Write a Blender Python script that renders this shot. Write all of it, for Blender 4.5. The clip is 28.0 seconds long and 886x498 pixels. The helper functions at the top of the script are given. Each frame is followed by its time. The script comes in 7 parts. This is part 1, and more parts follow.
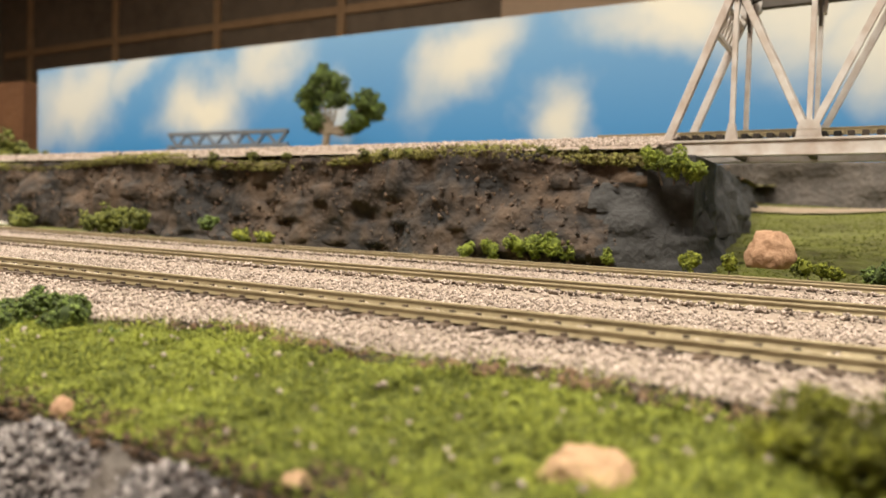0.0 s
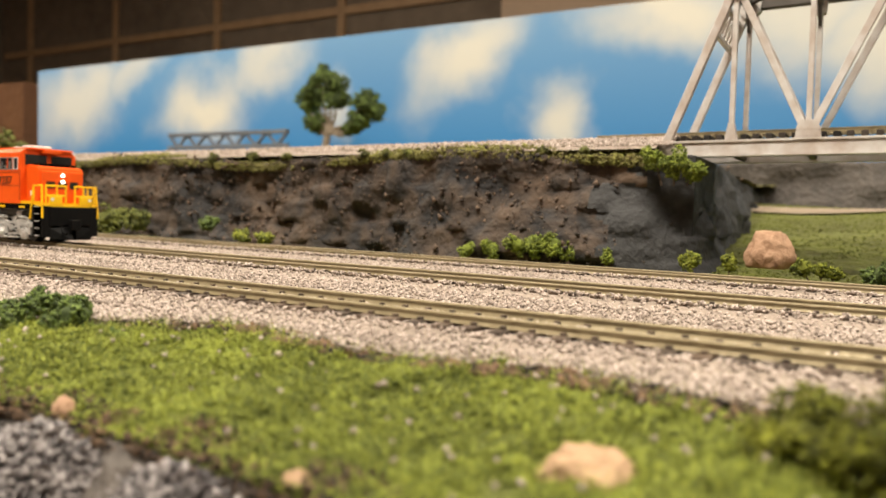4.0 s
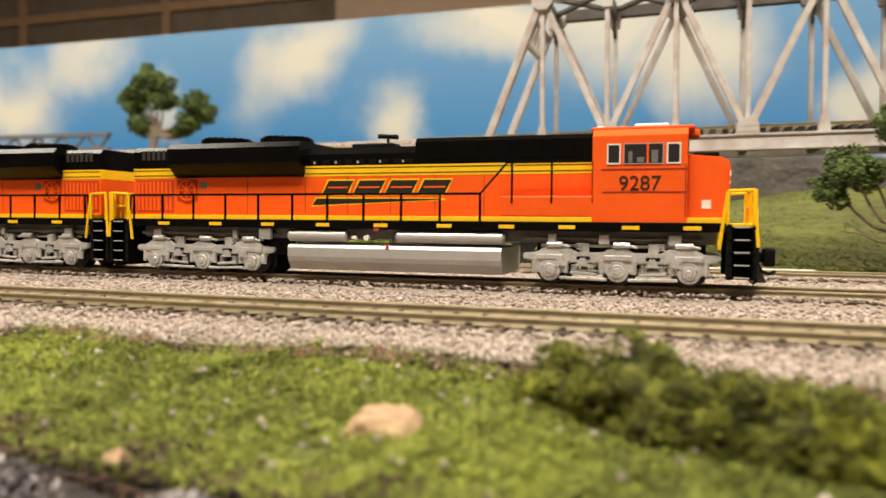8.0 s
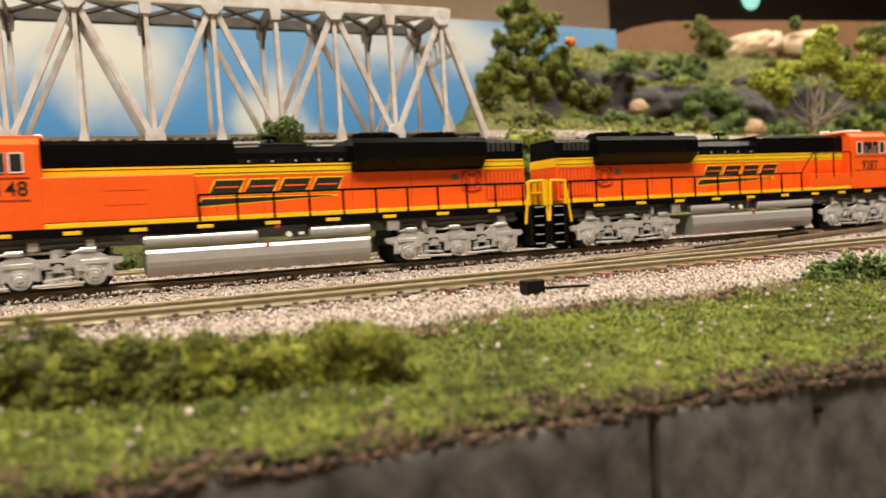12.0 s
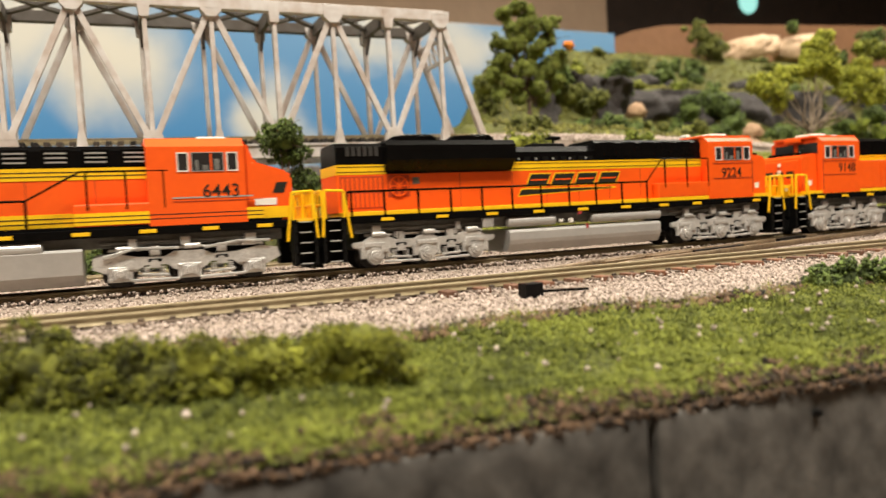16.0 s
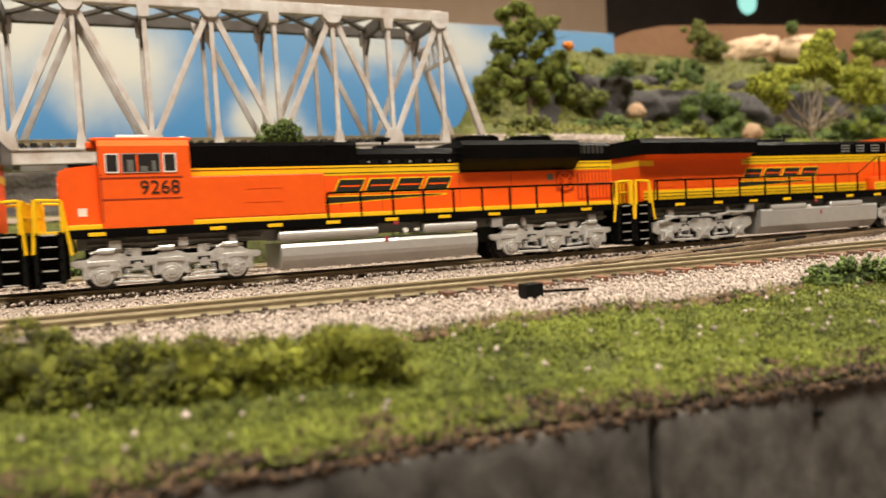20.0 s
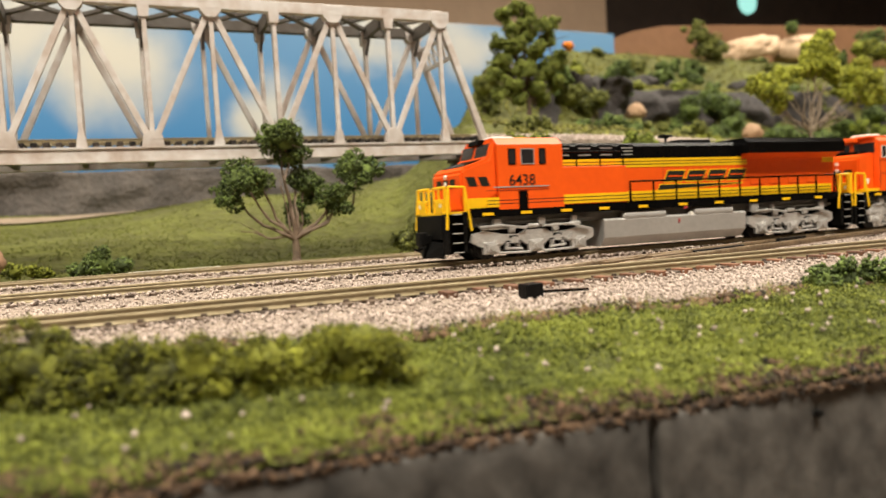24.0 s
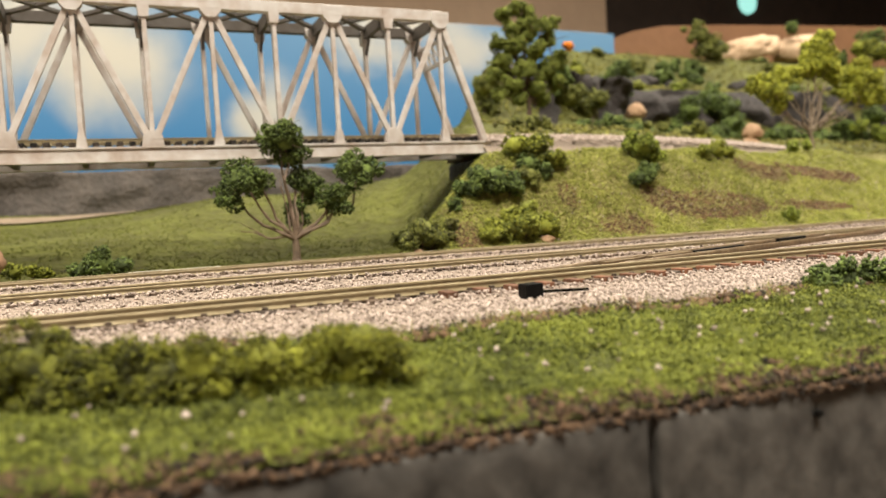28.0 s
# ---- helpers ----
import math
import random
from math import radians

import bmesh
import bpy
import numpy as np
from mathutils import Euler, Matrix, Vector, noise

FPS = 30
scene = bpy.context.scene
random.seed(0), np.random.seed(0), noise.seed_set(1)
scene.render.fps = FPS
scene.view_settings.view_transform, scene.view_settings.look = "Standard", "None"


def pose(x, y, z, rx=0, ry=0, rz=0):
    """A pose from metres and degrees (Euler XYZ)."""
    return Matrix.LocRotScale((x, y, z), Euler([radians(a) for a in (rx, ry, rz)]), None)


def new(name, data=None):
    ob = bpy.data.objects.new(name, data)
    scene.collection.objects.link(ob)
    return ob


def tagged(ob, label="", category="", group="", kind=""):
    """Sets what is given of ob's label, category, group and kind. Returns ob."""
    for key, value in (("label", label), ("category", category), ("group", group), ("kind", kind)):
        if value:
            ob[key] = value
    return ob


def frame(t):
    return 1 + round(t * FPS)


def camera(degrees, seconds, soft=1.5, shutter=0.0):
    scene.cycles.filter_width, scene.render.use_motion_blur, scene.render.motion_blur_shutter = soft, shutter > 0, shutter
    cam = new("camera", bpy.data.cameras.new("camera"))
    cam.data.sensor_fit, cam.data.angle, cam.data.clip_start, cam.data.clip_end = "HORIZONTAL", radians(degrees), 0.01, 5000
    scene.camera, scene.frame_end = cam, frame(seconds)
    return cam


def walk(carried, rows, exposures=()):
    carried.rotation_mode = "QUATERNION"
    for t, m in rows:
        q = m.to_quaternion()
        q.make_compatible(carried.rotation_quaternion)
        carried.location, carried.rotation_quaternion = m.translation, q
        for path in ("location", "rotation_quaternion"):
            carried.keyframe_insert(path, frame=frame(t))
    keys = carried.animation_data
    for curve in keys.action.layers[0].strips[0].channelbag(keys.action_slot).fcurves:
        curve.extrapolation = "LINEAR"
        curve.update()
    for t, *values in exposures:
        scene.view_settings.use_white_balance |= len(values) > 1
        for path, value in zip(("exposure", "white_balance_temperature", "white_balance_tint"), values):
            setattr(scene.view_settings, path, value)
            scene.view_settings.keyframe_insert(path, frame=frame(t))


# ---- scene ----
# ---- camera and its walk ----
cam = camera(62.2, 28.0, soft=1.5, shutter=0.3)
cam.data.dof.use_dof = True
cam.data.dof.focus_distance = 0.158
cam.data.dof.aperture_fstop = 27.0


def eye(x, y, z, yaw, pitch, roll):
    """Camera pose: millimetres; yaw to the left, pitch up, roll to the right, in degrees."""
    return pose(x / 1000, y / 1000, z / 1000, 90 + pitch, 0, yaw) @ pose(0, 0, 0, 0, 0, -roll)


PATH = [
    (0.0, eye(-9.39, 12.90, 13.74, 29.98, -2.83, -1.93)),
    (3.5, eye(-9.39, 12.90, 13.74, 29.98, -2.83, -1.93)),
    (5.5, eye(-8.05, 11.27, 13.65, 30.10, -2.61, -1.68)),
    (7.05, eye(-8.05, 11.27, 13.65, 30.10, -2.61, -1.68)),
    (7.5, eye(-4.67, 9.51, 12.85, 25.34, -2.51, -1.41)),
    (8.0, eye(-2.16, 6.64, 12.85, 17.86, -2.38, -0.40)),
    (8.5, eye(-0.40, 4.20, 12.48, 10.80, -2.22, 0.15)),
    (9.0, eye(0.30, 2.60, 11.90, 3.74, -2.10, 0.60)),
    (9.5, eye(0.95, -0.50, 11.75, -3.61, -2.16, 1.28)),
    (10.0, eye(1.30, -4.90, 11.85, -10.70, -2.49, 1.93)),
    (10.5, eye(1.83, -8.68, 11.50, -17.41, -2.70, 2.58)),
    (11.0, eye(1.99, -11.50, 11.31, -23.70, -2.87, 3.08)),
    (11.4, eye(2.01, -11.40, 11.36, -24.08, -2.83, 3.08)),
    (12.0, eye(2.10, -11.20, 11.30, -24.13, -2.76, 3.07)),
    (14.5, eye(2.12, -11.05, 11.24, -24.26, -2.58, 2.97)),
    (18.0, eye(2.12, -10.81, 11.21, -24.34, -2.49, 2.98)),
    (28.0, eye(2.12, -10.81, 11.21, -24.34, -2.49, 2.98)),
]
walk(cam, PATH, [(0.0, 0.0), (7.0, 0.0), (8.2, -0.06), (10.0, -0.06), (11.5, 0.0), (28.0, 0.0)])

# ---- light ----
world = bpy.data.worlds.new("room_air")
scene.world = world
world.use_nodes = True
world.node_tree.nodes["Background"].inputs[0].default_value = (0.9, 0.72, 0.55, 1)
world.node_tree.nodes["Background"].inputs[1].default_value = 0.28


def ceiling_lamp(x, y, z, sx, sy, watts):
    data = bpy.data.lights.new("ceiling_lamp_light", "AREA")
    data.shape, data.size, data.size_y = "RECTANGLE", sx, sy
    data.energy, data.color = watts, (1.0, 0.915, 0.765)
    ob = new("ceiling_lamp_light", data)
    ob.matrix_world = pose(x, y, z)
    return ob


ceiling_lamp(-0.1, -0.45, 1.36, 1.2, 0.3, 57)
ceiling_lamp(1.3, 0.6, 1.36, 1.2, 0.3, 41)
ceiling_lamp(-1.6, 0.3, 1.36, 1.2, 0.3, 38)

# ---- materials ----
MATS = {}


def mat(name, color, color2=None, rough=0.6, metal=0.0, scale=500.0, bump=0.2, space="Object", island=0.0, fine=6.0, coat=0.0, piece=0.0, spec=0.5, lo=0.32, hi=0.68, tall=1.0):
    """A painted or natural surface: two colours mixed by coarse and fine noise, with fine relief."""
    if name in MATS:
        return MATS[name]
    m = bpy.data.materials.new(name)
    m.use_nodes = True
    nt = m.node_tree
    b = nt.nodes["Principled BSDF"]
    b.inputs["Roughness"].default_value, b.inputs["Metallic"].default_value = rough, metal
    b.inputs["Coat Weight"].default_value, b.inputs["Specular IOR Level"].default_value = coat, spec
    if color2 is None:
        color2 = tuple(c * 0.72 for c in color)
    tc = nt.nodes.new("ShaderNodeTexCoord")
    big, small = nt.nodes.new("ShaderNodeTexNoise"), nt.nodes.new("ShaderNodeTexNoise")
    grain = nt.nodes.new("ShaderNodeMapping")
    grain.inputs["Scale"].default_value = (1, 1, 1 / tall)
    nt.links.new(tc.outputs[space], grain.inputs["Vector"])
    for nd, s in ((big, scale), (small, scale * fine)):
        nd.inputs["Scale"].default_value, nd.inputs["Detail"].default_value = s, 4
        nt.links.new(grain.outputs[0], nd.inputs["Vector"])
    add = nt.nodes.new("ShaderNodeMath")
    add.operation = "MULTIPLY_ADD"
    add.inputs[1].default_value = 0.45
    nt.links.new(small.outputs["Fac"], add.inputs[0])
    half = nt.nodes.new("ShaderNodeMath")
    half.operation = "MULTIPLY"
    half.inputs[1].default_value = 0.55
    nt.links.new(big.outputs["Fac"], half.inputs[0])
    nt.links.new(half.outputs[0], add.inputs[2])
    fac = add.outputs[0]
    if island or piece:
        src = nt.nodes.new("ShaderNodeNewGeometry" if island else "ShaderNodeObjectInfo")
        out = src.outputs["Random Per Island" if island else "Random"]
        k = nt.nodes.new("ShaderNodeMath")
        k.operation = "MULTIPLY_ADD"
        k.inputs[1].default_value, k.inputs[2].default_value = (island or piece), -0.5 * (island or piece)
        nt.links.new(out, k.inputs[0])
        s = nt.nodes.new("ShaderNodeMath")
        nt.links.new(fac, s.inputs[0])
        nt.links.new(k.outputs[0], s.inputs[1])
        fac = s.outputs[0]
    ramp = nt.nodes.new("ShaderNodeValToRGB")
    e = ramp.color_ramp.elements
    e[0].position, e[0].color = lo, (*color2, 1)
    e[1].position, e[1].color = hi, (*color, 1)
    nt.links.new(fac, ramp.inputs["Fac"])
    nt.links.new(ramp.outputs["Color"], b.inputs["Base Color"])
    if bump:
        bp = nt.nodes.new("ShaderNodeBump")
        bp.inputs["Strength"].default_value, bp.inputs["Distance"].default_value = bump, 0.25 / scale
        nt.links.new(small.outputs["Fac"], bp.inputs["Height"])
        nt.links.new(bp.outputs["Normal"], b.inputs["Normal"])
    MATS[name] = m
    return m


def glow(name, color, strength):
    m = bpy.data.materials.new(name)
    m.use_nodes = True
    b = m.node_tree.nodes["Principled BSDF"]
    b.inputs["Base Color"].default_value = (*color, 1)
    b.inputs["Emission Color"].default_value, b.inputs["Emission Strength"].default_value = (*color, 1), strength
    return m


ORANGE = mat("orange_paint", (0.85, 0.103, 0.004), (0.76, 0.086, 0.0035), 0.48, scale=90, bump=0.03, spec=0.35)
YELLOW = mat("yellow_paint", (0.90, 0.55, 0.006), (0.78, 0.45, 0.005), 0.4, scale=120, bump=0.03)
BLACK = mat("black_paint", (0.0040, 0.0037, 0.0037), (0.002, 0.002, 0.002), 0.24, scale=150, bump=0.03, spec=0.07)
MATT_BLACK = mat("matt_black_plastic", (0.006, 0.0057, 0.0055), (0.003, 0.003, 0.003), 0.5, scale=300, bump=0.1, spec=0.12)
SILVER = mat("silver_paint", (0.47, 0.46, 0.445), (0.40, 0.39, 0.38), 0.36, 0.35, scale=120, bump=0.05)
BRIGHT = mat("bright_silver_casting", (0.68, 0.67, 0.65), (0.40, 0.39, 0.38), 0.30, 0.45, scale=320, bump=0.25)
FRAME_GREY = mat("underframe_grey", (0.17, 0.17, 0.16), (0.09, 0.09, 0.085), 0.5, scale=260, bump=0.1)
WHEEL = mat("blackened_wheel", (0.05, 0.047, 0.044), (0.02, 0.019, 0.018), 0.4, 0.6, scale=400)
WHITE = mat("white_plastic", (0.78, 0.75, 0.70), (0.68, 0.65, 0.6), 0.4, scale=300, bump=0.05)
LOGO_BLACK = mat("printed_black", (0.010, 0.012, 0.008), (0.008, 0.009, 0.006), 0.45, scale=300, bump=0)
RED = mat("red_plastic", (0.42, 0.045, 0.05), None, 0.4, scale=300, bump=0)
RAIL = mat("brassy_rail", (0.37, 0.305, 0.185), (0.24, 0.19, 0.11), 0.46, 0.30, scale=120, bump=0.12, space="Object")
TIE = mat("brown_plastic_tie", (0.105, 0.070, 0.047), (0.045, 0.030, 0.021), 0.65, scale=700, piece=0.5)
BALLAST = mat("pinkish_grey_ballast", (0.48, 0.395, 0.345), (0.26, 0.208, 0.175), 0.85, scale=300, island=0.9)
BALLAST_BED = mat("glued_ballast_bed", (0.40, 0.325, 0.27), (0.21, 0.165, 0.13), 0.9, scale=900, bump=0.9)
TURF = mat("green_turf", (0.17, 0.19, 0.030), (0.05, 0.055, 0.012), 0.9, scale=90, bump=0.9, fine=12)
TURF_BITS = mat("green_foam_turf", (0.235, 0.265, 0.034), (0.050, 0.062, 0.009), 0.9, scale=60, island=0.34)
TURF_LIME = mat("lime_foam_turf", (0.30, 0.335, 0.046), (0.082, 0.098, 0.012), 0.9, scale=60, island=0.38)
TURF_SLOPE = mat("dull_slope_turf", (0.24, 0.235, 0.045), (0.085, 0.078, 0.020), 0.9, scale=30, island=0.4)
TURF_HILL = mat("yellow_green_hillside_turf", (0.37, 0.39, 0.075), (0.17, 0.185, 0.036), 0.9, scale=45, island=0.35)
HILL_GROUND = mat("glued_hill_turf", (0.30, 0.29, 0.075), (0.15, 0.125, 0.045), 0.9, scale=60, bump=0.9, fine=10)
# Darker orange standing for the shade behind louvre slats and blower wheel.
SHADED_ORANGE = mat("shaded_orange", (0.50, 0.046, 0.003), None, 0.6, scale=300, bump=0)
TURF_FAR = mat("smooth_green_meadow", (0.125, 0.135, 0.020), (0.072, 0.072, 0.014), 0.9, scale=20, bump=0.4, fine=8, lo=0.4, hi=0.62)
SOIL = mat("brown_soil", (0.075, 0.047, 0.030), (0.025, 0.016, 0.011), 0.9, scale=160, bump=1.0)
ROCK = mat("dark_weathered_rock", (0.105, 0.068, 0.044), (0.019, 0.0172, 0.0175), 0.85, scale=22, bump=0.45, fine=6, lo=0.42, hi=0.64)
ROCK_OUTCROP = mat("black_grey_rock", (0.042, 0.0405, 0.041), (0.012, 0.0115, 0.012), 0.75, scale=60, bump=0.4, fine=6)
TURF_OLIVE = mat("olive_brown_turf", (0.19, 0.185, 0.035), (0.085, 0.062, 0.022), 0.9, scale=30, island=0.3)
ROCK_PURPLE = mat("purplish_grey_rock", (0.062, 0.052, 0.050), (0.016, 0.014, 0.014), 0.85, scale=60, bump=0.8, fine=6)
BOARD = mat("brown_painted_board", (0.235, 0.115, 0.056), (0.19, 0.092, 0.044), 0.7, scale=9, bump=0.05)
ROCK_GREY = mat("dark_grey_rock", (0.115, 0.096, 0.084), (0.040, 0.034, 0.031), 0.8, scale=40, bump=0.5, fine=7)
TAN_ROCK = mat("tan_boulder", (0.47, 0.31, 0.185), (0.29, 0.175, 0.10), 0.8, scale=120, bump=0.5)
TAN_PALE = mat("pale_tan_boulder", (0.64, 0.47, 0.32), (0.46, 0.31, 0.19), 0.8, scale=40, bump=0.4)
RED_ROCK = mat("reddish_brown_boulder", (0.43, 0.265, 0.165), (0.27, 0.15, 0.088), 0.8, scale=150, bump=0.3)
CONCRETE = mat("dark_cast_stone", (0.128, 0.118, 0.108), (0.022, 0.0207, 0.0195), 0.6, scale=52, bump=0.10, fine=5, lo=0.38, hi=0.64, tall=1.35)
GRAVEL_GREY = mat("grey_crushed_stone", (0.27, 0.24, 0.235), (0.060, 0.052, 0.053), 0.75, scale=300, island=0.9)
BRIDGE_PAINT = mat("weathered_bridge_paint", (0.63, 0.605, 0.59), (0.40, 0.305, 0.25), 0.6, scale=48, bump=0.08, fine=5, lo=0.30, hi=0.60)
# Darker bridge steel: the shade inside the truss is put into this colour.
BRIDGE_SHADED = mat("shaded_bridge_steel", (0.12, 0.108, 0.098), (0.065, 0.052, 0.043), 0.7, scale=42, bump=0.08)
LEAF_DARK = mat("dark_green_foliage", (0.135, 0.190, 0.038), (0.030, 0.046, 0.009), 0.9, scale=130, island=0.5)
LEAF_MID = mat("mid_green_foliage", (0.27, 0.295, 0.030), (0.060, 0.070, 0.008), 0.9, scale=110, island=0.5)
LEAF_LIME = mat("lime_green_foliage", (0.26, 0.315, 0.036), (0.075, 0.095, 0.010), 0.9, scale=110, island=0.45)
LEAF_TREE_LIME = mat("bright_lime_leaves", (0.46, 0.48, 0.05), (0.14, 0.155, 0.014), 0.9, scale=110, island=0.5)
LEAF_OLIVE = mat("olive_green_foliage", (0.20, 0.215, 0.042), (0.055, 0.062, 0.012), 0.9, scale=110, island=0.5)
LEAF_MOSS = mat("mossy_foliage", (0.13, 0.135, 0.025), (0.04, 0.04, 0.010), 0.9, scale=130, island=0.6)
LEAF_FRESH = mat("fresh_green_foliage", (0.27, 0.31, 0.052), (0.07, 0.09, 0.014), 0.9, scale=110, island=0.5)
LEAF_LIME_DULL = mat("yellowish_green_foliage", (0.31, 0.335, 0.040), (0.10, 0.115, 0.014), 0.9, scale=110, island=0.5)
TRUNK = mat("grey_brown_trunk", (0.16, 0.11, 0.075), (0.05, 0.035, 0.025), 0.85, scale=300, bump=0.6)
TRUNK_BROWN = mat("bronze_brown_trunk", (0.24, 0.17, 0.12), (0.10, 0.07, 0.05), 0.7, scale=300, bump=0.4)
TRUNK_PALE = mat("pale_bark", (0.34, 0.27, 0.2), (0.16, 0.12, 0.09), 0.85, scale=300, bump=0.6)
WALL_BROWN = mat("brown_wall_panel", (0.235, 0.18, 0.13), (0.14, 0.105, 0.075), 0.8, scale=2.2, bump=0.2)
WALL_BEIGE = mat("beige_wall_paint", (0.55, 0.40, 0.28), (0.47, 0.34, 0.24), 0.8, scale=3, bump=0.1)
BATTEN = mat("bare_wood_batten", (0.46, 0.30, 0.17), (0.34, 0.21, 0.11), 0.6, scale=20, bump=0.2)
DARK_WOOD = mat("stained_brown_wood", (0.15, 0.07, 0.032), (0.09, 0.04, 0.02), 0.5, scale=12, bump=0.2)
CEIL = mat("dark_ceiling", (0.08, 0.06, 0.05), None, 0.9, scale=3)
GLASS_DARK = mat("dark_tinted_glass", (0.02, 0.02, 0.022), None, 0.08, scale=100, bump=0)
LAMP_ON = glow("lit_headlight", (1.0, 0.93, 0.78), 5)

# ---- mesh helpers ----


def link(name, me, m=None, parent=None, label=""):
    if m is not None:
        me.materials.append(m)
    ob = new(name, me)
    if parent is not None:
        ob.parent = parent
    if label:
        ob["label"] = label
    return ob


def part(name, bm, m, parent=None, label="", smooth=False):
    me = bpy.data.meshes.new(name)
    bm.normal_update()
    bm.to_mesh(me)
    bm.free()
    if smooth:
        me.shade_smooth()
    return link(name, me, m, parent, label)


def empty(name, m=None):
    ob = new(name)
    ob.empty_display_size = 0.01
    if m is not None:
        ob.matrix_basis = m
    return ob


def box(bm, x0, x1, y0, y1, z0, z1, bevel=0.0):
    """A box in millimetres, with bevelled edges."""
    r = bmesh.ops.create_cube(bm, size=1.0, matrix=Matrix.Translation(((x0 + x1) / 2000, (y0 + y1) / 2000, (z0 + z1) / 2000)) @ Matrix.Diagonal(((x1 - x0) / 1000, (y1 - y0) / 1000, (z1 - z0) / 1000, 1)))
    if bevel:
        edges = list({e for v in r["verts"] for e in v.link_edges})
        bmesh.ops.bevel(bm, geom=edges, offset=bevel / 1000, segments=2, affect="EDGES", profile=0.5)
    return bm


def rod(bm, a, b, r0, r1=None, seg=8):
    """A round rod from a to b in millimetres, tapering from r0 to r1."""
    r1 = r0 if r1 is None else r1
    a, b = Vector(a) / 1000, Vector(b) / 1000
    d = b - a
    m = Matrix.Translation((a + b) / 2) @ d.to_track_quat("Z", "Y").to_matrix().to_4x4()
    bmesh.ops.create_cone(bm, cap_ends=True, segments=seg, radius1=r0 / 1000, radius2=r1 / 1000, depth=d.length, matrix=m)
    return bm


def beam(bm, a, b, w, h, bevel=0.0):
    """A square bar from a to b in millimetres, w wide sideways and h deep."""
    a, b = Vector(a) / 1000, Vector(b) / 1000
    d = b - a
    q = d.to_track_quat("Y", "Z").to_matrix().to_4x4()
    r = bmesh.ops.create_cube(bm, size=1.0, matrix=Matrix.Translation((a + b) / 2) @ q @ Matrix.Diagonal((w / 1000, d.length, h / 1000, 1)))
    if bevel:
        edges = list({e for v in r["verts"] for e in v.link_edges})
        bmesh.ops.bevel(bm, geom=edges, offset=bevel / 1000, segments=1, affect="EDGES")
    return bm


def prism(bm, outline, y0, y1, axis="y"):
    """A plate with an outline in (x, z) millimetres, from y0 to y1."""
    lo = [bm.verts.new((x / 1000, y0 / 1000, z / 1000)) for x, z in outline]
    hi = [bm.verts.new((x / 1000, y1 / 1000, z / 1000)) for x, z in outline]
    n = len(outline)
    bm.faces.new(lo)
    bm.faces.new(list(reversed(hi)))
    for i in range(n):
        bm.faces.new((lo[i], hi[i], hi[(i + 1) % n], lo[(i + 1) % n]))
    bmesh.ops.recalc_face_normals(bm, faces=bm.faces[:])
    return bm


def profile(bm, outline, x0, x1):
    """A bar with a cross-section in (y, z) millimetres, from x0 to x1."""
    lo = [bm.verts.new((x0 / 1000, y / 1000, z / 1000)) for y, z in outline]
    hi = [bm.verts.new((x1 / 1000, y / 1000, z / 1000)) for y, z in outline]
    n = len(outline)
    bm.faces.new(lo)
    bm.faces.new(list(reversed(hi)))
    for i in range(n):
        bm.faces.new((lo[i], hi[i], hi[(i + 1) % n], lo[(i + 1) % n]))
    bmesh.ops.recalc_face_normals(bm, faces=bm.faces[:])
    return bm


def np_mesh(name, V, F):
    me = bpy.data.meshes.new(name)
    k = F.shape[1]
    me.vertices.add(len(V))
    me.vertices.foreach_set("co", V.astype(np.float32).ravel())
    me.loops.add(F.size)
    me.loops.foreach_set("vertex_index", F.astype(np.int32).ravel())
    me.polygons.add(len(F))
    me.polygons.foreach_set("loop_start", np.arange(0, F.size, k, dtype=np.int32))
    me.update(calc_edges=True)
    return me


OCT_V = np.array([(1, 0, 0), (-1, 0, 0), (0, 1, 0), (0, -1, 0), (0, 0, 1), (0, 0, -1)], float)
OCT_F = np.array([(0, 2, 4), (2, 1, 4), (1, 3, 4), (3, 0, 4), (2, 0, 5), (1, 2, 5), (3, 1, 5), (0, 3, 5)])
G = (1 + 5 ** 0.5) / 2
ICO_V = np.array([(-1, G, 0), (1, G, 0), (-1, -G, 0), (1, -G, 0), (0, -1, G), (0, 1, G), (0, -1, -G), (0, 1, -G), (G, 0, -1), (G, 0, 1), (-G, 0, -1), (-G, 0, 1)], float) / 1.9
ICO_F = np.array([(0, 11, 5), (0, 5, 1), (0, 1, 7), (0, 7, 10), (0, 10, 11), (1, 5, 9), (5, 11, 4), (11, 10, 2), (10, 7, 6), (7, 1, 8), (3, 9, 4), (3, 4, 2), (3, 2, 6), (3, 6, 8), (3, 8, 9), (4, 9, 5), (2, 4, 11), (6, 2, 10), (8, 6, 7), (9, 8, 1)])


TET_V = np.array([(1, 1, 1), (1, -1, -1), (-1, 1, -1), (-1, -1, 1)], float) / 1.45
TET_F = np.array([(0, 2, 1), (0, 1, 3), (0, 3, 2), (1, 2, 3)])


def turns(rng, n):
    q = rng.normal(size=(n, 4))
    q /= np.linalg.norm(q, axis=1)[:, None]
    w, x, y, z = q.T
    return np.stack([1 - 2 * (y * y + z * z), 2 * (x * y - z * w), 2 * (x * z + y * w), 2 * (x * y + z * w), 1 - 2 * (x * x + z * z), 2 * (y * z - x * w), 2 * (x * z - y * w), 2 * (y * z + x * w), 1 - 2 * (x * x + y * y)], 1).reshape(n, 3, 3)


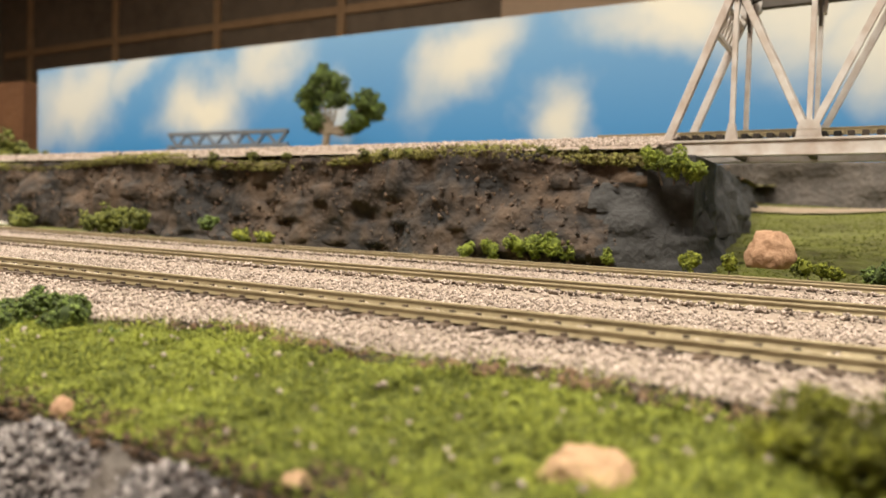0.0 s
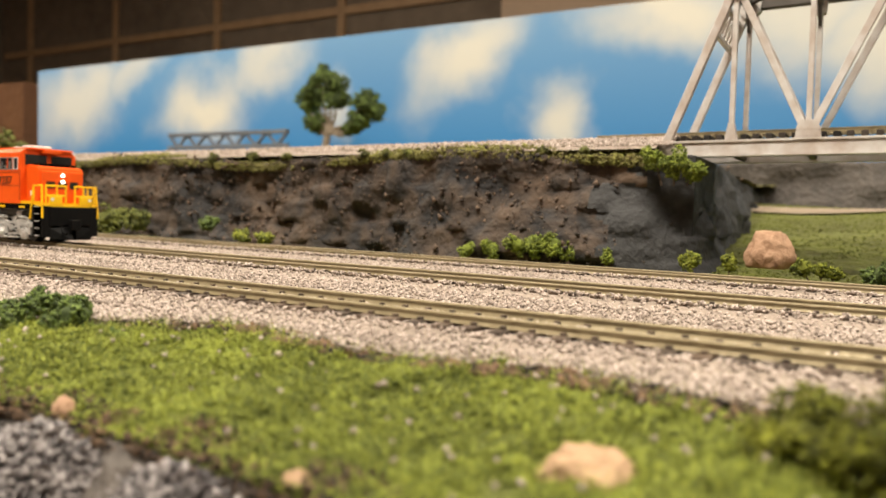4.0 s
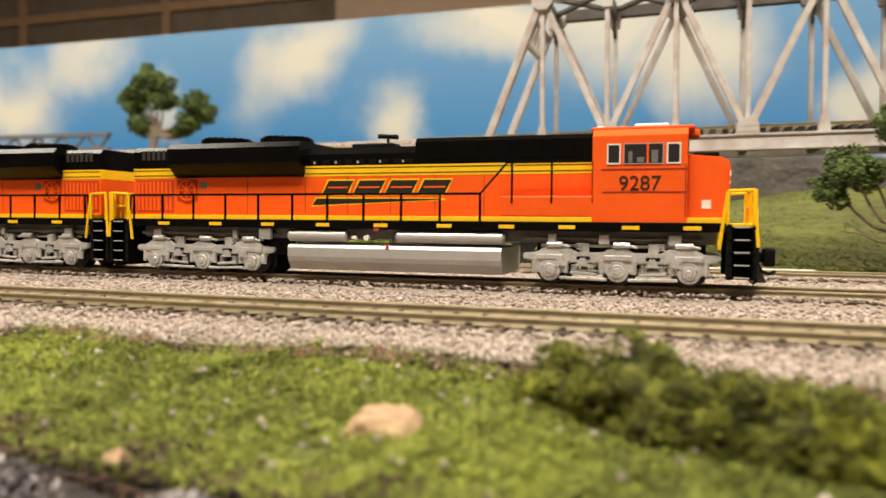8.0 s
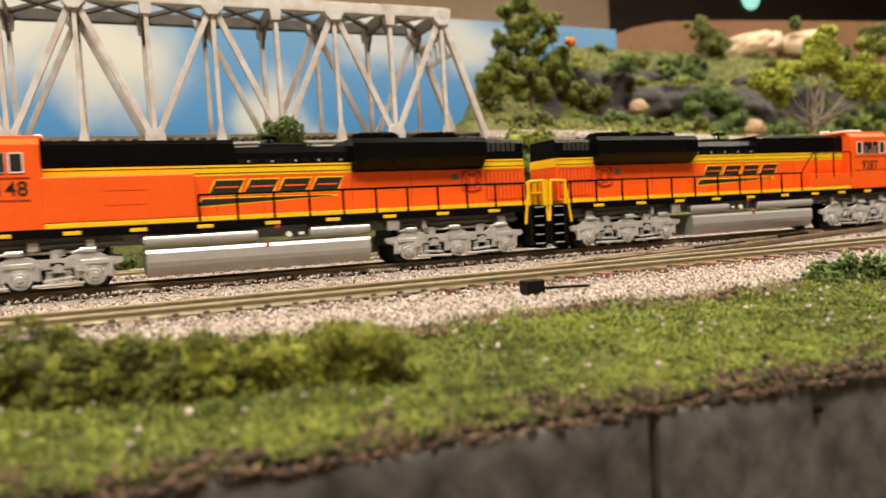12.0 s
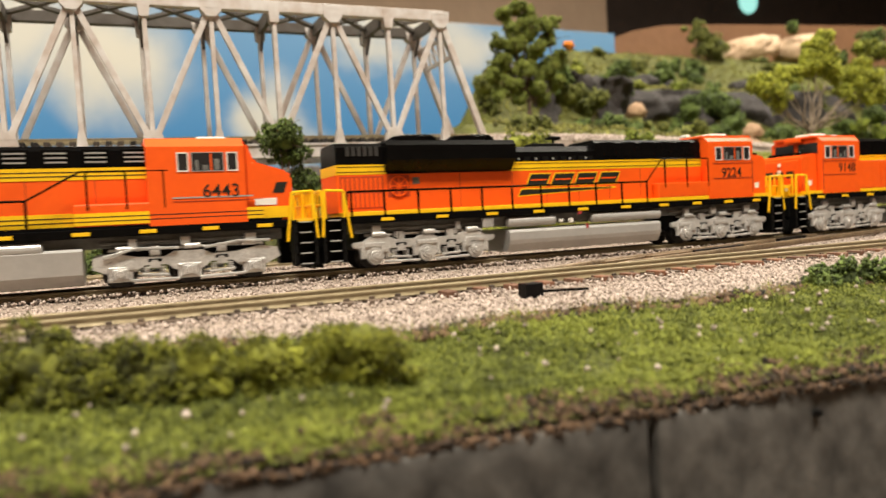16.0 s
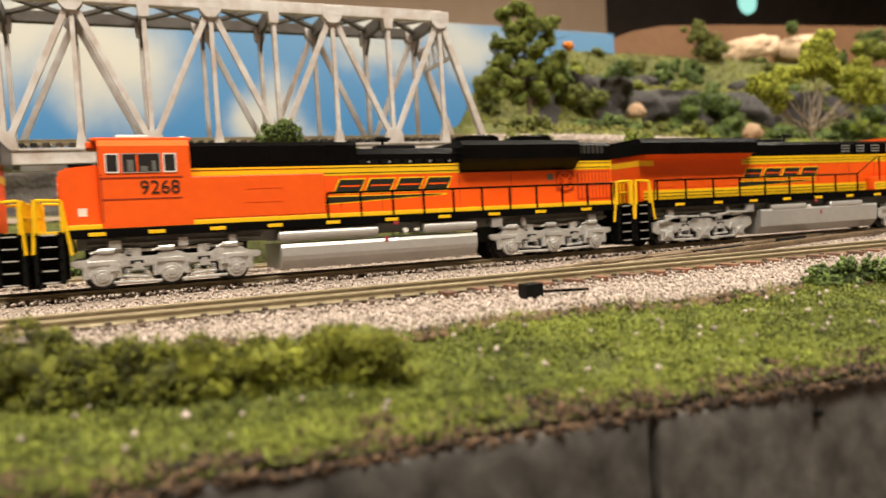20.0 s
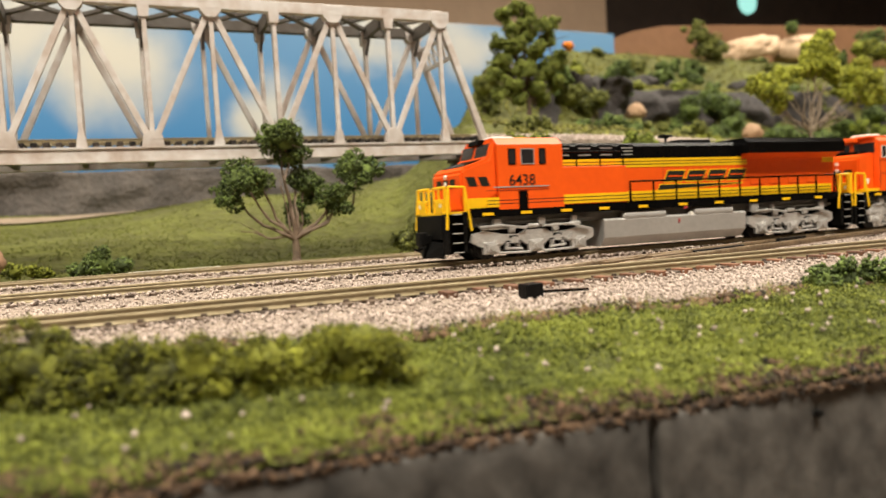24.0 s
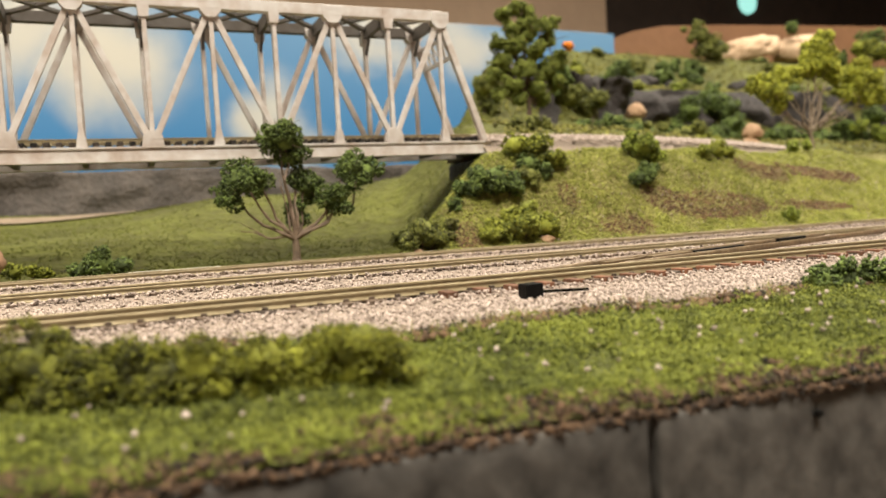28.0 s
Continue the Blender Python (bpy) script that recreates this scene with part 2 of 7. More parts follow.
def bits(P, size, rng, shape="oct", rough=0.35, squash=1.0):
    """Vertices and faces of many small uneven lumps at the points P (metres)."""
    tv, tf = {"oct": (OCT_V, OCT_F), "ico": (ICO_V, ICO_F), "tet": (TET_V, TET_F)}[shape]
    n, k = len(P), len(tv)
    T = tv[None] * (1 + rough * rng.uniform(-1, 1, (n, k, 1)))
    T = np.einsum("nij,nkj->nki", turns(rng, n), T) * np.asarray(size).reshape(-1, 1, 1)
    T[:, :, 2] *= squash
    V = (T + P[:, None]).reshape(-1, 3)
    F = (tf[None] + (np.arange(n) * k)[:, None, None]).reshape(-1, 3)
    return V, F


def blades(P, length, width, rng, lean=0.7):
    """Thin grass fibres: one narrow triangle each."""
    n = len(P)
    a = rng.uniform(0, 2 * np.pi, n)
    l = rng.uniform(0, lean, n)
    d = np.stack([np.cos(a) * l, np.sin(a) * l, np.ones(n)], 1)
    d /= np.linalg.norm(d, axis=1)[:, None]
    s = np.stack([-np.sin(a), np.cos(a), np.zeros(n)], 1) * width / 2
    tip = P + d * (length * rng.uniform(0.5, 1, n))[:, None]
    V = np.stack([P - s, P + s, tip], 1).reshape(-1, 3)
    return V, np.arange(3 * n).reshape(-1, 3)


def joined(sets):
    V, F, k = [], [], 0
    for v, f in sets:
        V.append(v)
        F.append(f + k)
        k += len(v)
    return np.concatenate(V), np.concatenate(F)


def sm(a, b, x):
    t = np.clip((x - a) / (b - a), 0, 1)
    return t * t * (3 - 2 * t)


def wav(x, y, f, seed=0.0):
    """Cheap smooth waviness, about -1 to 1."""
    return (np.sin(f * x + 1.3 * seed) * np.cos(0.83 * f * y + seed) + np.sin(1.9 * f * x - 1.3 * f * y + 2 * seed) * 0.6 + np.sin(0.57 * f * x + 2.3 * f * y + 3 * seed) * 0.5) / 2.1

# ---- the plan: heights of the ground, in metres; rail tops are at 0 ----
Y_B, Y_C = 0.159, 0.211
RAIL_H = 0.00138


def y_a(x):
    return 0.1057 - 0.0 * np.asarray(x, float)


def y_edge(x):
    """The front edge of the scenery."""
    return np.interp(x, [-1.4, -0.07, 0.09, 0.5], [0.0600, 0.0563, 0.0420, 0.020]) + 0.0009


def y_turf(x):
    """Where the turf meets the ballast."""
    return 0.0845 - 0.009 * sm(0.0, 0.032, x) - 0.0025 * sm(0.06, 0.10, x) - 0.007 * sm(-0.085, -0.105, x) + 0.0016 * np.sin(x * 130) + 0.001 * np.sin(x * 310 + 1)


def y_upper(x):
    """The centre line of the upper roadbed beyond the bridge."""
    x = np.asarray(x, float)
    return 0.2815 + np.where(x > 0.2, 0.9 * (x - 0.2) ** 2 + 0.12 * (x - 0.2), 0)


def y_bank(x):
    """The top of the grassy bank before the upper line."""
    return np.minimum(y_upper(x) - 0.019, 0.375)


def height(x, y):
    """The sheet of ground."""
    front = -0.0085 + 0.0052 * np.clip((y - y_edge(x)) / (y_turf(x) - y_edge(x)), 0, 1) ** 0.9 + 0.0007 * wav(x, y, 160, 1) * sm(0.045, 0.06, y) * sm(0.09, 0.08, y)
    bed = -0.0028
    z = np.where(y < y_turf(x), np.minimum(front, -0.0032), bed)
    for yc in (y_a(x) + 0 * y, Y_B + 0 * y, Y_C + 0 * y):
        z = np.where(y > y_turf(x), np.maximum(z, -0.0019 - 0.0012 * sm(0.0085, 0.014, np.abs(y - yc))), z)
    z = np.where((y > 0.2265), -0.0028 + 0 * z, z)
    valley = -0.004 + 0.030 * sm(0.236, 0.55, y) + 0.004 * wav(x, y, 18, 2) * sm(0.25, 0.32, y)
    knoll = 0.024 * np.exp(-(((x - 0.20) / 0.085) ** 2 + ((y - 0.41) / 0.09) ** 2)) + 0.007 * np.exp(-(((x - 0.07) / 0.05) ** 2 + ((y - 0.43) / 0.06) ** 2))
    valley = valley + knoll * sm(0.25, 0.32, y)
    yb = y_bank(x)
    slope = -0.003 + (0.0445 - 0.0035 * sm(0.42, 0.30, x)) * sm(0.228, yb, y) ** 0.8
    back = np.interp(y - yb, [0.0, 0.04, 0.11, 0.20, 0.235, 0.33, 0.405, 0.48, 0.66], [0.0380, 0.042, 0.064, 0.078, 0.135, 0.156, 0.213, 0.228, 0.245])
    hill = np.where(y < yb, slope, back) + (0.0018 * wav(x, y, 38, 3) + 0.0009 * wav(x, y, 110, 5)) * sm(0.232, 0.25, y)
    xl = 0.095 + 0.42 * np.maximum(y - 0.25, 0) + 0.5 * np.maximum(y - 0.45, 0)
    w = sm(xl, xl + 0.055, x)
    far = valley * (1 - w) + hill * w
    return np.where(y > 0.2275, far, z)


def sheet(name, xs, ys, zf, m):
    X, Y = np.meshgrid(xs, ys)
    V = np.stack([X, Y, zf(X, Y)], -1).reshape(-1, 3)
    nx, ny = len(xs), len(ys)
    i = (np.arange(ny - 1)[:, None] * nx + np.arange(nx - 1)[None]).ravel()
    F = np.stack([i, i + 1, i + nx + 1, i + nx], 1)
    me = np_mesh(name, V, F)
    me.shade_smooth()
    return link(name, me, m)


def spaced(stops):
    out = []
    for a, b, s in stops:
        out.append(np.arange(a, b, s))
    return np.concatenate(out + [[stops[-1][1]]])


XS = spaced([(-1.4, -0.3, 0.02), (-0.3, 0.3, 0.002), (0.3, 0.6, 0.006), (0.6, 1.6, 0.02)])
xs = XS
fr = spaced([(0, 1, 0.02)])
X = np.repeat(xs[None], len(fr), 0)
Y = y_edge(X) + (y_turf(X) - y_edge(X)) * fr[:, None]
V = np.stack([X, Y, height(X, Y - 1e-6)], -1).reshape(-1, 3)
nx = len(xs)
i = (np.arange(len(fr) - 1)[:, None] * nx + np.arange(nx - 1)[None]).ravel()
me = np_mesh("turf_verge", V, np.stack([i, i + 1, i + nx + 1, i + nx], 1))
me.shade_smooth()
tagged(link("turf_verge", me, TURF), "uneven earth under green turf along the front of the layout", "grass", kind="structure")

fr = np.linspace(0, 1, 75)
X = np.repeat(xs[None], len(fr), 0)
Y = y_turf(X) - 0.0005 + (0.2285 - y_turf(X)) * fr[:, None]
V = np.stack([X, Y, height(X, Y + 0.0006)], -1).reshape(-1, 3)
i = (np.arange(len(fr) - 1)[:, None] * nx + np.arange(nx - 1)[None]).ravel()
me = np_mesh("ballast_bed", V, np.stack([i, i + 1, i + nx + 1, i + nx], 1))
tagged(link("ballast_bed", me, BALLAST_BED), "pale pinkish grey ballast bed under three tracks", "ballast", kind="structure")

YS = spaced([(0.2282, 0.36, 0.003), (0.36, 0.6, 0.008), (0.6, 0.98, 0.02)])
X, Y = np.meshgrid(XS, YS)
V = np.stack([X, Y, height(X, Y)], -1).reshape(-1, 3)
nx = len(XS)
i = (np.arange(len(YS) - 1)[:, None] * nx + np.arange(nx - 1)[None]).ravel()
F = np.stack([i, i + 1, i + nx + 1, i + nx], 1)
on_hill = V[i, 0] > 0.118 + 0.42 * np.maximum(V[i, 1] - 0.25, 0) + 0.006 * wav(V[i, 0], V[i, 1], 90, 2)
on_hill &= V[i, 1] < y_bank(V[i, 0]) + 0.004
for name, sel, m, lb in (("ground", ~on_hill, TURF_FAR, "smooth green valley floor"), ("ground_hillside", on_hill, HILL_GROUND, "yellowish green grassy hillside")):
    me = np_mesh(name, V, F[sel])
    me.shade_smooth()
    tagged(link(name, me, m), lb, "ground", kind="structure")

# ---- tracks ----


def rail_outline(y, top):
    """Cross-section of a rail: foot, web and head."""
    h = RAIL_H * 1000
    return [(y - 0.52, top - h), (y + 0.52, top - h), (y + 0.52, top - h + 0.14), (y + 0.30, top - h + 0.30), (y + 0.29, top - 0.55), (y + 0.38, top - 0.45), (y + 0.38, top - 0.07), (y + 0.31, top), (y - 0.31, top), (y - 0.38, top - 0.07), (y - 0.38, top - 0.45), (y - 0.29, top - 0.55), (y - 0.30, top - h + 0.30), (y - 0.52, top - h + 0.14)]


def tie_mesh():
    bm = bmesh.new()
    box(bm, -1.05, 1.05, -8.0, 8.0, -RAIL_H * 1000 - 1.3, -RAIL_H * 1000 + 0.05, 0.12)
    for s in (-1, 1):
        for d in (-1, 1):
            box(bm, -0.42, 0.42, s * 4.7 + d * 0.82 - 0.3, s * 4.7 + d * 0.82 + 0.3, -RAIL_H * 1000, -RAIL_H * 1000 + 0.48, 0.08)
    me = bpy.data.meshes.new("tie")
    bm.to_mesh(me)
    bm.free()
    me.materials.append(TIE)
    return me


TIE_MESH = tie_mesh()
TIE_STEP = 0.00428


def path_rail(name, ycurve, off, parent):
    """A rail along a curve y(x), one mesh."""
    xs = spaced([(-1.35, -0.3, 0.05), (-0.3, 0.3, 0.004), (0.3, 1.55, 0.03)])
    o = np.array(rail_outline(0, 0)) / 1000
    yc = ycurve(xs)
    sl = np.gradient(yc, xs)
    n = np.stack([-sl, np.ones_like(sl)], 1) / np.sqrt(1 + sl ** 2)[:, None]
    V = np.stack([xs[:, None] + n[:, :1] * (off + o[None, :, 0]), yc[:, None] + n[:, 1:] * (off + o[None, :, 0]), np.repeat(o[None, :, 1], len(xs), 0)], -1)
    k = len(o)
    F = []
    for a in range(len(xs) - 1):
        for b in range(k):
            c = (b + 1) % k
            F.append((a * k + b, a * k + c, (a + 1) * k + c, (a + 1) * k + b))
    me = np_mesh(name, V.reshape(-1, 3), np.array(F))
    return link(name, me, RAIL, parent)


def track(label, ycurve, near):
    t = tagged(empty("railway_track"), label, "railway track", "parallel model railway tracks")
    path_rail("rail", ycurve, -0.0047, t)
    path_rail("rail", ycurve, 0.0047, t)
    far = []
    n = int(2.85 / TIE_STEP)
    rng = np.random.default_rng(3)
    for k in range(n):
        x = -1.33 + k * TIE_STEP
        y = float(ycurve(np.array([x]))[0])
        if near[0] <= x <= near[1]:
            ob = new("tie", TIE_MESH)
            ob.parent = t
            ob.matrix_basis = pose(x + rng.normal() * 0.00008, y, rng.normal() * 0.00004, 0, 0, rng.normal() * 0.8)
        else:
            far.append((x, y))
    bm = bmesh.new()
    for x, y in far:
        box(bm, x * 1000 - 1.05, x * 1000 + 1.05, y * 1000 - 8, y * 1000 + 8, -RAIL_H * 1000 - 1.3, -RAIL_H * 1000 + 0.05)
    tagged(part("far_ties", bm, TIE, t), kind="stuff")
    return t


track("brass-railed model track beside the turf verge", y_a, (-0.45, 0.5))
track("brass-railed model track carrying the locomotives", lambda x: Y_B + 0 * x, (-0.55, 0.6))
track("brass-railed model track below the rock cliff", lambda x: Y_C + 0 * x, (-0.6, 0.6))

# ---- truss bridge ----
BX, BY, BZ, BP, BH, BW = 40.9, 267.5, 41.8, 22.6, 49.7, 28.7


def bridge():
    t = tagged(empty("truss_bridge", pose(BX / 1000, BY / 1000, BZ / 1000, 0, -0.55, -0.5)), "weathered grey-white through truss railway bridge over a green valley", "bridge")
    west, ends = 4.92 * BP, 4.82 * BP
    w = BW

    def X(k):
        return (k - 5) * BP
    for y in (0, w):
        bm = bmesh.new()
        o = [(1.9, -5.6), (1.9, -5.0), (1.4, -5.0), (1.4, -1.0), (1.9, -1.0), (1.9, -0.3)]
        profile(bm, [(y + a, b) for a, b in o] + [(y - a, b) for a, b in reversed(o)], -west - 2, ends + 2)
        part("bottom_chord", bm, BRIDGE_PAINT, t)
        bm = bmesh.new()
        box(bm, X(1) - 1.5, X(9) + 1.5, y - 1.7, y + 1.7, BH - 1.2, BH + 3.0, 0.25)
        # The far chord is coloured darker in place of the shade on it.
        part("top_chord", bm, BRIDGE_SHADED if y else BRIDGE_PAINT, t, "inner top chord coloured as in shade" if y else "")
        for s, k in ((-1, 1), (1, 9)):
            bm = bmesh.new()
            beam(bm, (ends if s > 0 else -west, y, -1), (X(k), y, BH + 1), 2.6, 2.6, 0.2)
            part("end_post", bm, BRIDGE_PAINT, t)
        for k in range(1, 10):
            thick = 2.7 if k % 2 == 0 else 1.9
            bm = bmesh.new()
            beam(bm, (X(k), y, -1), (X(k), y, BH), 1.6, thick, 0.15)
            part("vertical_post", bm, BRIDGE_PAINT, t)
        for k in range(1, 9):
            top, bot = (k, k + 1) if k % 2 else (k + 1, k)
            bm = bmesh.new()
            beam(bm, (X(top), y, BH), (X(bot), y, 0), 1.5, 2.2, 0.15)
            part("diagonal", bm, BRIDGE_PAINT, t)
        for k in range(1, 10):
            bm = bmesh.new()
            if k % 2:
                prism(bm, [(X(k) - 4, BH + 2.6), (X(k) + 4, BH + 2.6), (X(k) + 3.6, BH - 1.8), (X(k) + 1.6, BH - 4), (X(k) - 1.6, BH - 4), (X(k) - 3.6, BH - 1.8)], y - 2.0, y + 2.0)
                g = part("gusset_plate", bm, BRIDGE_PAINT, t)
                bm = bmesh.new()
                for a in range(-2, 3):
                    for c in (1.4, -0.8):
                        box(bm, X(k) + a * 1.2 - 0.2, X(k) + a * 1.2 + 0.2, y - 2.15, y + 2.15, BH + c - 0.2, BH + c + 0.2)
                tagged(part("rivets", bm, BRIDGE_PAINT, g), kind="stuff")
                bm = bmesh.new()
                prism(bm, [(X(k) - 1.9, -0.6), (X(k) + 1.9, -0.6), (X(k) + 0.9, 5), (X(k) - 0.9, 5)], y - 1.7, y + 1.7)
                part("foot_plate", bm, BRIDGE_PAINT, t)
            else:
                prism(bm, [(X(k) - 3.7, -0.8), (X(k) + 3.7, -0.8), (X(k) + 3.2, 3.4), (X(k) + 1.8, 5.2), (X(k) - 1.8, 5.2), (X(k) - 3.2, 3.4)], y - 2.0, y + 2.0)
                g = part("gusset_plate", bm, BRIDGE_PAINT, t)
                bm = bmesh.new()
                for a in range(-3, 4):
                    for c in (0.3, 2.2):
                        box(bm, X(k) + a * 0.95 - 0.2, X(k) + a * 0.95 + 0.2, y - 2.15, y + 2.15, c, c + 0.4)
                tagged(part("rivets", bm, BRIDGE_PAINT, g), kind="stuff")
                bm = bmesh.new()
                prism(bm, [(X(k) - 2.4, BH + 2.4), (X(k) + 2.4, BH + 2.4), (X(k) + 1.6, BH - 5), (X(k) - 1.6, BH - 5)], y - 1.9, y + 1.9)
                part("head_plate", bm, BRIDGE_PAINT, t)
    # Struts, braces and floor take the same shade-darkened colour.
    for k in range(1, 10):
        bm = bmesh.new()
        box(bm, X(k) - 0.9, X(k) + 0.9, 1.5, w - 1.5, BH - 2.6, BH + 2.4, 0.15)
        part("cross_strut", bm, BRIDGE_SHADED, t)
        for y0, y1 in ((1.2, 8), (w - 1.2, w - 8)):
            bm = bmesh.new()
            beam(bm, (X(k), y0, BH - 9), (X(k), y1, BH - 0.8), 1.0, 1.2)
            part("knee_brace", bm, BRIDGE_SHADED, t)
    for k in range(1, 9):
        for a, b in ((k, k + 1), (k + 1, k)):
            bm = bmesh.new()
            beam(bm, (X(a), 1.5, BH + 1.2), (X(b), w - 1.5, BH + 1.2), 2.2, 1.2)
            part("lateral_brace", bm, BRIDGE_SHADED, t)
    for s, k in ((-1, 1), (1, 9)):
        bm = bmesh.new()
        for f in (0.70, 0.86):
            e = ends if s > 0 else -west
            x = e + (X(k) - e) * f
            box(bm, x - 0.7, x + 0.7, 1.3, w - 1.3, BH * f - 0.7, BH * f + 0.7)
        xa, xb = e + (X(k) - e) * 0.70, e + (X(k) - e) * 0.86
        for j in range(5):
            y0, y1 = 1.5 + j * (w - 3) / 5, 1.5 + (j + 1) * (w - 3) / 5
            beam(bm, (xa, y0, BH * 0.70), (xb, (y0 + y1) / 2, BH * 0.86), 0.7, 0.7)
            beam(bm, (xb, (y0 + y1) / 2, BH * 0.86), (xa, y1, BH * 0.70), 0.7, 0.7)
        part("portal_frame", bm, BRIDGE_PAINT, t)
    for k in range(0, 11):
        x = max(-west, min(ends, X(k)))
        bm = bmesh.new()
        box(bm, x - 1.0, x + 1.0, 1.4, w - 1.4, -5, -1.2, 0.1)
        part("floor_beam", bm, BRIDGE_SHADED, t)
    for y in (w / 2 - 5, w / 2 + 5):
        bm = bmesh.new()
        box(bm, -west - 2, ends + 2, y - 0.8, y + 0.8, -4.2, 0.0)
        part("stringer", bm, BRIDGE_SHADED, t)
    bm = bmesh.new()
    box(bm, -1.0, 1.0, w / 2 - 9.5, w / 2 + 9.5, 0.0, 2.2, 0.15)
    me = bpy.data.meshes.new("deck_tie")
    bm.to_mesh(me)
    bm.free()
    me.materials.append(mat("dark_deck_tie", (0.05, 0.036, 0.026), (0.012, 0.01, 0.009), 0.8, scale=400, piece=0.6))
    n = 56
    for k in range(n):
        ob = new("deck_tie", me)
        ob.parent = t
        ob.matrix_basis = pose((-ends + 2 + k * (2 * ends - 4) / (n - 1)) / 1000, 0, 0, 0, 0, random.uniform(-1.5, 1.5))
    for y in (w / 2 - 4.7, w / 2 + 4.7, w / 2 - 2.6, w / 2 + 2.6):
        bm = bmesh.new()
        profile(bm, rail_outline(y, 3.8 if abs(y - w / 2) > 4 else 3.5), -ends - 30, ends + 30)
        part("deck_rail", bm, RAIL, t)
    return t


bridge()

# ---- locomotives; millimetres, x towards the cab, rail tops at 0 ----


def number_text(word, size, m, parent):
    cu = bpy.data.curves.new("number", "FONT")
    cu.body, cu.size, cu.extrude, cu.offset = word, size / 1000, 0.00004, 0.000008
    cu.align_x, cu.align_y = "CENTER", "CENTER"
    tmp = bpy.data.objects.new("number", cu)
    me = bpy.data.meshes.new_from_object(tmp)
    bpy.data.objects.remove(tmp)
    ob = link("number", me, LOGO_BLACK, parent, "printed black road number")
    ob.matrix_basis = m
    return ob


def emblem(parent, x0, x1, z0, z1, y, s):
    """The railway's printed emblem as plain slanted blocks over a tapering stroke; s is the side, -1 or 1."""
    f = -s
    xc, n = (x0 + x1) / 2, 4
    step = (x1 - x0) / n
    for grow, m, dy in ((0.32, YELLOW, 0.0), (0.0, LOGO_BLACK, 0.05)):
        bm = bmesh.new()
        for k in range(n):
            a = (x0 - xc) + k * step + 0.1
            b = a + step * 0.80
            sl = (z1 - z0) * 0.55
            zm = (z0 + z1) / 2
            shape = [(a - grow, z0 - grow), (b + grow, z0 - grow), (b + sl + grow, z1 + grow), (a + sl - grow, z1 + grow)]
            prism(bm, [(xc + f * px, pz) for px, pz in shape], s * (y + dy), s * (y + dy + 0.04))
        shape = [(x0 - xc - 2.3 - grow, z0 - 2.4 - grow), (x0 - xc - 1.3 - grow * 0.5, z0 - 0.95 + grow), (x1 - xc - 2.5 + grow * 4, z0 - 1.05 + grow * 0.4), (x1 - xc - 2.5 + grow * 4, z0 - 1.2 - grow * 0.4)]
        prism(bm, [(xc + f * px, pz) for px, pz in shape], s * (y + dy), s * (y + dy + 0.04))
        part("emblem_outline" if grow else "emblem", bm, m, parent, "yellow emblem outline" if grow else "black slanted emblem")
    bm = bmesh.new()
    zq = (z0 + z1) / 2
    for k in range(n):
        a = (x0 - xc) + k * step + 0.1 + (z1 - z0) * 0.275
        prism(bm, [(xc + f * px, pz) for px, pz in [(a + 0.5, zq - 0.18), (a + step * 0.80 - 0.6, zq - 0.18), (a + step * 0.80 - 0.4, zq + 0.18), (a + 0.7, zq + 0.18)]], s * (y + 0.08), s * (y + 0.12))
    part("emblem_gap", bm, ORANGE, parent)


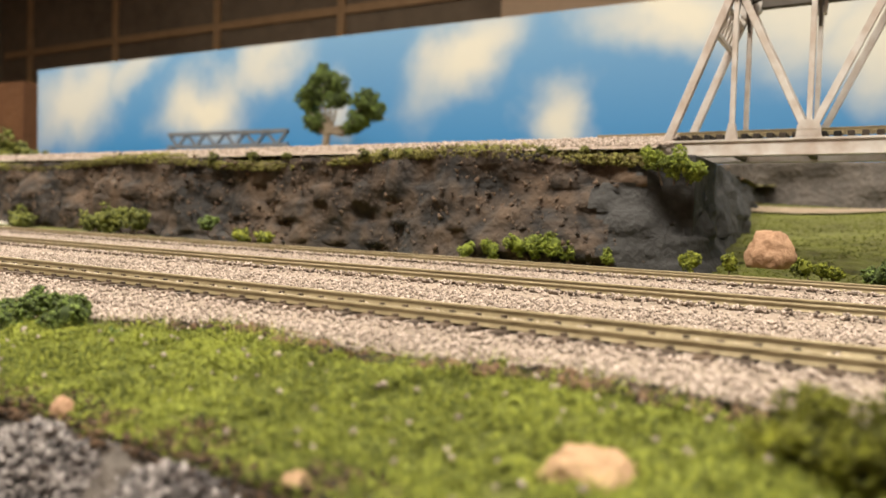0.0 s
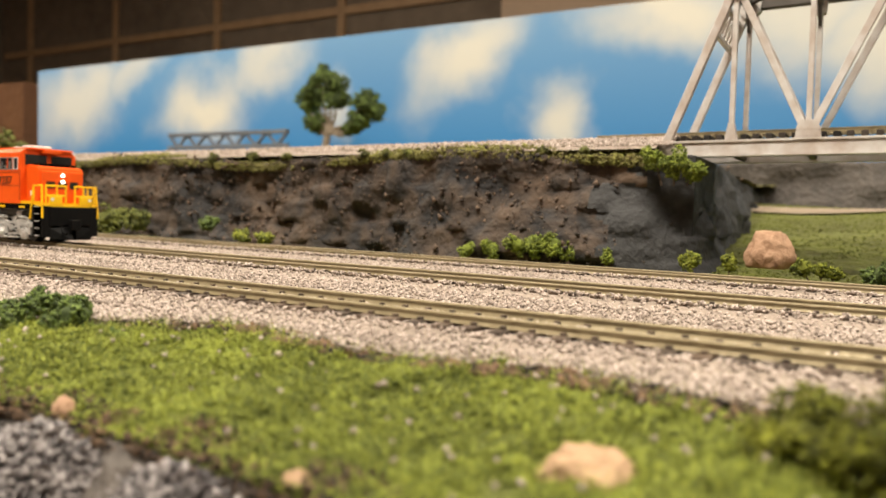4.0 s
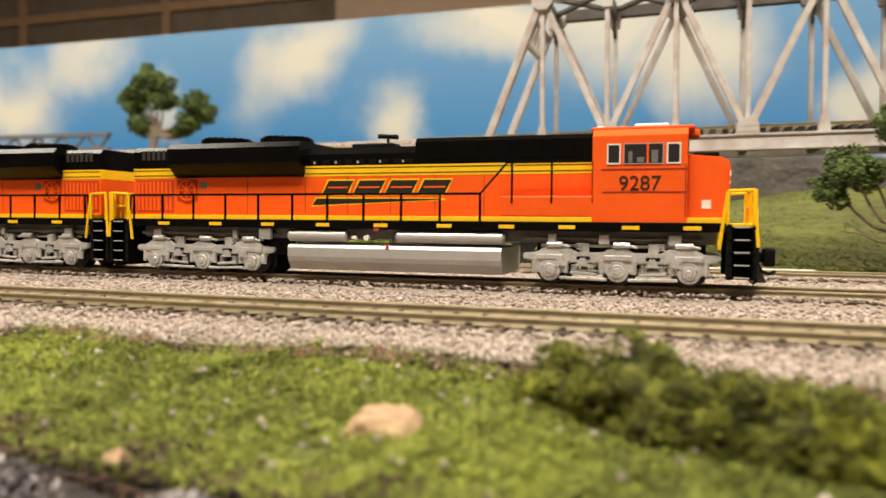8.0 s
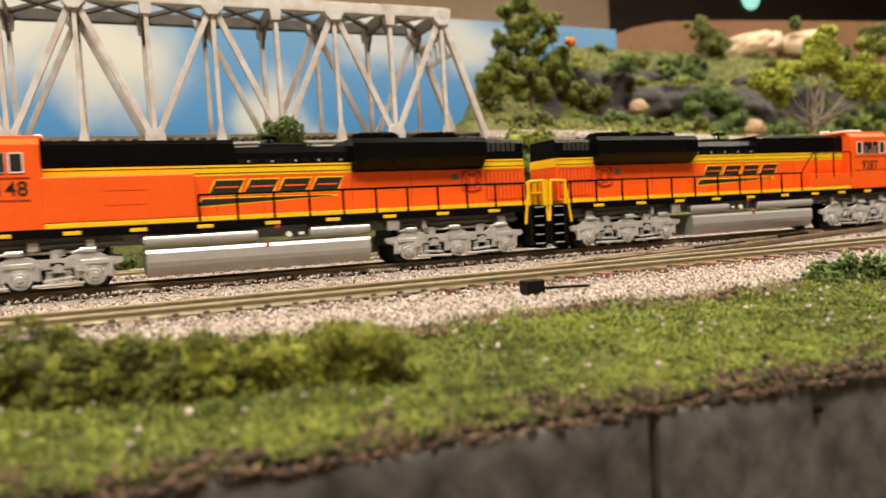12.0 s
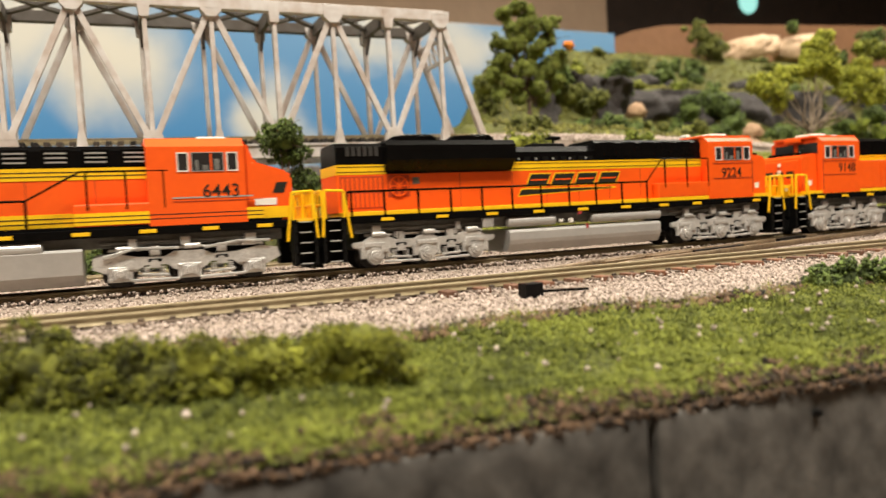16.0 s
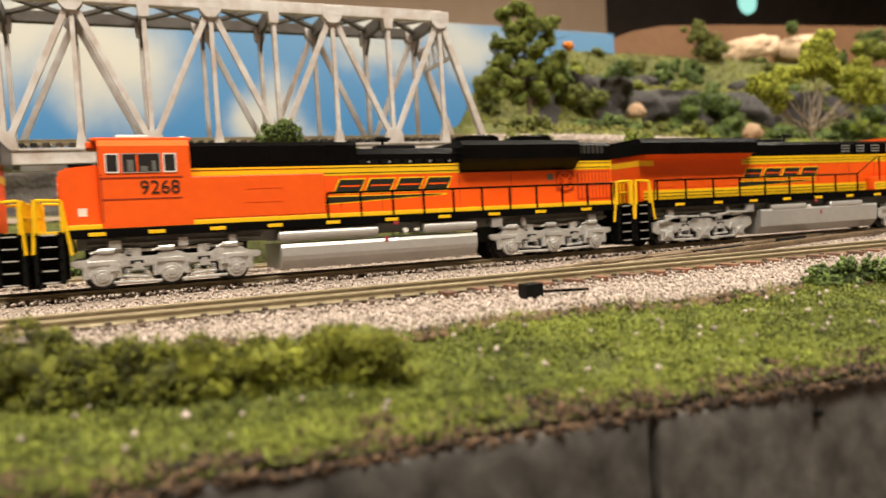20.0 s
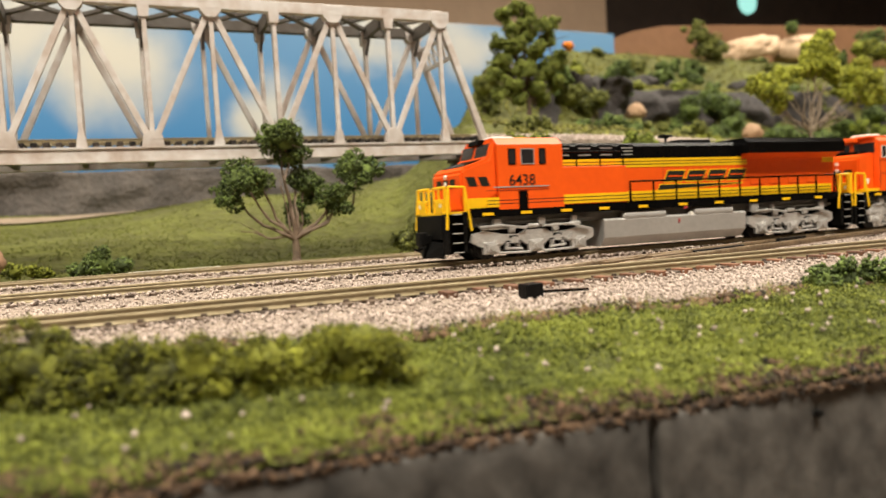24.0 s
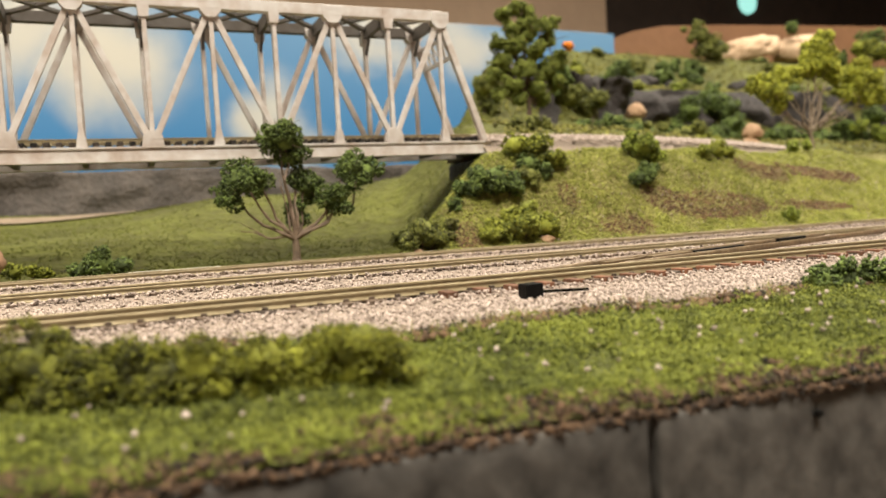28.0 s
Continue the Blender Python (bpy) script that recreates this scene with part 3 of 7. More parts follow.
def truck(parent, xc, style):
    """A three-axle truck with side frames, journals, springs and wheels."""
    t = empty("truck", pose(xc / 1000, 0, 0))
    t.parent = parent
    for s in (-1, 1):
        bm = bmesh.new()
        if style == "a":
            prism(bm, [(-18.4, 5.0), (-16.6, 4.6), (-15.7, 2.4), (-10.3, 2.4), (-9.4, 4.4), (-3.6, 4.4), (-2.7, 2.4), (2.7, 2.4), (3.6, 4.4), (9.4, 4.4), (10.3, 2.4), (15.7, 2.4), (16.6, 4.6), (18.4, 5.0), (18.7, 6.2), (15.6, 6.4), (14.2, 7.4), (9.4, 7.4), (8.0, 6.5), (2.8, 6.5), (1.8, 7.2), (-1.8, 7.2), (-2.8, 6.5), (-8.0, 6.5), (-9.4, 7.4), (-14.2, 7.4), (-15.6, 6.4), (-18.4, 6.2)], s * 7.4, s * 8.5)
            bmesh.ops.bevel(bm, geom=bm.edges[:], offset=0.00025, segments=2, affect="EDGES")
        else:
            prism(bm, [(-18.0, 4.2), (-15.8, 3.2), (-10.2, 3.2), (-8.6, 4.4), (-4.2, 4.4), (-2.8, 3.2), (2.8, 3.2), (4.2, 4.4), (8.6, 4.4), (10.2, 3.2), (15.8, 3.2), (18.6, 4.6), (18.0, 6.6), (14.4, 7.2), (9.6, 6.2), (4.6, 6.0), (2.8, 7.0), (-2.8, 7.0), (-4.6, 6.0), (-9.6, 6.2), (-14.4, 7.2), (-17.8, 6.4)], s * 7.4, s * 8.5)
        part("side_frame", bm, BRIGHT, t)
        # Thin black plates on the frame stand in for shaded pockets.
        for a in (-6.5, 6.5):
            bm = bmesh.new()
            box(bm, a - 1.3, a + 1.3, s * 8.5 - 0.06, s * 8.5 + 0.06, 5.0, 5.7, 0.1)
            part("frame_pocket", bm, MATT_BLACK, t)
        for a in (-13, 0, 13):
            bm = bmesh.new()
            if style == "a":
                rod(bm, (a, s * 8.3, 2.9), (a, s * 8.8, 2.9), 2.15, 2.0, 20)
                rod(bm, (a, s * 8.8, 2.9), (a, s * 9.15, 2.9), 1.35, 1.2, 16)
                rod(bm, (a, s * 9.15, 2.9), (a, s * 9.35, 2.9), 0.7, 0.55, 12)
                box(bm, a - 2.6, a + 2.6, s * 8.6 - 0.25, s * 8.6 + 0.25, 5.0, 6.0, 0.15)
                for k in range(3):
                    w = k * 2 * math.pi / 3 + 0.5
                    rod(bm, (a + 1.65 * math.cos(w), s * 8.7, 2.9 + 1.65 * math.sin(w)), (a + 1.65 * math.cos(w), s * 9.0, 2.9 + 1.65 * math.sin(w)), 0.26, 0.26, 6)
                for k in (-1, 1):
                    rod(bm, (a + k * 3.1, s * 8.3, 2.4), (a + k * 3.1, s * 8.3, 5.0), 0.5, 0.5, 8)
            else:
                box(bm, a - 2.3, a + 2.3, s * 8.1 - 0.7, s * 8.1 + 0.7, 1.3, 4.4, 0.25)
                box(bm, a - 1.5, a + 1.5, s * 8.95 - 0.25, s * 8.95 + 0.25, 1.7, 4.0, 0.3)
                rod(bm, (a, s * 9.1, 2.9), (a, s * 9.5, 2.9), 0.8, 0.7, 10)
                for k in (-1, 1):
                    rod(bm, (a + k * 1.9, s * 8.7, 1.7), (a + k * 1.9, s * 9.0, 1.7), 0.28, 0.28, 6)
                    rod(bm, (a + k * 1.9, s * 8.7, 4.0), (a + k * 1.9, s * 9.0, 4.0), 0.28, 0.28, 6)
            part("journal_box", bm, BRIGHT, t)
        for a in (-8.2, -5.2, 5.0, 8.2):
            bm = bmesh.new()
            for z in range(5):
                rod(bm, (a, s * 7.9, 2.1 + z * 0.42), (a, s * 7.9, 2.35 + z * 0.42), 0.75, 0.75, 8)
            part("coil_spring", bm, BRIGHT, t)
        for a in (-11.8, 1.0, 12.4):
            bm = bmesh.new()
            rod(bm, (a - 1.8, s * 8.3, 7.9), (a + 1.2, s * 8.3, 7.9), 0.6, 0.6, 10)
            rod(bm, (a + 1.2, s * 8.3, 7.9), (a + 2.6, s * 8.3, 7.5), 0.3, 0.25, 8)
            part("brake_cylinder", bm, BRIGHT, t)
        for a in (-6.4, 6.6):
            part("bolster_pad", box(bmesh.new(), a - 1.0, a + 1.0, s * 7.8 - 0.4, s * 7.8 + 0.4, 6.2, 8.3, 0.2), BRIGHT, t)
        part("spring_plank", box(bmesh.new(), -15, 15, s * 7.0 - 0.3, s * 7.0 + 0.3, 7.4, 8.0, 0.1), BRIGHT, t)
        for a, b in ((-11, -2), (11, 2)):
            part("brake_rod", rod(bmesh.new(), (a, s * 8.9, 1.5), (b, s * 8.9, 1.3), 0.32, 0.32, 6), BRIGHT, t)
        if style == "b":
            for pts in (((-16, 6.4), (-10, 7.9), (-2, 7.7)), ((3, 7.4), (10, 8.4), (16.4, 8.2))):
                bm = bmesh.new()
                for a, b in zip(pts, pts[1:]):
                    rod(bm, (a[0], s * 9.0, a[1]), (b[0], s * 9.0, b[1]), 0.3, 0.3, 6)
                part("sand_pipe", bm, BRIGHT, t)
        else:
            for a in (-7.2, 0.4, 8.0):
                bm = bmesh.new()
                for k in range(4):
                    rod(bm, (a, s * 7.6, 7.0 + k * 0.36), (a, s * 7.6, 7.2 + k * 0.36), 0.9, 0.9, 12)
                part("rubber_spring", bm, BRIGHT, t)
        for a in (-11, -6.6, 6.4, 11):
            part("bracket", prism(bmesh.new(), [(a - 1.2, 3.8), (a + 1.2, 3.8), (a + 0.5, 5.4), (a - 0.5, 5.4)], s * 8.4, s * 9.0), BRIGHT, t)
        for a, b in ((-9, -4), (9, 4)):
            part("brake_lever", rod(bmesh.new(), (a, s * 8.5, 2.6), (b, s * 8.5, 2.2), 0.3, 0.3, 6), BRIGHT, t)
    for a in (-13, 0, 13):
        bm = bmesh.new()
        rod(bm, (a, -7, 2.95), (a, 7, 2.95), 0.7, 0.7, 8)
        for s in (-1, 1):
            rod(bm, (a, s * 3.9, 2.95), (a, s * 5.7, 2.95), 2.95, 2.95, 24)
            rod(bm, (a, s * 3.5, 2.95), (a, s * 3.95, 2.95), 3.4, 3.4, 24)
        part("wheelset", bm, WHEEL, t)
    bm = bmesh.new()
    box(bm, -16, 16, -6.2, 6.2, 4.2, 9, 0.3)
    part("truck_core", bm, MATT_BLACK, t)
    return t


def end_fittings(t, xe, front):
    """Steps, platform rails, pilot and coupler at the end x = xe; d points outwards."""
    d = 1 if xe > 0 else -1
    for s in (-1, 1):
        bm = bmesh.new()
        x0, x1 = sorted((xe - d * 0.3, xe + d * 0.6))
        box(bm, x0, x1, s * 8.0 - 1.6, s * 8.0 + 1.6, 2.0, 12.2, 0.1)
        x0, x1 = sorted((xe + d * 4.2, xe + d * 5.0))
        box(bm, x0, x1, s * 8.0 - 1.6, s * 8.0 + 1.6, 2.0, 12.2, 0.1)
        x0, x1 = sorted((xe, xe + d * 4.6))
        box(bm, x0, x1, s * 6.2 - 0.3, s * 6.2 + 0.3, 2.0, 12.2, 0.1)
        part("step_well", bm, MATT_BLACK, t)
        for z in (2.4, 4.7, 7.0, 9.3, 11.6):
            bm = bmesh.new()
            box(bm, x0, x1, s * 8.1 - 1.7, s * 8.1 + 1.7, z - 0.25, z + 0.1, 0.06)
            part("step_tread", bm, BLACK, t)
            bm = bmesh.new()
            box(bm, x0 + 1.0, x1 - 1.0, s * 9.8 - 0.1, s * 9.8 + 0.1, z - 0.12, z + 0.16, 0.04)
            part("step_edge", bm, SILVER, t, "pale step edge")
        bm = bmesh.new()
        for q in ((xe - d * 0.2, 18.2), (xe + d * 4.2, 18.4)):
            rod(bm, (q[0], s * 9.3, 12), (q[0], s * 9.3, q[1]), 0.32, 0.32, 6)
        rod(bm, (xe - d * 0.2, s * 9.3, 18.2), (xe - d * 1.6, s * 9.6, 7.5), 0.34, 0.34, 6)
        rod(bm, (xe + d * 4.2, s * 9.3, 18.4), (xe + d * 5.0, s * 9.6, 8.0), 0.34, 0.34, 6)
        rod(bm, (xe - d * 0.2, s * 9.3, 18.2), (xe + d * 4.2, s * 9.3, 18.4), 0.30, 0.30, 6)
        part("grab_rail", bm, YELLOW, t, "yellow end handrail")
    xo = xe + d * 4.6
    for y in (-8.2, -4.6, -1.6, 1.6, 4.6, 8.2):
        bm = bmesh.new()
        rod(bm, (xo, y, 12), (xo, y, 18.4), 0.34, 0.34, 6)
        part("railing_post", bm, YELLOW, t)
    for z in (15.2, 18.3):
        for s in (-1, 1):
            bm = bmesh.new()
            rod(bm, (xo, s * 1.4, z), (xo, s * 8.4, z), 0.34, 0.34, 6)
            part("railing_bar", bm, YELLOW, t)
    if front:
        for s in (-1, 1):
            x0, x1 = sorted((xo - d * 0.2, xo + d * 0.5))
            bm = bmesh.new()
            box(bm, x0, x1, s * 5.2 - 2.2, s * 5.2 + 2.2, 12.2, 15.0, 0.2)
            part("railing_panel", bm, YELLOW, t)
    x0, x1 = sorted((xe, xe + d * 5.0))
    bm = bmesh.new()
    box(bm, x0, x1, -9.2, 9.2, 11.6, 12.3, 0.1)
    part("end_platform", bm, YELLOW if front else BLACK, t)
    bm = bmesh.new()
    x0, x1 = sorted((xe + d * 4.3, xe + d * 5.4))
    box(bm, x0, x1, -7.4, 7.4, 5.6, 11.6, 0.2)
    for s in (-1, 1):
        ql = [(xe + d * 4.6, s * 0.6, 0.9), (xe + d * 4.6, s * 7.0, 0.9), (xe + d * 4.6, s * 7.0, 5.0), (xe + d * 4.6, s * 0.6, 5.4), (xe + d * 7.4, s * 0.6, 1.0), (xe + d * 5.3, s * 7.0, 1.6), (xe + d * 5.0, s * 7.0, 4.8), (xe + d * 5.8, s * 0.6, 5.2)]
        v = [bm.verts.new((a / 1000, b / 1000, c / 1000)) for a, b, c in ql]
        for f in ((0, 1, 2, 3), (4, 5, 6, 7), (0, 4, 7, 3), (1, 5, 6, 2), (3, 2, 6, 7), (0, 1, 5, 4)):
            bm.faces.new([v[k] for k in f])
    bmesh.ops.recalc_face_normals(bm, faces=bm.faces[:])
    part("pilot_plow", bm, MATT_BLACK, t)
    bm = bmesh.new()
    x0, x1 = sorted((xe + d * 1.0, xe + d * 8.4))
    box(bm, x0, x1, -1.0, 1.0, 4.9, 6.8, 0.2)
    x0, x1 = sorted((xe + d * 6.6, xe + d * 8.8))
    box(bm, x0, x1, -1.9, 1.4, 4.2, 7.6, 0.4)
    part("coupler", bm, MATT_BLACK, t)
    bm = bmesh.new()
    pts = [(xe + d * 4.9, -3.4, 6.0), (xe + d * 6.2, -3.5, 3.4), (xe + d * 7.6, -3.4, 2.9), (xe + d * 8.6, -3.2, 3.4)]
    for a, b in zip(pts, pts[1:]):
        rod(bm, a, b, 0.32, 0.32, 6)
    part("air_hose", bm, MATT_BLACK, t)


def handrail(t, s, xs, z0, z1, rise=None):
    """Black side handrail with its stanchions; each stanchion is a piece of its own."""
    for x in xs:
        bm = bmesh.new()
        rod(bm, (x, s * 9.3, z0 - 1.6), (x, s * 9.3, z1), 0.30, 0.26, 6)
        part("stanchion", bm, BLACK, t)
    bm = bmesh.new()
    rod(bm, (min(xs) - 0.8, s * 9.3, z1), (max(xs), s * 9.3, z1), 0.25, 0.25, 6)
    rod(bm, (min(xs) - 0.8, s * 9.3, z1), (min(xs) - 1.2, s * 9.3, z0), 0.2, 0.2, 6)
    if rise:
        x1, x2, zt = rise
        rod(bm, (max(xs), s * 9.3, z1), (x1, s * 9.3, zt), 0.2, 0.2, 6)
        rod(bm, (x1, s * 9.3, zt), (x2, s * 9.3, zt), 0.2, 0.2, 6)
    part("handrail", bm, BLACK, t)
    if rise:
        for k in range(3):
            x = x1 + 1 + k * (x2 - x1 - 2) / 2
            bm = bmesh.new()
            rod(bm, (x, s * 9.3, 16.0), (x, s * 9.3, zt), 0.23, 0.23, 6)
            part("stanchion", bm, BLACK, t)


def hood_block(bm, x0, x1, w, z0, z1, chamfer=0.0):
    if chamfer:
        profile(bm, [(-w, z0), (w, z0), (w, z1 - chamfer), (w - chamfer, z1), (-w + chamfer, z1), (-w, z1 - chamfer)], x0, x1)
    else:
        box(bm, x0, x1, -w, w, z0, z1)
    return bm


def underbody(t, style):
    bm = bmesh.new()
    box(bm, -66.8, 66.4, -9.5, 9.5, 10.6, 12.3, 0.15)
    part("sill", bm, BLACK, t)
    bm = bmesh.new()
    box(bm, -64, 64, -6.8, 6.8, 8.2, 10.6, 0.2)
    part("underframe", bm, FRAME_GREY, t)
    for s in (-1, 1):
        for a, b in ((-64, -28), (28, 62)):
            bm = bmesh.new()
            rod(bm, (a, s * 7.6, 9.1), (b, s * 7.6, 9.1), 0.35, 0.35, 6)
            part("air_pipe", bm, FRAME_GREY, t)
    for s in (-1, 1):
        for x in (-56.5, -42.5, -29, -15.5, -2, 12, 25, 37, 49, 60):
            bm = bmesh.new()
            box(bm, x - 1.6, x + 1.6, s * 9.55 - 0.08, s * 9.55 + 0.08, 10.95, 11.7, 0.05)
            part("reflector", bm, YELLOW, t, "yellow reflector on the sill")
        for x, r in ((-59, 1.1), (-38, 0.6), (34, 0.8), (44, 1.0), (57, 1.2)):
            bm = bmesh.new()
            box(bm, x - r, x + r, s * 8.2 - 0.5, s * 8.2 + 0.5, 8.0, 10.0, 0.2)
            part("frame_bracket", bm, SILVER, t)
        bm = bmesh.new()
        box(bm, -31.5, -28.5, s * 8.6 - 0.5, s * 8.6 + 0.5, 8.0, 10.4, 0.1)
        for k in range(4):
            box(bm, -31.2 + k * 0.75, -30.9 + k * 0.75, s * 9.15 - 0.1, s * 9.15 + 0.1, 8.2, 10.2)
        part("valve_rack", bm, SILVER, t)
    bm = bmesh.new()
    if style == "a":
        profile(bm, [(-7.6, 1.5), (7.6, 1.5), (8.9, 3.4), (9.2, 4.4), (9.2, 6.3), (8.7, 7.0), (-8.7, 7.0), (-9.2, 6.3), (-9.2, 4.4), (-8.9, 3.4)], -24.2, 23.9)
    else:
        profile(bm, [(-7.0, 1.1), (7.0, 1.1), (9.0, 3.4), (9.3, 8.0), (8.7, 8.5), (-8.7, 8.5), (-9.3, 8.0), (-9.0, 3.4)], -26.0, 25.0)
    part("fuel_tank", bm, SILVER, t, "plain silver-grey fuel tank")
    for s in (-1, 1):
        for a, b in ((-24, -10.5), (1.5, 24)) if style == "a" else ((-21, -7), (4, 18)):
            bm = bmesh.new()
            rod(bm, (a, s * 8.1, 8.9), (b, s * 8.1, 8.9), 1.3, 1.3, 16)
            rod(bm, (a - 0.4, s * 8.1, 8.9), (a, s * 8.1, 8.9), 0.85, 1.3, 16)
            rod(bm, (b, s * 8.1, 8.9), (b + 0.4, s * 8.1, 8.9), 1.3, 0.85, 16)
            part("air_reservoir", bm, SILVER, t)
        bm = bmesh.new()
        rod(bm, (-5.5, s * 8.4, 8.6), (-5.5, s * 9.2, 8.6), 0.7, 0.6, 10)
        box(bm, -9, -7.8, s * 8.6 - 0.3, s * 8.6 + 0.3, 8.3, 9.0, 0.1)
        part("fuel_filler", bm, WHITE, t)
        bm = bmesh.new()
        box(bm, -1.0, -0.3, s * 9.2 - 0.15, s * 9.2 + 0.15, 6.2, 7.4, 0.1)
        box(bm, -3.6, -2.4, s * 9.4 - 0.2, s * 9.4 + 0.2, 10.0, 10.8, 0.1)
        part("fuel_gauge", bm, RED, t, "small red gauge")


def cab_window_row(t, x0, x1, z0, z1, s, y):
    """Two narrow outer windows and a wide pair with a pillar, in pale frames."""
    w = x1 - x0
    for a, b, fw in ((x0, x0 + w * 0.19, 0.26), (x0 + w * 0.23, x0 + w * 0.77, 0.16), (x1 - w * 0.19, x1, 0.26)):
        bm = bmesh.new()
        box(bm, a, b, s * y - 0.05, s * y + 0.05, z0, z1)
        pane = part("window", bm, GLASS_DARK, t)
        bm = bmesh.new()
        for q in ((a, a + fw, z0, z1), (b - fw, b, z0, z1), (a, b, z0, z0 + fw), (a, b, z1 - fw, z1)):
            box(bm, q[0], q[1], s * y - 0.16, s * y + 0.16, q[2], q[3])
        part("window_frame", bm, WHITE if fw > 0.25 else SILVER, pane)
        if fw < 0.25:
            for xa, xb, zt in ((0.12, 0.22, 2.4), (0.34, 0.52, 1.3), (0.70, 0.86, 2.6)):
                bm = bmesh.new()
                box(bm, a + (b - a) * xa, a + (b - a) * xb, s * y + s * 0.06, s * y + s * 0.10, z0 + 0.3, z0 + zt, 0.02)
                part("seat_back", bm, FRAME_GREY, pane)
            bm = bmesh.new()
            box(bm, a + (b - a) * 0.58, a + (b - a) * 0.63, s * y - 0.14, s * y + 0.14, z0, z1)
            part("window_pillar", bm, ORANGE, pane)


def vents(bm, x0, x1, z0, z1, s, y, nx, nz=1):
    for i in range(nx):
        for k in range(nz):
            a, dz = x0 + i * (x1 - x0) / nx, (z1 - z0) / nz
            box(bm, a + 0.12, a + (x1 - x0) / nx * 0.72, s * y - 0.1, s * y + 0.12, z0 + k * dz + 0.2, z0 + (k + 1) * dz - 0.2)
    return bm


def lamps(t, x, ys, z, d, lit):
    for y in ys:
        bm = bmesh.new()
        a, b = x, x + d * 0.5
        rod(bm, (a, y, z), (b, y, z), 0.55, 0.55, 12)
        part("headlight", bm, LAMP_ON if lit else WHITE, t, "lit round headlight" if lit else "unlit round headlight")


def loco_a(number, lit, label):
    """Locomotive with a square nose and flared radiators behind."""
    t = tagged(empty("diesel_locomotive"), label, "locomotive", "train of model locomotives")
    underbody(t, "a")
    truck(t, -46.6, "a")
    truck(t, 46.6, "a")
    end_fittings(t, 66.3, True)
    end_fittings(t, -67.0, False)
    bm = bmesh.new()
    box(bm, -67, 66.2, -9.35, 9.35, 12.3, 13.3, 0.1)
    part("yellow_stripe", bm, YELLOW, t, "yellow stripe along the walkway edge")
    bm = bmesh.new()
    hood_block(bm, -67.3, 42.5, 6.5, 13.2, 21.9)
    part("long_hood", bm, ORANGE, t, "orange long hood")
    for a, b in ((-67.4, -55.2), (-21.5, 42.4)):
        bm = bmesh.new()
        hood_block(bm, a, b, 6.55, 21.9, 24.2)
        part("yellow_band", bm, YELLOW, t, "yellow band along the hood")
        bm = bmesh.new()
        for z in (22.5, 23.7):
            box(bm, a + 0.1, b - 0.1, -6.62, 6.62, z - 0.07, z + 0.07)
        part("pinstripe", bm, LOGO_BLACK, t)
    bm = bmesh.new()
    hood_block(bm, -67.3, -55.4, 6.5, 24.2, 29.2, 1.0)
    part("rear_hood_top", bm, BLACK, t, "black rear hood top")
    bm = bmesh.new()
    profile(bm, [(-6.3, 22.1), (6.3, 22.1), (9.3, 25.0), (9.3, 28.4), (8.2, 29.6), (-8.2, 29.6), (-9.3, 28.4), (-9.3, 25.0)], -55.6, -21.3)
    part("radiator_housing", bm, BLACK, t, "flared black radiator housing")
    for x in (-45.5, -29.5):
        bm = bmesh.new()
        rod(bm, (x, 0, 29.4), (x, 0, 30.9), 6.2, 6.2, 28)
        rod(bm, (x, 0, 30.9), (x, 0, 31.2), 5.6, 5.2, 28)
        fan = part("roof_fan", bm, BLACK, t)
        bm = bmesh.new()
        for k in range(10):
            w = k * math.pi / 10
            beam(bm, (x - 5.4 * math.cos(w), -5.4 * math.sin(w), 31.3), (x + 5.4 * math.cos(w), 5.4 * math.sin(w), 31.3), 0.25, 0.25)
        tagged(part("fan_guard", bm, BLACK, fan), kind="stuff")
    bm = bmesh.new()
    hood_block(bm, -21.4, 5.0, 6.3, 24.2, 28.2, 1.5)
    part("engine_hood_top", bm, BLACK, t, "low black engine hood top")
    for k in range(9):
        for s in (-1, 1):
            bm = bmesh.new()
            box(bm, -20 + k * 2.8, -18.4 + k * 2.8, s * 6.35 - 0.15, s * 6.35 + 0.15, 24.5, 25.5)
            part("exhaust_port", bm, MATT_BLACK, t)
    bm = bmesh.new()
    box(bm, -12, -2, -2.4, 2.4, 28.1, 29.3, 0.3)
    part("exhaust_silencer", bm, MATT_BLACK, t)
    bm = bmesh.new()
    for s in (-1, 1):
        for k in range(5):
            rod(bm, (-19 + k * 5.2, s * 6.45, 24.9), (-19 + k * 5.2, s * 6.62, 24.9), 0.3, 0.3, 6)
    part("hood_latch", bm, SILVER, t)
    bm = bmesh.new()
    hood_block(bm, 4.6, 42.6, 6.5, 24.2, 29.7, 0.9)
    top = part("inverter_hood_top", bm, BLACK, t, "tall black equipment hood behind the cab")
    for k in range(5):
        bm = bmesh.new()
        box(bm, 7 + k * 6.6, 11.6 + k * 6.6, -6.62, 6.62, 25.2, 29.0, 0.1)
        part("hood_door", bm, BLACK, top)
    bm = bmesh.new()
    for y, a in ((-1.2, -1), (0, 1), (1.2, 1)):
        rod(bm, (-4.2 - a * 1.6, y, 30.9), (-4.2 + a * 1.8, y, 30.9), 0.28, 0.55, 8)
    rod(bm, (-4.2, 0, 28.2), (-4.2, 0, 30.9), 0.35, 0.35, 6)
    part("air_horn", bm, MATT_BLACK, t)
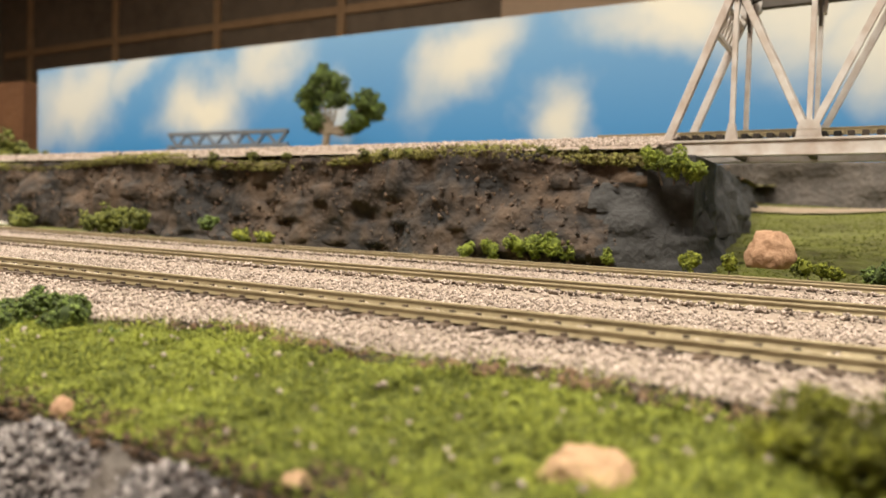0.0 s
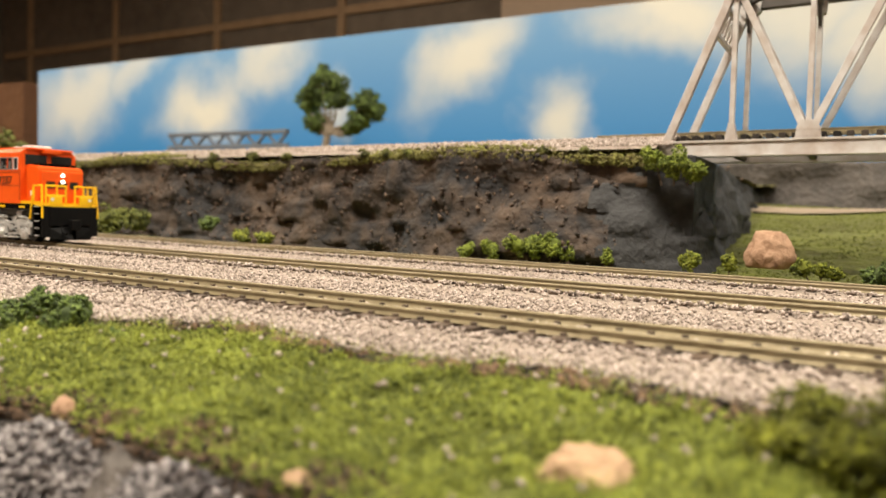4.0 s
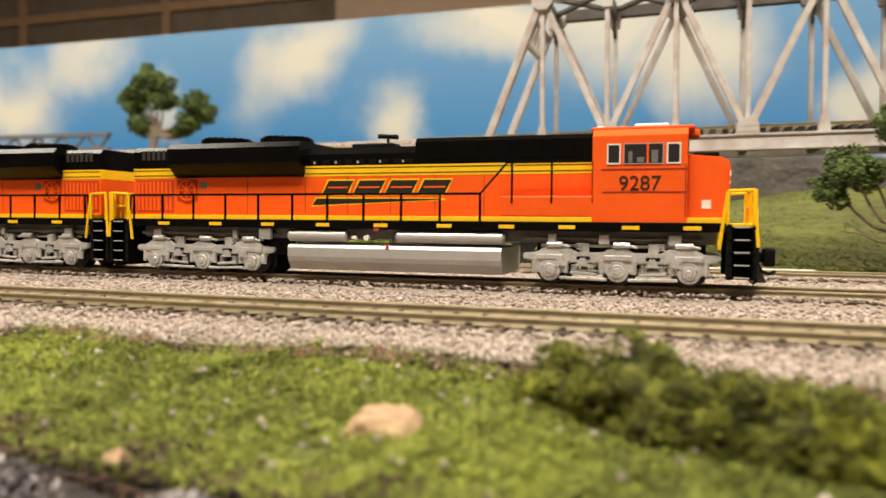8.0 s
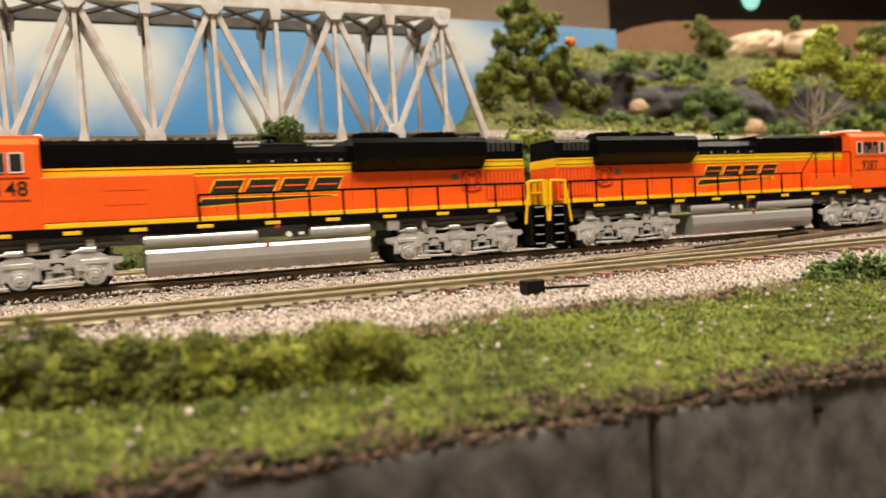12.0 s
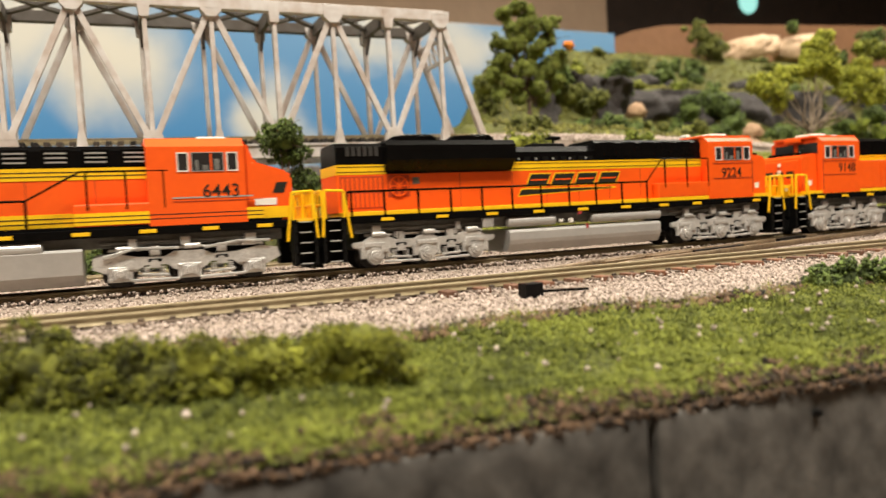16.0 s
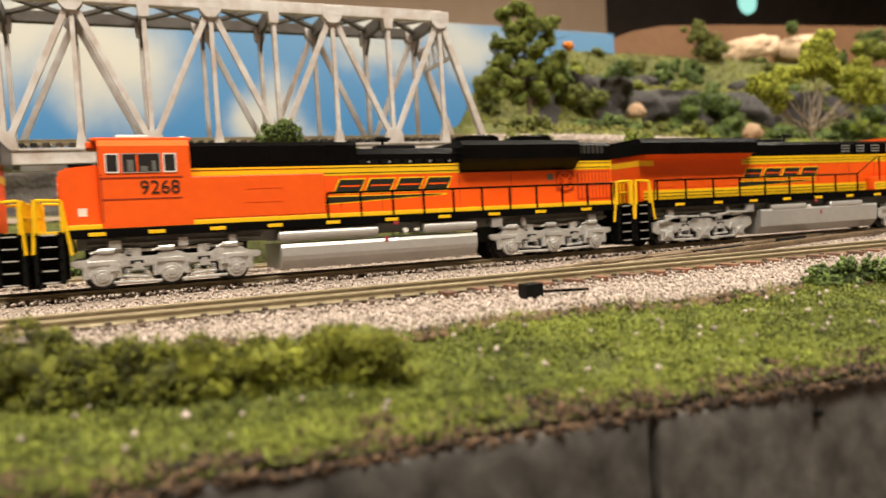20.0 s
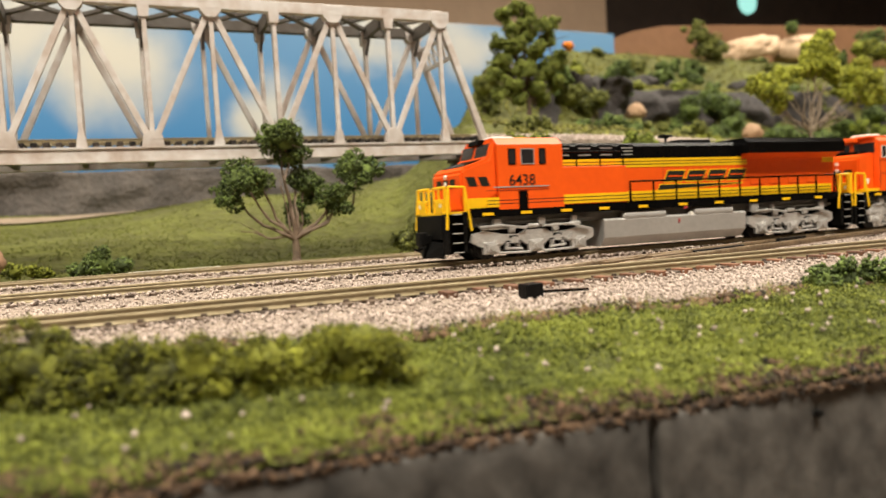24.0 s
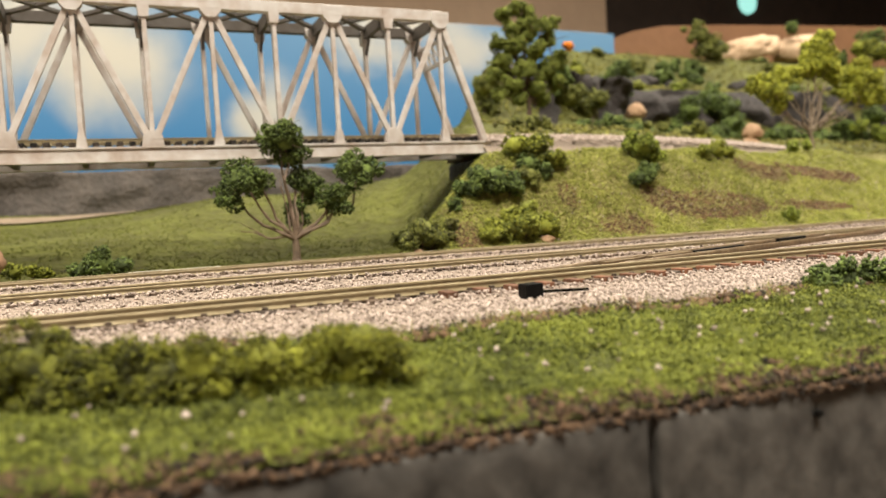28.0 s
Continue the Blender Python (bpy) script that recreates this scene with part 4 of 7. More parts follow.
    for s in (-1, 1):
        # Backing plate: shade between the slats is put into its colour.
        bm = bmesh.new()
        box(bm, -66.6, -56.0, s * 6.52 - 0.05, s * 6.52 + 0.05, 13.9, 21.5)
        panel = part("louvre_panel", bm, SHADED_ORANGE, t, "louvre panel in shaded orange")
        bm = bmesh.new()
        vents(bm, -66.4, -56.2, 14.1, 21.3, s, 6.58, 9, 2)
        part("louvre_slat", bm, ORANGE, panel)
        bm = bmesh.new()
        vents(bm, -65.0, -56.5, 26.0, 28.6, s, 6.5, 6)
        part("rear_grille", bm, mat("dark_grey_grille", (0.035, 0.033, 0.032), None, 0.5, scale=300, bump=0), t, "dark grey slotted grille")
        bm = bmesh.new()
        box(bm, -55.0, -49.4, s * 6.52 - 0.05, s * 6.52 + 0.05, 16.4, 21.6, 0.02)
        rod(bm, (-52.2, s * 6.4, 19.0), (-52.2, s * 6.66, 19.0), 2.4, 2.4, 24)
        cover = part("blower_cover", bm, SHADED_ORANGE, t, "round blower cover in shaded orange")
        bm = bmesh.new()
        for k in range(4):
            w = k * math.pi / 4
            beam(bm, (-52.2 - 2.2 * math.cos(w), s * 6.75, 19.0 - 2.2 * math.sin(w)), (-52.2 + 2.2 * math.cos(w), s * 6.75, 19.0 + 2.2 * math.sin(w)), 0.35, 0.3)
        for k in range(18):
            w, v = k * math.pi / 9, (k + 1) * math.pi / 9
            beam(bm, (-52.2 + 2.3 * math.cos(w), s * 6.75, 19.0 + 2.3 * math.sin(w)), (-52.2 + 2.3 * math.cos(v), s * 6.75, 19.0 + 2.3 * math.sin(v)), 0.3, 0.35)
        part("blower_wheel", bm, ORANGE, cover)
        bm = bmesh.new()
        box(bm, -48.6, -46.8, s * 6.52 - 0.06, s * 6.52 + 0.06, 19.4, 21.0)
        part("builder_plate", bm, FRAME_GREY, t)
        bm = bmesh.new()
        for x in (-36, -21.3, -11, -1, 9, 19.6):
            box(bm, x - 0.07, x + 0.07, s * 6.52 - 0.03, s * 6.52 + 0.03, 13.4, 21.8)
        part("panel_joint", bm, mat("dark_panel_joint", (0.30, 0.03, 0.004), None, 0.6, scale=300, bump=0), t)
        emblem(t, *((-17.2, 12.4) if s < 0 else (-19.0, 10.6)), 18.0, 20.9, 6.5, s)
    # the two sides differ: a short battery box on the right, a long cabinet on the left
    bm = bmesh.new()
    box(bm, 23.6, 43.0, -9.35, -6.3, 13.3, 17.4, 0.25)
    part("battery_box", bm, ORANGE, t)
    bm = bmesh.new()
    box(bm, 13.4, 43.0, 6.3, 9.35, 13.3, 22.4, 0.3)
    for x in (22.5, 31.5):
        box(bm, x - 0.1, x + 0.1, 9.30, 9.42, 13.4, 22.2)
    for z in (16.6, 19.5):
        box(bm, 23, 31, 9.3, 9.42, z - 0.1, z + 0.1)
    part("equipment_cabinet", bm, ORANGE, t, "tall orange equipment cabinet")
    handrail(t, -1, [-65, -57, -48.5, -40, -31.5, -23, -14.5, -6, 2.5, 11, 19.5], 13.3, 17.9, (25.0, 42.8, 24.0))
    handrail(t, 1, [-65, -57.2, -49.4, -41.6, -33.8, -26, -18.2, -10.4, -2.6, 5.2, 13.0], 13.3, 17.9)
    # cab and nose
    bm = bmesh.new()
    profile(bm, [(-9.5, 12.4), (9.5, 12.4), (9.5, 28.7), (7.6, 30.3), (-7.6, 30.3), (-9.5, 28.7)], 41.7, 59.0)
    box(bm, 41.2, 60.2, -7.9, 7.9, 29.9, 30.6, 0.2)
    part("cab", bm, ORANGE, t, "orange cab")
    bm = bmesh.new()
    prism(bm, [(58.8, 12.4), (66.4, 12.4), (66.6, 23.4), (65.6, 24.6), (58.8, 25.2)], -7.6, 7.6)
    bmesh.ops.bevel(bm, geom=bm.edges[:], offset=0.0005, segments=2, affect="EDGES")
    part("nose", bm, ORANGE, t, "square orange nose")
    bm = bmesh.new()
    box(bm, 60.0, 64.6, -6.2, 6.2, 24.6, 25.6, 0.3)
    part("antiglare_panel", bm, BLACK, t)
    for s in (-1, 1):
        cab_window_row(t, 44.4, 57.8, 23.3, 27.2, s, 9.5)
        bm = bmesh.new()
        box(bm, 58.95, 59.2, s * 4.4 - 3.6, s * 4.4 + 3.6, 25.0, 28.4, 0.1)
        part("windscreen", bm, GLASS_DARK, t)
        bm = bmesh.new()
        box(bm, 43.4, 59, s * 9.5 - 0.1, s * 9.5 + 0.12, 22.3, 22.5)
        box(bm, 43.6, 58.8, s * 9.5 - 0.1, s * 9.5 + 0.1, 18.0, 18.2)
        box(bm, 58.6, 58.8, s * 9.5 - 0.1, s * 9.5 + 0.1, 13.6, 23.2)
        part("cab_seam", bm, MATS["dark_panel_joint"], t)
        bm = bmesh.new()
        box(bm, 61.6, 63.2, s * 7.62 - 0.06, s * 7.62 + 0.06, 15.0, 16.6)
        part("warning_label", bm, WHITE, t, "small pale label")
    number_text(number, 3.9, pose(0.0505, -0.00958, 0.0196, 90, 0, 0), t)
    number_text(number, 3.9, pose(0.0478, 0.00958, 0.0202, 90, 0, 180), t)
    for q in ((41.4, 43.0, -1.5, 1.5, 30.5, 31.6), (49.0, 55.5, -3.2, 3.2, 30.5, 31.7)):
        bm = bmesh.new()
        box(bm, *q, 0.35)
        part("roof_unit", bm, WHITE, t, "white roof unit")
    bm = bmesh.new()
    box(bm, 59.3, 61.2, -2.8, 2.8, 28.9, 30.3, 0.2)
    part("number_board", bm, ORANGE, t)
    bm = bmesh.new()
    for k in range(3):
        prism(bm, [(0, 17.6), (0.04, 17.6), (0.04, 19.8), (0, 19.8)], -5.5 + k * 4, -2.6 + k * 4)
    ob = part("nose_emblem", bm, LOGO_BLACK, t, "black emblem on the nose")
    ob.location.x = 0.06668
    for z in (19.8, 21.9):
        lamps(t, 66.5, (0.0,), z, 1, lit)
    lamps(t, 71.0, (-6.4, 6.4), 14.0, 1, False)
    return t


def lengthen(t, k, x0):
    """Spread the parts back from x0 by the factor k, chosen to fit the camera's view."""
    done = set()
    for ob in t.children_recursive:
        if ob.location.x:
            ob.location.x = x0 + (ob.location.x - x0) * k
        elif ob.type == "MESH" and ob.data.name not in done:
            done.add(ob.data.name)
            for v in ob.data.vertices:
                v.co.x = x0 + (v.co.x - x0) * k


def loco_b(number, spread, label):
    """Locomotive with a sloping nose and a broad overhanging radiator roof."""
    t = tagged(empty("diesel_locomotive"), label, "locomotive", "train of model locomotives")
    underbody(t, "b")
    truck(t, -46.0, "b")
    truck(t, 46.0, "b")
    end_fittings(t, 66.3, True)
    end_fittings(t, -67.0, False)
    bm = bmesh.new()
    box(bm, -66.6, 64, -9.3, 9.3, 12.3, 12.9, 0.1)
    part("walkway", bm, BLACK, t)
    bm = bmesh.new()
    hood_block(bm, -67.6, 41, 6.4, 12.6, 22.2)
    part("long_hood", bm, ORANGE, t, "orange long hood")
    bm = bmesh.new()
    hood_block(bm, -66.3, 41, 6.5, 12.9, 15.6)
    part("yellow_band", bm, YELLOW, t, "yellow band above the walkway")
    bm = bmesh.new()
    hood_block(bm, -30, 41, 6.5, 22.2, 24.6)
    hood_block(bm, -67.7, -62.5, 6.5, 22.4, 24.0)
    part("yellow_band", bm, YELLOW, t, "yellow band under the roof")
    bm = bmesh.new()
    for a, b, zs in ((-66.2, 40.9, (13.8, 14.7)), (-29.9, 40.9, (23.0, 23.8))):
        for z in zs:
            box(bm, a, b, -6.56, 6.56, z - 0.09, z + 0.09)
    part("pinstripe", bm, LOGO_BLACK, t)
    bm = bmesh.new()
    hood_block(bm, -28, 41.2, 6.3, 24.6, 29.0, 1.0)
    for k in range(4):
        box(bm, 12 + k * 7, 17 + k * 7, -6.5, 6.5, 25.0, 28.4, 0.1)
    part("engine_hood_top", bm, BLACK, t, "black hood top")
    bm = bmesh.new()
    for k in range(4):
        for s in (-1, 1):
            for z in (25.6, 26.5, 27.4):
                box(bm, 12.6 + k * 7, 16.4 + k * 7, s * 6.5 - 0.12, s * 6.5 + 0.14, z, z + 0.3)
    part("hood_grille", bm, SILVER, t)
    bm = bmesh.new()
    profile(bm, [(-6.42, 22.0), (6.42, 22.0), (6.42, 23.9), (9.3, 25.4), (-9.3, 25.4), (-6.42, 23.9)], -67.4, -28)
    part("radiator_underside", bm, ORANGE, t, "sloping orange radiator underside")
    bm = bmesh.new()
    profile(bm, [(-9.6, 25.4), (9.6, 25.4), (9.7, 28.6), (8.6, 29.8), (-8.6, 29.8), (-9.7, 28.6)], -69.0, -27)
    part("radiator_roof", bm, BLACK, t, "broad black radiator roof")
    bm = bmesh.new()
    for k in range(9):
        box(bm, -64 + k * 4.0, -61 + k * 4.0, -6.8, 6.8, 29.8, 30.2, 0.1)
    box(bm, -20, -8, -2.6, 2.6, 29.0, 30.2, 0.3)
    part("roof_grille", bm, MATT_BLACK, t)
    bm = bmesh.new()
    for y, a in ((-1.2, -1), (0, 1), (1.2, 1)):
        rod(bm, (-5 - a * 1.6, y, 31.4), (-5 + a * 1.8, y, 31.4), 0.28, 0.55, 8)
    rod(bm, (-5, 0, 29), (-5, 0, 31.4), 0.35, 0.35, 6)
    part("air_horn", bm, MATT_BLACK, t)
    for s in (-1, 1):
        emblem(t, -29.6, 1.8, 18.0, 20.9, 6.4, s)
        bm = bmesh.new()
        for x in (-58, -50, -42, -34):
            box(bm, x - 2.8, x + 2.8, s * 6.42 - 0.1, s * 6.42 + 0.16, 16.2, 19.0, 0.12)
        part("louvre_panel", bm, ORANGE, t)
        bm = bmesh.new()
        for x in (-26, -12, 2, 16, 28):
            box(bm, x - 0.07, x + 0.07, s * 6.42 - 0.03, s * 6.42 + 0.03, 15.7, 22.1)
        part("panel_joint", bm, mat("dark_panel_joint", (0.30, 0.03, 0.004), None, 0.6, scale=300, bump=0), t)
    bm = bmesh.new()
    box(bm, 17, 42, 6.2, 9.35, 12.6, 22.6, 0.3)
    part("equipment_cabinet", bm, ORANGE, t, "tall orange equipment cabinet")
    bm = bmesh.new()
    box(bm, 24, 42, -9.35, -6.2, 12.6, 17.2, 0.3)
    part("battery_box", bm, ORANGE, t)
    bm = bmesh.new()
    box(bm, 17, 60, 9.30, 9.44, 13.0, 15.4)
    box(bm, 24, 60, -9.44, -9.30, 13.0, 15.4)
    part("yellow_stripe", bm, YELLOW, t)
    bm = bmesh.new()
    for z in (13.75, 14.6):
        box(bm, 17.1, 59.9, 9.30, 9.48, z - 0.09, z + 0.09)
        box(bm, 24.1, 59.9, -9.48, -9.30, z - 0.09, z + 0.09)
    part("pinstripe", bm, LOGO_BLACK, t)
    handrail(t, -1, [-64, -54, -44, -34, -24, -14, -4, 6, 16], 12.9, 18.2, (25.5, 41.5, 23.6))
    handrail(t, 1, [-64, -56, -48, -40, -32, -24, -16, -8, 0, 8, 16], 12.9, 18.2)
    bm = bmesh.new()
    for k in range(4):
        rod(bm, (18 + k * 7.5, 9.2, 22.4), (18 + k * 7.5, 9.2, 26.4), 0.22, 0.22, 6)
    rod(bm, (18, 9.2, 26.4), (41, 9.2, 26.4), 0.2, 0.2, 6)
    part("roof_handrail", bm, BLACK, t)
    bm = bmesh.new()
    profile(bm, [(-9.45, 12.3), (9.45, 12.3), (9.45, 28.4), (7.2, 30.3), (-7.2, 30.3), (-9.45, 28.4)], 37.5, 56.6)
    part("cab", bm, ORANGE, t, "orange cab")
    bm = bmesh.new()
    prism(bm, [(56.4, 12.3), (66.3, 12.3), (66.6, 21.9), (65.7, 23.0), (58.7, 25.2), (57.4, 29.3), (56.4, 29.8)], -8.6, 8.6)
    bmesh.ops.bevel(bm, geom=bm.edges[:], offset=0.0006, segments=2, affect="EDGES")
    part("nose", bm, ORANGE, t, "sloping orange nose")
    bm = bmesh.new()
    prism(bm, [(58.9, 25.05), (64.6, 23.2), (64.7, 23.5), (59.0, 25.35)], -5.8, 5.8)
    part("antiglare_panel", bm, BLACK, t)
    for s in (-1, 1):
        if s < 0:
            cab_window_row(t, 43.2, 55.2, 23.2, 27.2, s, 9.45)
        for a, b, m in ((42.6, 44.6, BLACK), (46.0, 50.0, SILVER), (51.4, 53.6, BLACK)) if s > 0 else ():
            bm = bmesh.new()
            box(bm, a, b, s * 9.45 - 0.05, s * 9.45 + 0.05, 23.4, 27.4)
            pane = part("window", bm, GLASS_DARK, t)
            bm = bmesh.new()
            for q in ((a, a + 0.25, 23.4, 27.4), (b - 0.25, b, 23.4, 27.4), (a, b, 23.4, 23.65), (a, b, 27.15, 27.4)):
                box(bm, q[0], q[1], s * 9.45 - 0.14, s * 9.45 + 0.14, q[2], q[3])
            part("window_frame", bm, m, pane)
        bm = bmesh.new()
        if s > 0:
            box(bm, 48.4, 51.0, s * 9.45 - 0.2, s * 9.45 + 0.25, 11.8, 16.8, 0.1)
            part("cab_step", bm, BLACK, t, "black step recess below the cab")
        else:
            box(bm, 58.4, 63.0, s * 8.6 - 0.1, s * 8.6 + 0.08, 15.7, 17.2, 0.05)
            part("warning_label", bm, WHITE, t, "small pale label")
        bm = bmesh.new()
        box(bm, 42.0, 58.0, s * 9.45 - 0.1, s * 9.45 + 0.16, 17.7, 18.0)
        part("cab_rail", bm, SILVER, t)
        bm = bmesh.new()
        box(bm, 56.8, 66.0, s * 8.6 - 0.1, s * 8.6 + 0.08, 12.9, 15.4)
        part("nose_stripe", bm, YELLOW, t)
        bm = bmesh.new()
        for a in (58.6, 62.0) if s > 0 else (62.2,):
            prism(bm, [(a, 18.3), (a + 2.4, 18.3), (a + 3.3, 20.6), (a + 0.9, 20.6)], s * 8.62, s * 8.68)
        part("nose_emblem", bm, LOGO_BLACK, t, "black slanted emblem on the nose")
        bm = bmesh.new()
        prism(bm, [(57.35, 28.9), (57.72, 28.9), (58.75, 25.6), (58.4, 25.6)], s * 4.0 - 3.3, s * 4.0 + 3.3)
        part("windscreen", bm, GLASS_DARK, t)
        bm = bmesh.new()
        box(bm, 42, 60, s * 9.45 - 0.08, s * 9.45 + 0.1, 17.0, 17.15)
        part("cab_seam", bm, MATS["dark_panel_joint"], t)
    number_text(number, 3.9, pose(0.0516, -0.00953, 0.0190, 90, 0, 0), t)
    number_text(number, 3.9, pose(0.0498, 0.00953, 0.0194, 90, 0, 180), t)
    bm = bmesh.new()
    box(bm, 48, 54, -3, 3, 30.2, 31.2, 0.35)
    part("roof_unit", bm, WHITE, t, "white roof unit")
    bm = bmesh.new()
    box(bm, 56.5, 58.4, -3.0, 3.0, 29.0, 30.3, 0.2)
    part("number_board", bm, BLACK, t)
    bm = bmesh.new()
    for k in range(3):
        prism(bm, [(0, 18.2), (0.04, 18.2), (0.04, 20.4), (0, 20.4)], -5.5 + k * 4, -2.6 + k * 4)
    ob = part("nose_emblem", bm, LOGO_BLACK, t, "black emblem on the nose")
    ob.location.x = 0.0667
    for z in (19.4, 21.2):
        lamps(t, 66.5, (0.0,), z, 1, False)
    lamps(t, 71.0, (-6.4, 6.4), 14.0, 1, False)
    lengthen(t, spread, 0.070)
    return t


LEAD = "orange and black model diesel, "
TRAIN = [
    (loco_a("9287", True, LEAD + "lit headlights, leading the train"), 0, 0),
    (loco_a("9148", False, LEAD + "running backwards with a tall side cabinet"), 144.5, 180),
    (loco_a("9224", False, LEAD + "square nose, mid-train"), 292, 0),
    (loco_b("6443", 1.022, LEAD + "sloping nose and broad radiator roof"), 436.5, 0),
    (loco_a("9268", False, LEAD + "running backwards ahead of the last one"), 584, 180),
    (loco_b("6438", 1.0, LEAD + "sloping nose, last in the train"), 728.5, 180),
]
TRAIN_ROWS = [(0.0, -547), (3.5, -335.3), (5.5, -214.3), (7.0, -122), (8.0, -60), (9.0, -1.6), (10.0, 57), (11.0, 117), (12.5, 206), (15.0, 352.3), (17.0, 467.5), (18.0, 527.7), (19.0, 587.2), (20.0, 644), (21.5, 731), (23.5, 846), (25.0, 936.5), (26.0, 997), (28.0, 1118)]

# ---- painted sky backdrop and the room ----


def backdrop():
    m = bpy.data.materials.new("painted_sky")
    m.use_nodes = True
    nt = m.node_tree
    b = nt.nodes["Principled BSDF"]
    b.inputs["Roughness"].default_value = 0.6
    tc = nt.nodes.new("ShaderNodeTexCoord")
    nz = nt.nodes.new("ShaderNodeTexNoise")
    nz.inputs["Scale"].default_value, nz.inputs["Detail"].default_value = 9, 4
    nt.links.new(tc.outputs["Object"], nz.inputs["Vector"])
    mixv = nt.nodes.new("ShaderNodeMix")
    mixv.data_type = "VECTOR"
    mixv.inputs[0].default_value = 0.12
    nt.links.new(tc.outputs["Object"], mixv.inputs[4])
    nt.links.new(nz.outputs["Color"], mixv.inputs[5])
    last = None
    for x, z, rx, rz, tilt, k in CLOUDS:
        mp = nt.nodes.new("ShaderNodeMapping")
        mp.vector_type = "TEXTURE"
        mp.inputs["Location"].default_value = (x * 0.88 + 0.06, 0, z * 0.88 + 0.06)
        mp.inputs["Rotation"].default_value = (0, radians(-tilt), 0)
        mp.inputs["Scale"].default_value = (rx, 10, rz)
        nt.links.new(mixv.outputs[1], mp.inputs["Vector"])
        ln = nt.nodes.new("ShaderNodeVectorMath")
        ln.operation = "LENGTH"
        nt.links.new(mp.outputs[0], ln.inputs[0])
        mr = nt.nodes.new("ShaderNodeMapRange")
        mr.interpolation_type = "SMOOTHSTEP"
        for i, v in ((1, 0.15), (2, 1.25), (3, k), (4, 0.0)):
            mr.inputs[i].default_value = v
        nt.links.new(ln.outputs["Value"], mr.inputs[0])
        if last is None:
            last = mr.outputs[0]
        else:
            mx = nt.nodes.new("ShaderNodeMath")
            mx.operation = "MAXIMUM"
            nt.links.new(last, mx.inputs[0])
            nt.links.new(mr.outputs[0], mx.inputs[1])
            last = mx.outputs[0]
    sep = nt.nodes.new("ShaderNodeSeparateXYZ")
    nt.links.new(tc.outputs["Object"], sep.inputs[0])
    sky = nt.nodes.new("ShaderNodeMapRange")
    sky.inputs[1].default_value, sky.inputs[2].default_value = 0.10, 0.28
    nt.links.new(sep.outputs["Z"], sky.inputs[0])
    ramp = nt.nodes.new("ShaderNodeValToRGB")
    e = ramp.color_ramp.elements
    e[0].color, e[1].color = (0.030, 0.195, 0.475, 1), (0.14, 0.30, 0.52, 1)
    nt.links.new(sky.outputs[0], ramp.inputs[0])
    mc = nt.nodes.new("ShaderNodeMix")
    mc.data_type = "RGBA"
    nt.links.new(last, mc.inputs[0])
    nt.links.new(ramp.outputs["Color"], mc.inputs[6])
    mc.inputs[7].default_value = (0.64, 0.61, 0.54, 1)
    nt.links.new(mc.outputs[2], b.inputs["Base Color"])
    bm = bmesh.new()
    box(bm, -1484, 716, 900, 906, -60, 274, 0.5)
    return tagged(part("backdrop", bm, m), "blue sky backdrop board painted with soft white clouds", "backdrop", kind="structure")


CLOUDS = [
    (-1.36, 0.21, 0.16, 0.09, 20, 0.85), (-1.20, 0.25, 0.14, 0.05, 30, 0.7), (-1.0, 0.18, 0.11, 0.07, 10, 1.0), (-0.86, 0.25, 0.12, 0.05, 35, 0.8),
    (-0.72, 0.17, 0.03, 0.06, 0, 0.7), (-0.50, 0.235, 0.11, 0.06, 40, 0.95), (-0.36, 0.15, 0.05, 0.05, 0, 0.9), (-0.22, 0.26, 0.12, 0.055, -10, 1.0),
    (-0.08, 0.24, 0.09, 0.07, 20, 0.9), (0.00, 0.215, 0.09, 0.07, -20, 0.95), (-0.04, 0.27, 0.12, 0.03, 0, 0.6), (0.20, 0.135, 0.05, 0.05, 0, 0.85), (0.36, 0.245, 0.08, 0.04, 0, 0.95), (0.47, 0.25, 0.07, 0.045, 10, 0.8),
]
backdrop()


def slab(name, x0, x1, y0, y1, z0, z1, m, label, category):
    bm = bmesh.new()
    box(bm, x0 * 1000, x1 * 1000, y0 * 1000, y1 * 1000, z0 * 1000, z1 * 1000)
    return tagged(part(name, bm, m), label, category, kind="structure")


slab("floor", -4.6, 4.2, -2.6, 2.9, -1.14, -1.1, WALL_BROWN, "plain brown room floor", "floor")
slab("ceiling", -4.6, 4.2, -2.6, 2.9, 1.40, 1.46, WALL_BEIGE, "plain beige room ceiling", "ceiling")
slab("wall_back", -4.6, -1.0, 2.5, 2.6, -1.1, 1.4, WALL_BROWN, "dull brown panelled back wall", "wall")
slab("wall_back_beige", -1.18, 1.858, 2.40, 2.495, -1.1, 1.4, WALL_BEIGE, "plain beige painted wall", "wall")
slab("wall_dark", 1.858, 4.2, 2.8, 2.9, -1.1, 1.4, CEIL, "dark far wall of the room", "wall")
slab("wall_west", -4.6, -4.5, -2.6, 2.5, -1.1, 1.4, WALL_BROWN, "brown side wall", "wall")
slab("wall_east", 4.1, 4.2, -2.6, 2.8, -1.1, 1.4, CEIL, "dark side wall", "wall")
slab("wall_south", -4.5, 4.1, -2.6, -2.5, -1.1, 1.4, WALL_BEIGE, "beige wall behind the viewer", "wall")


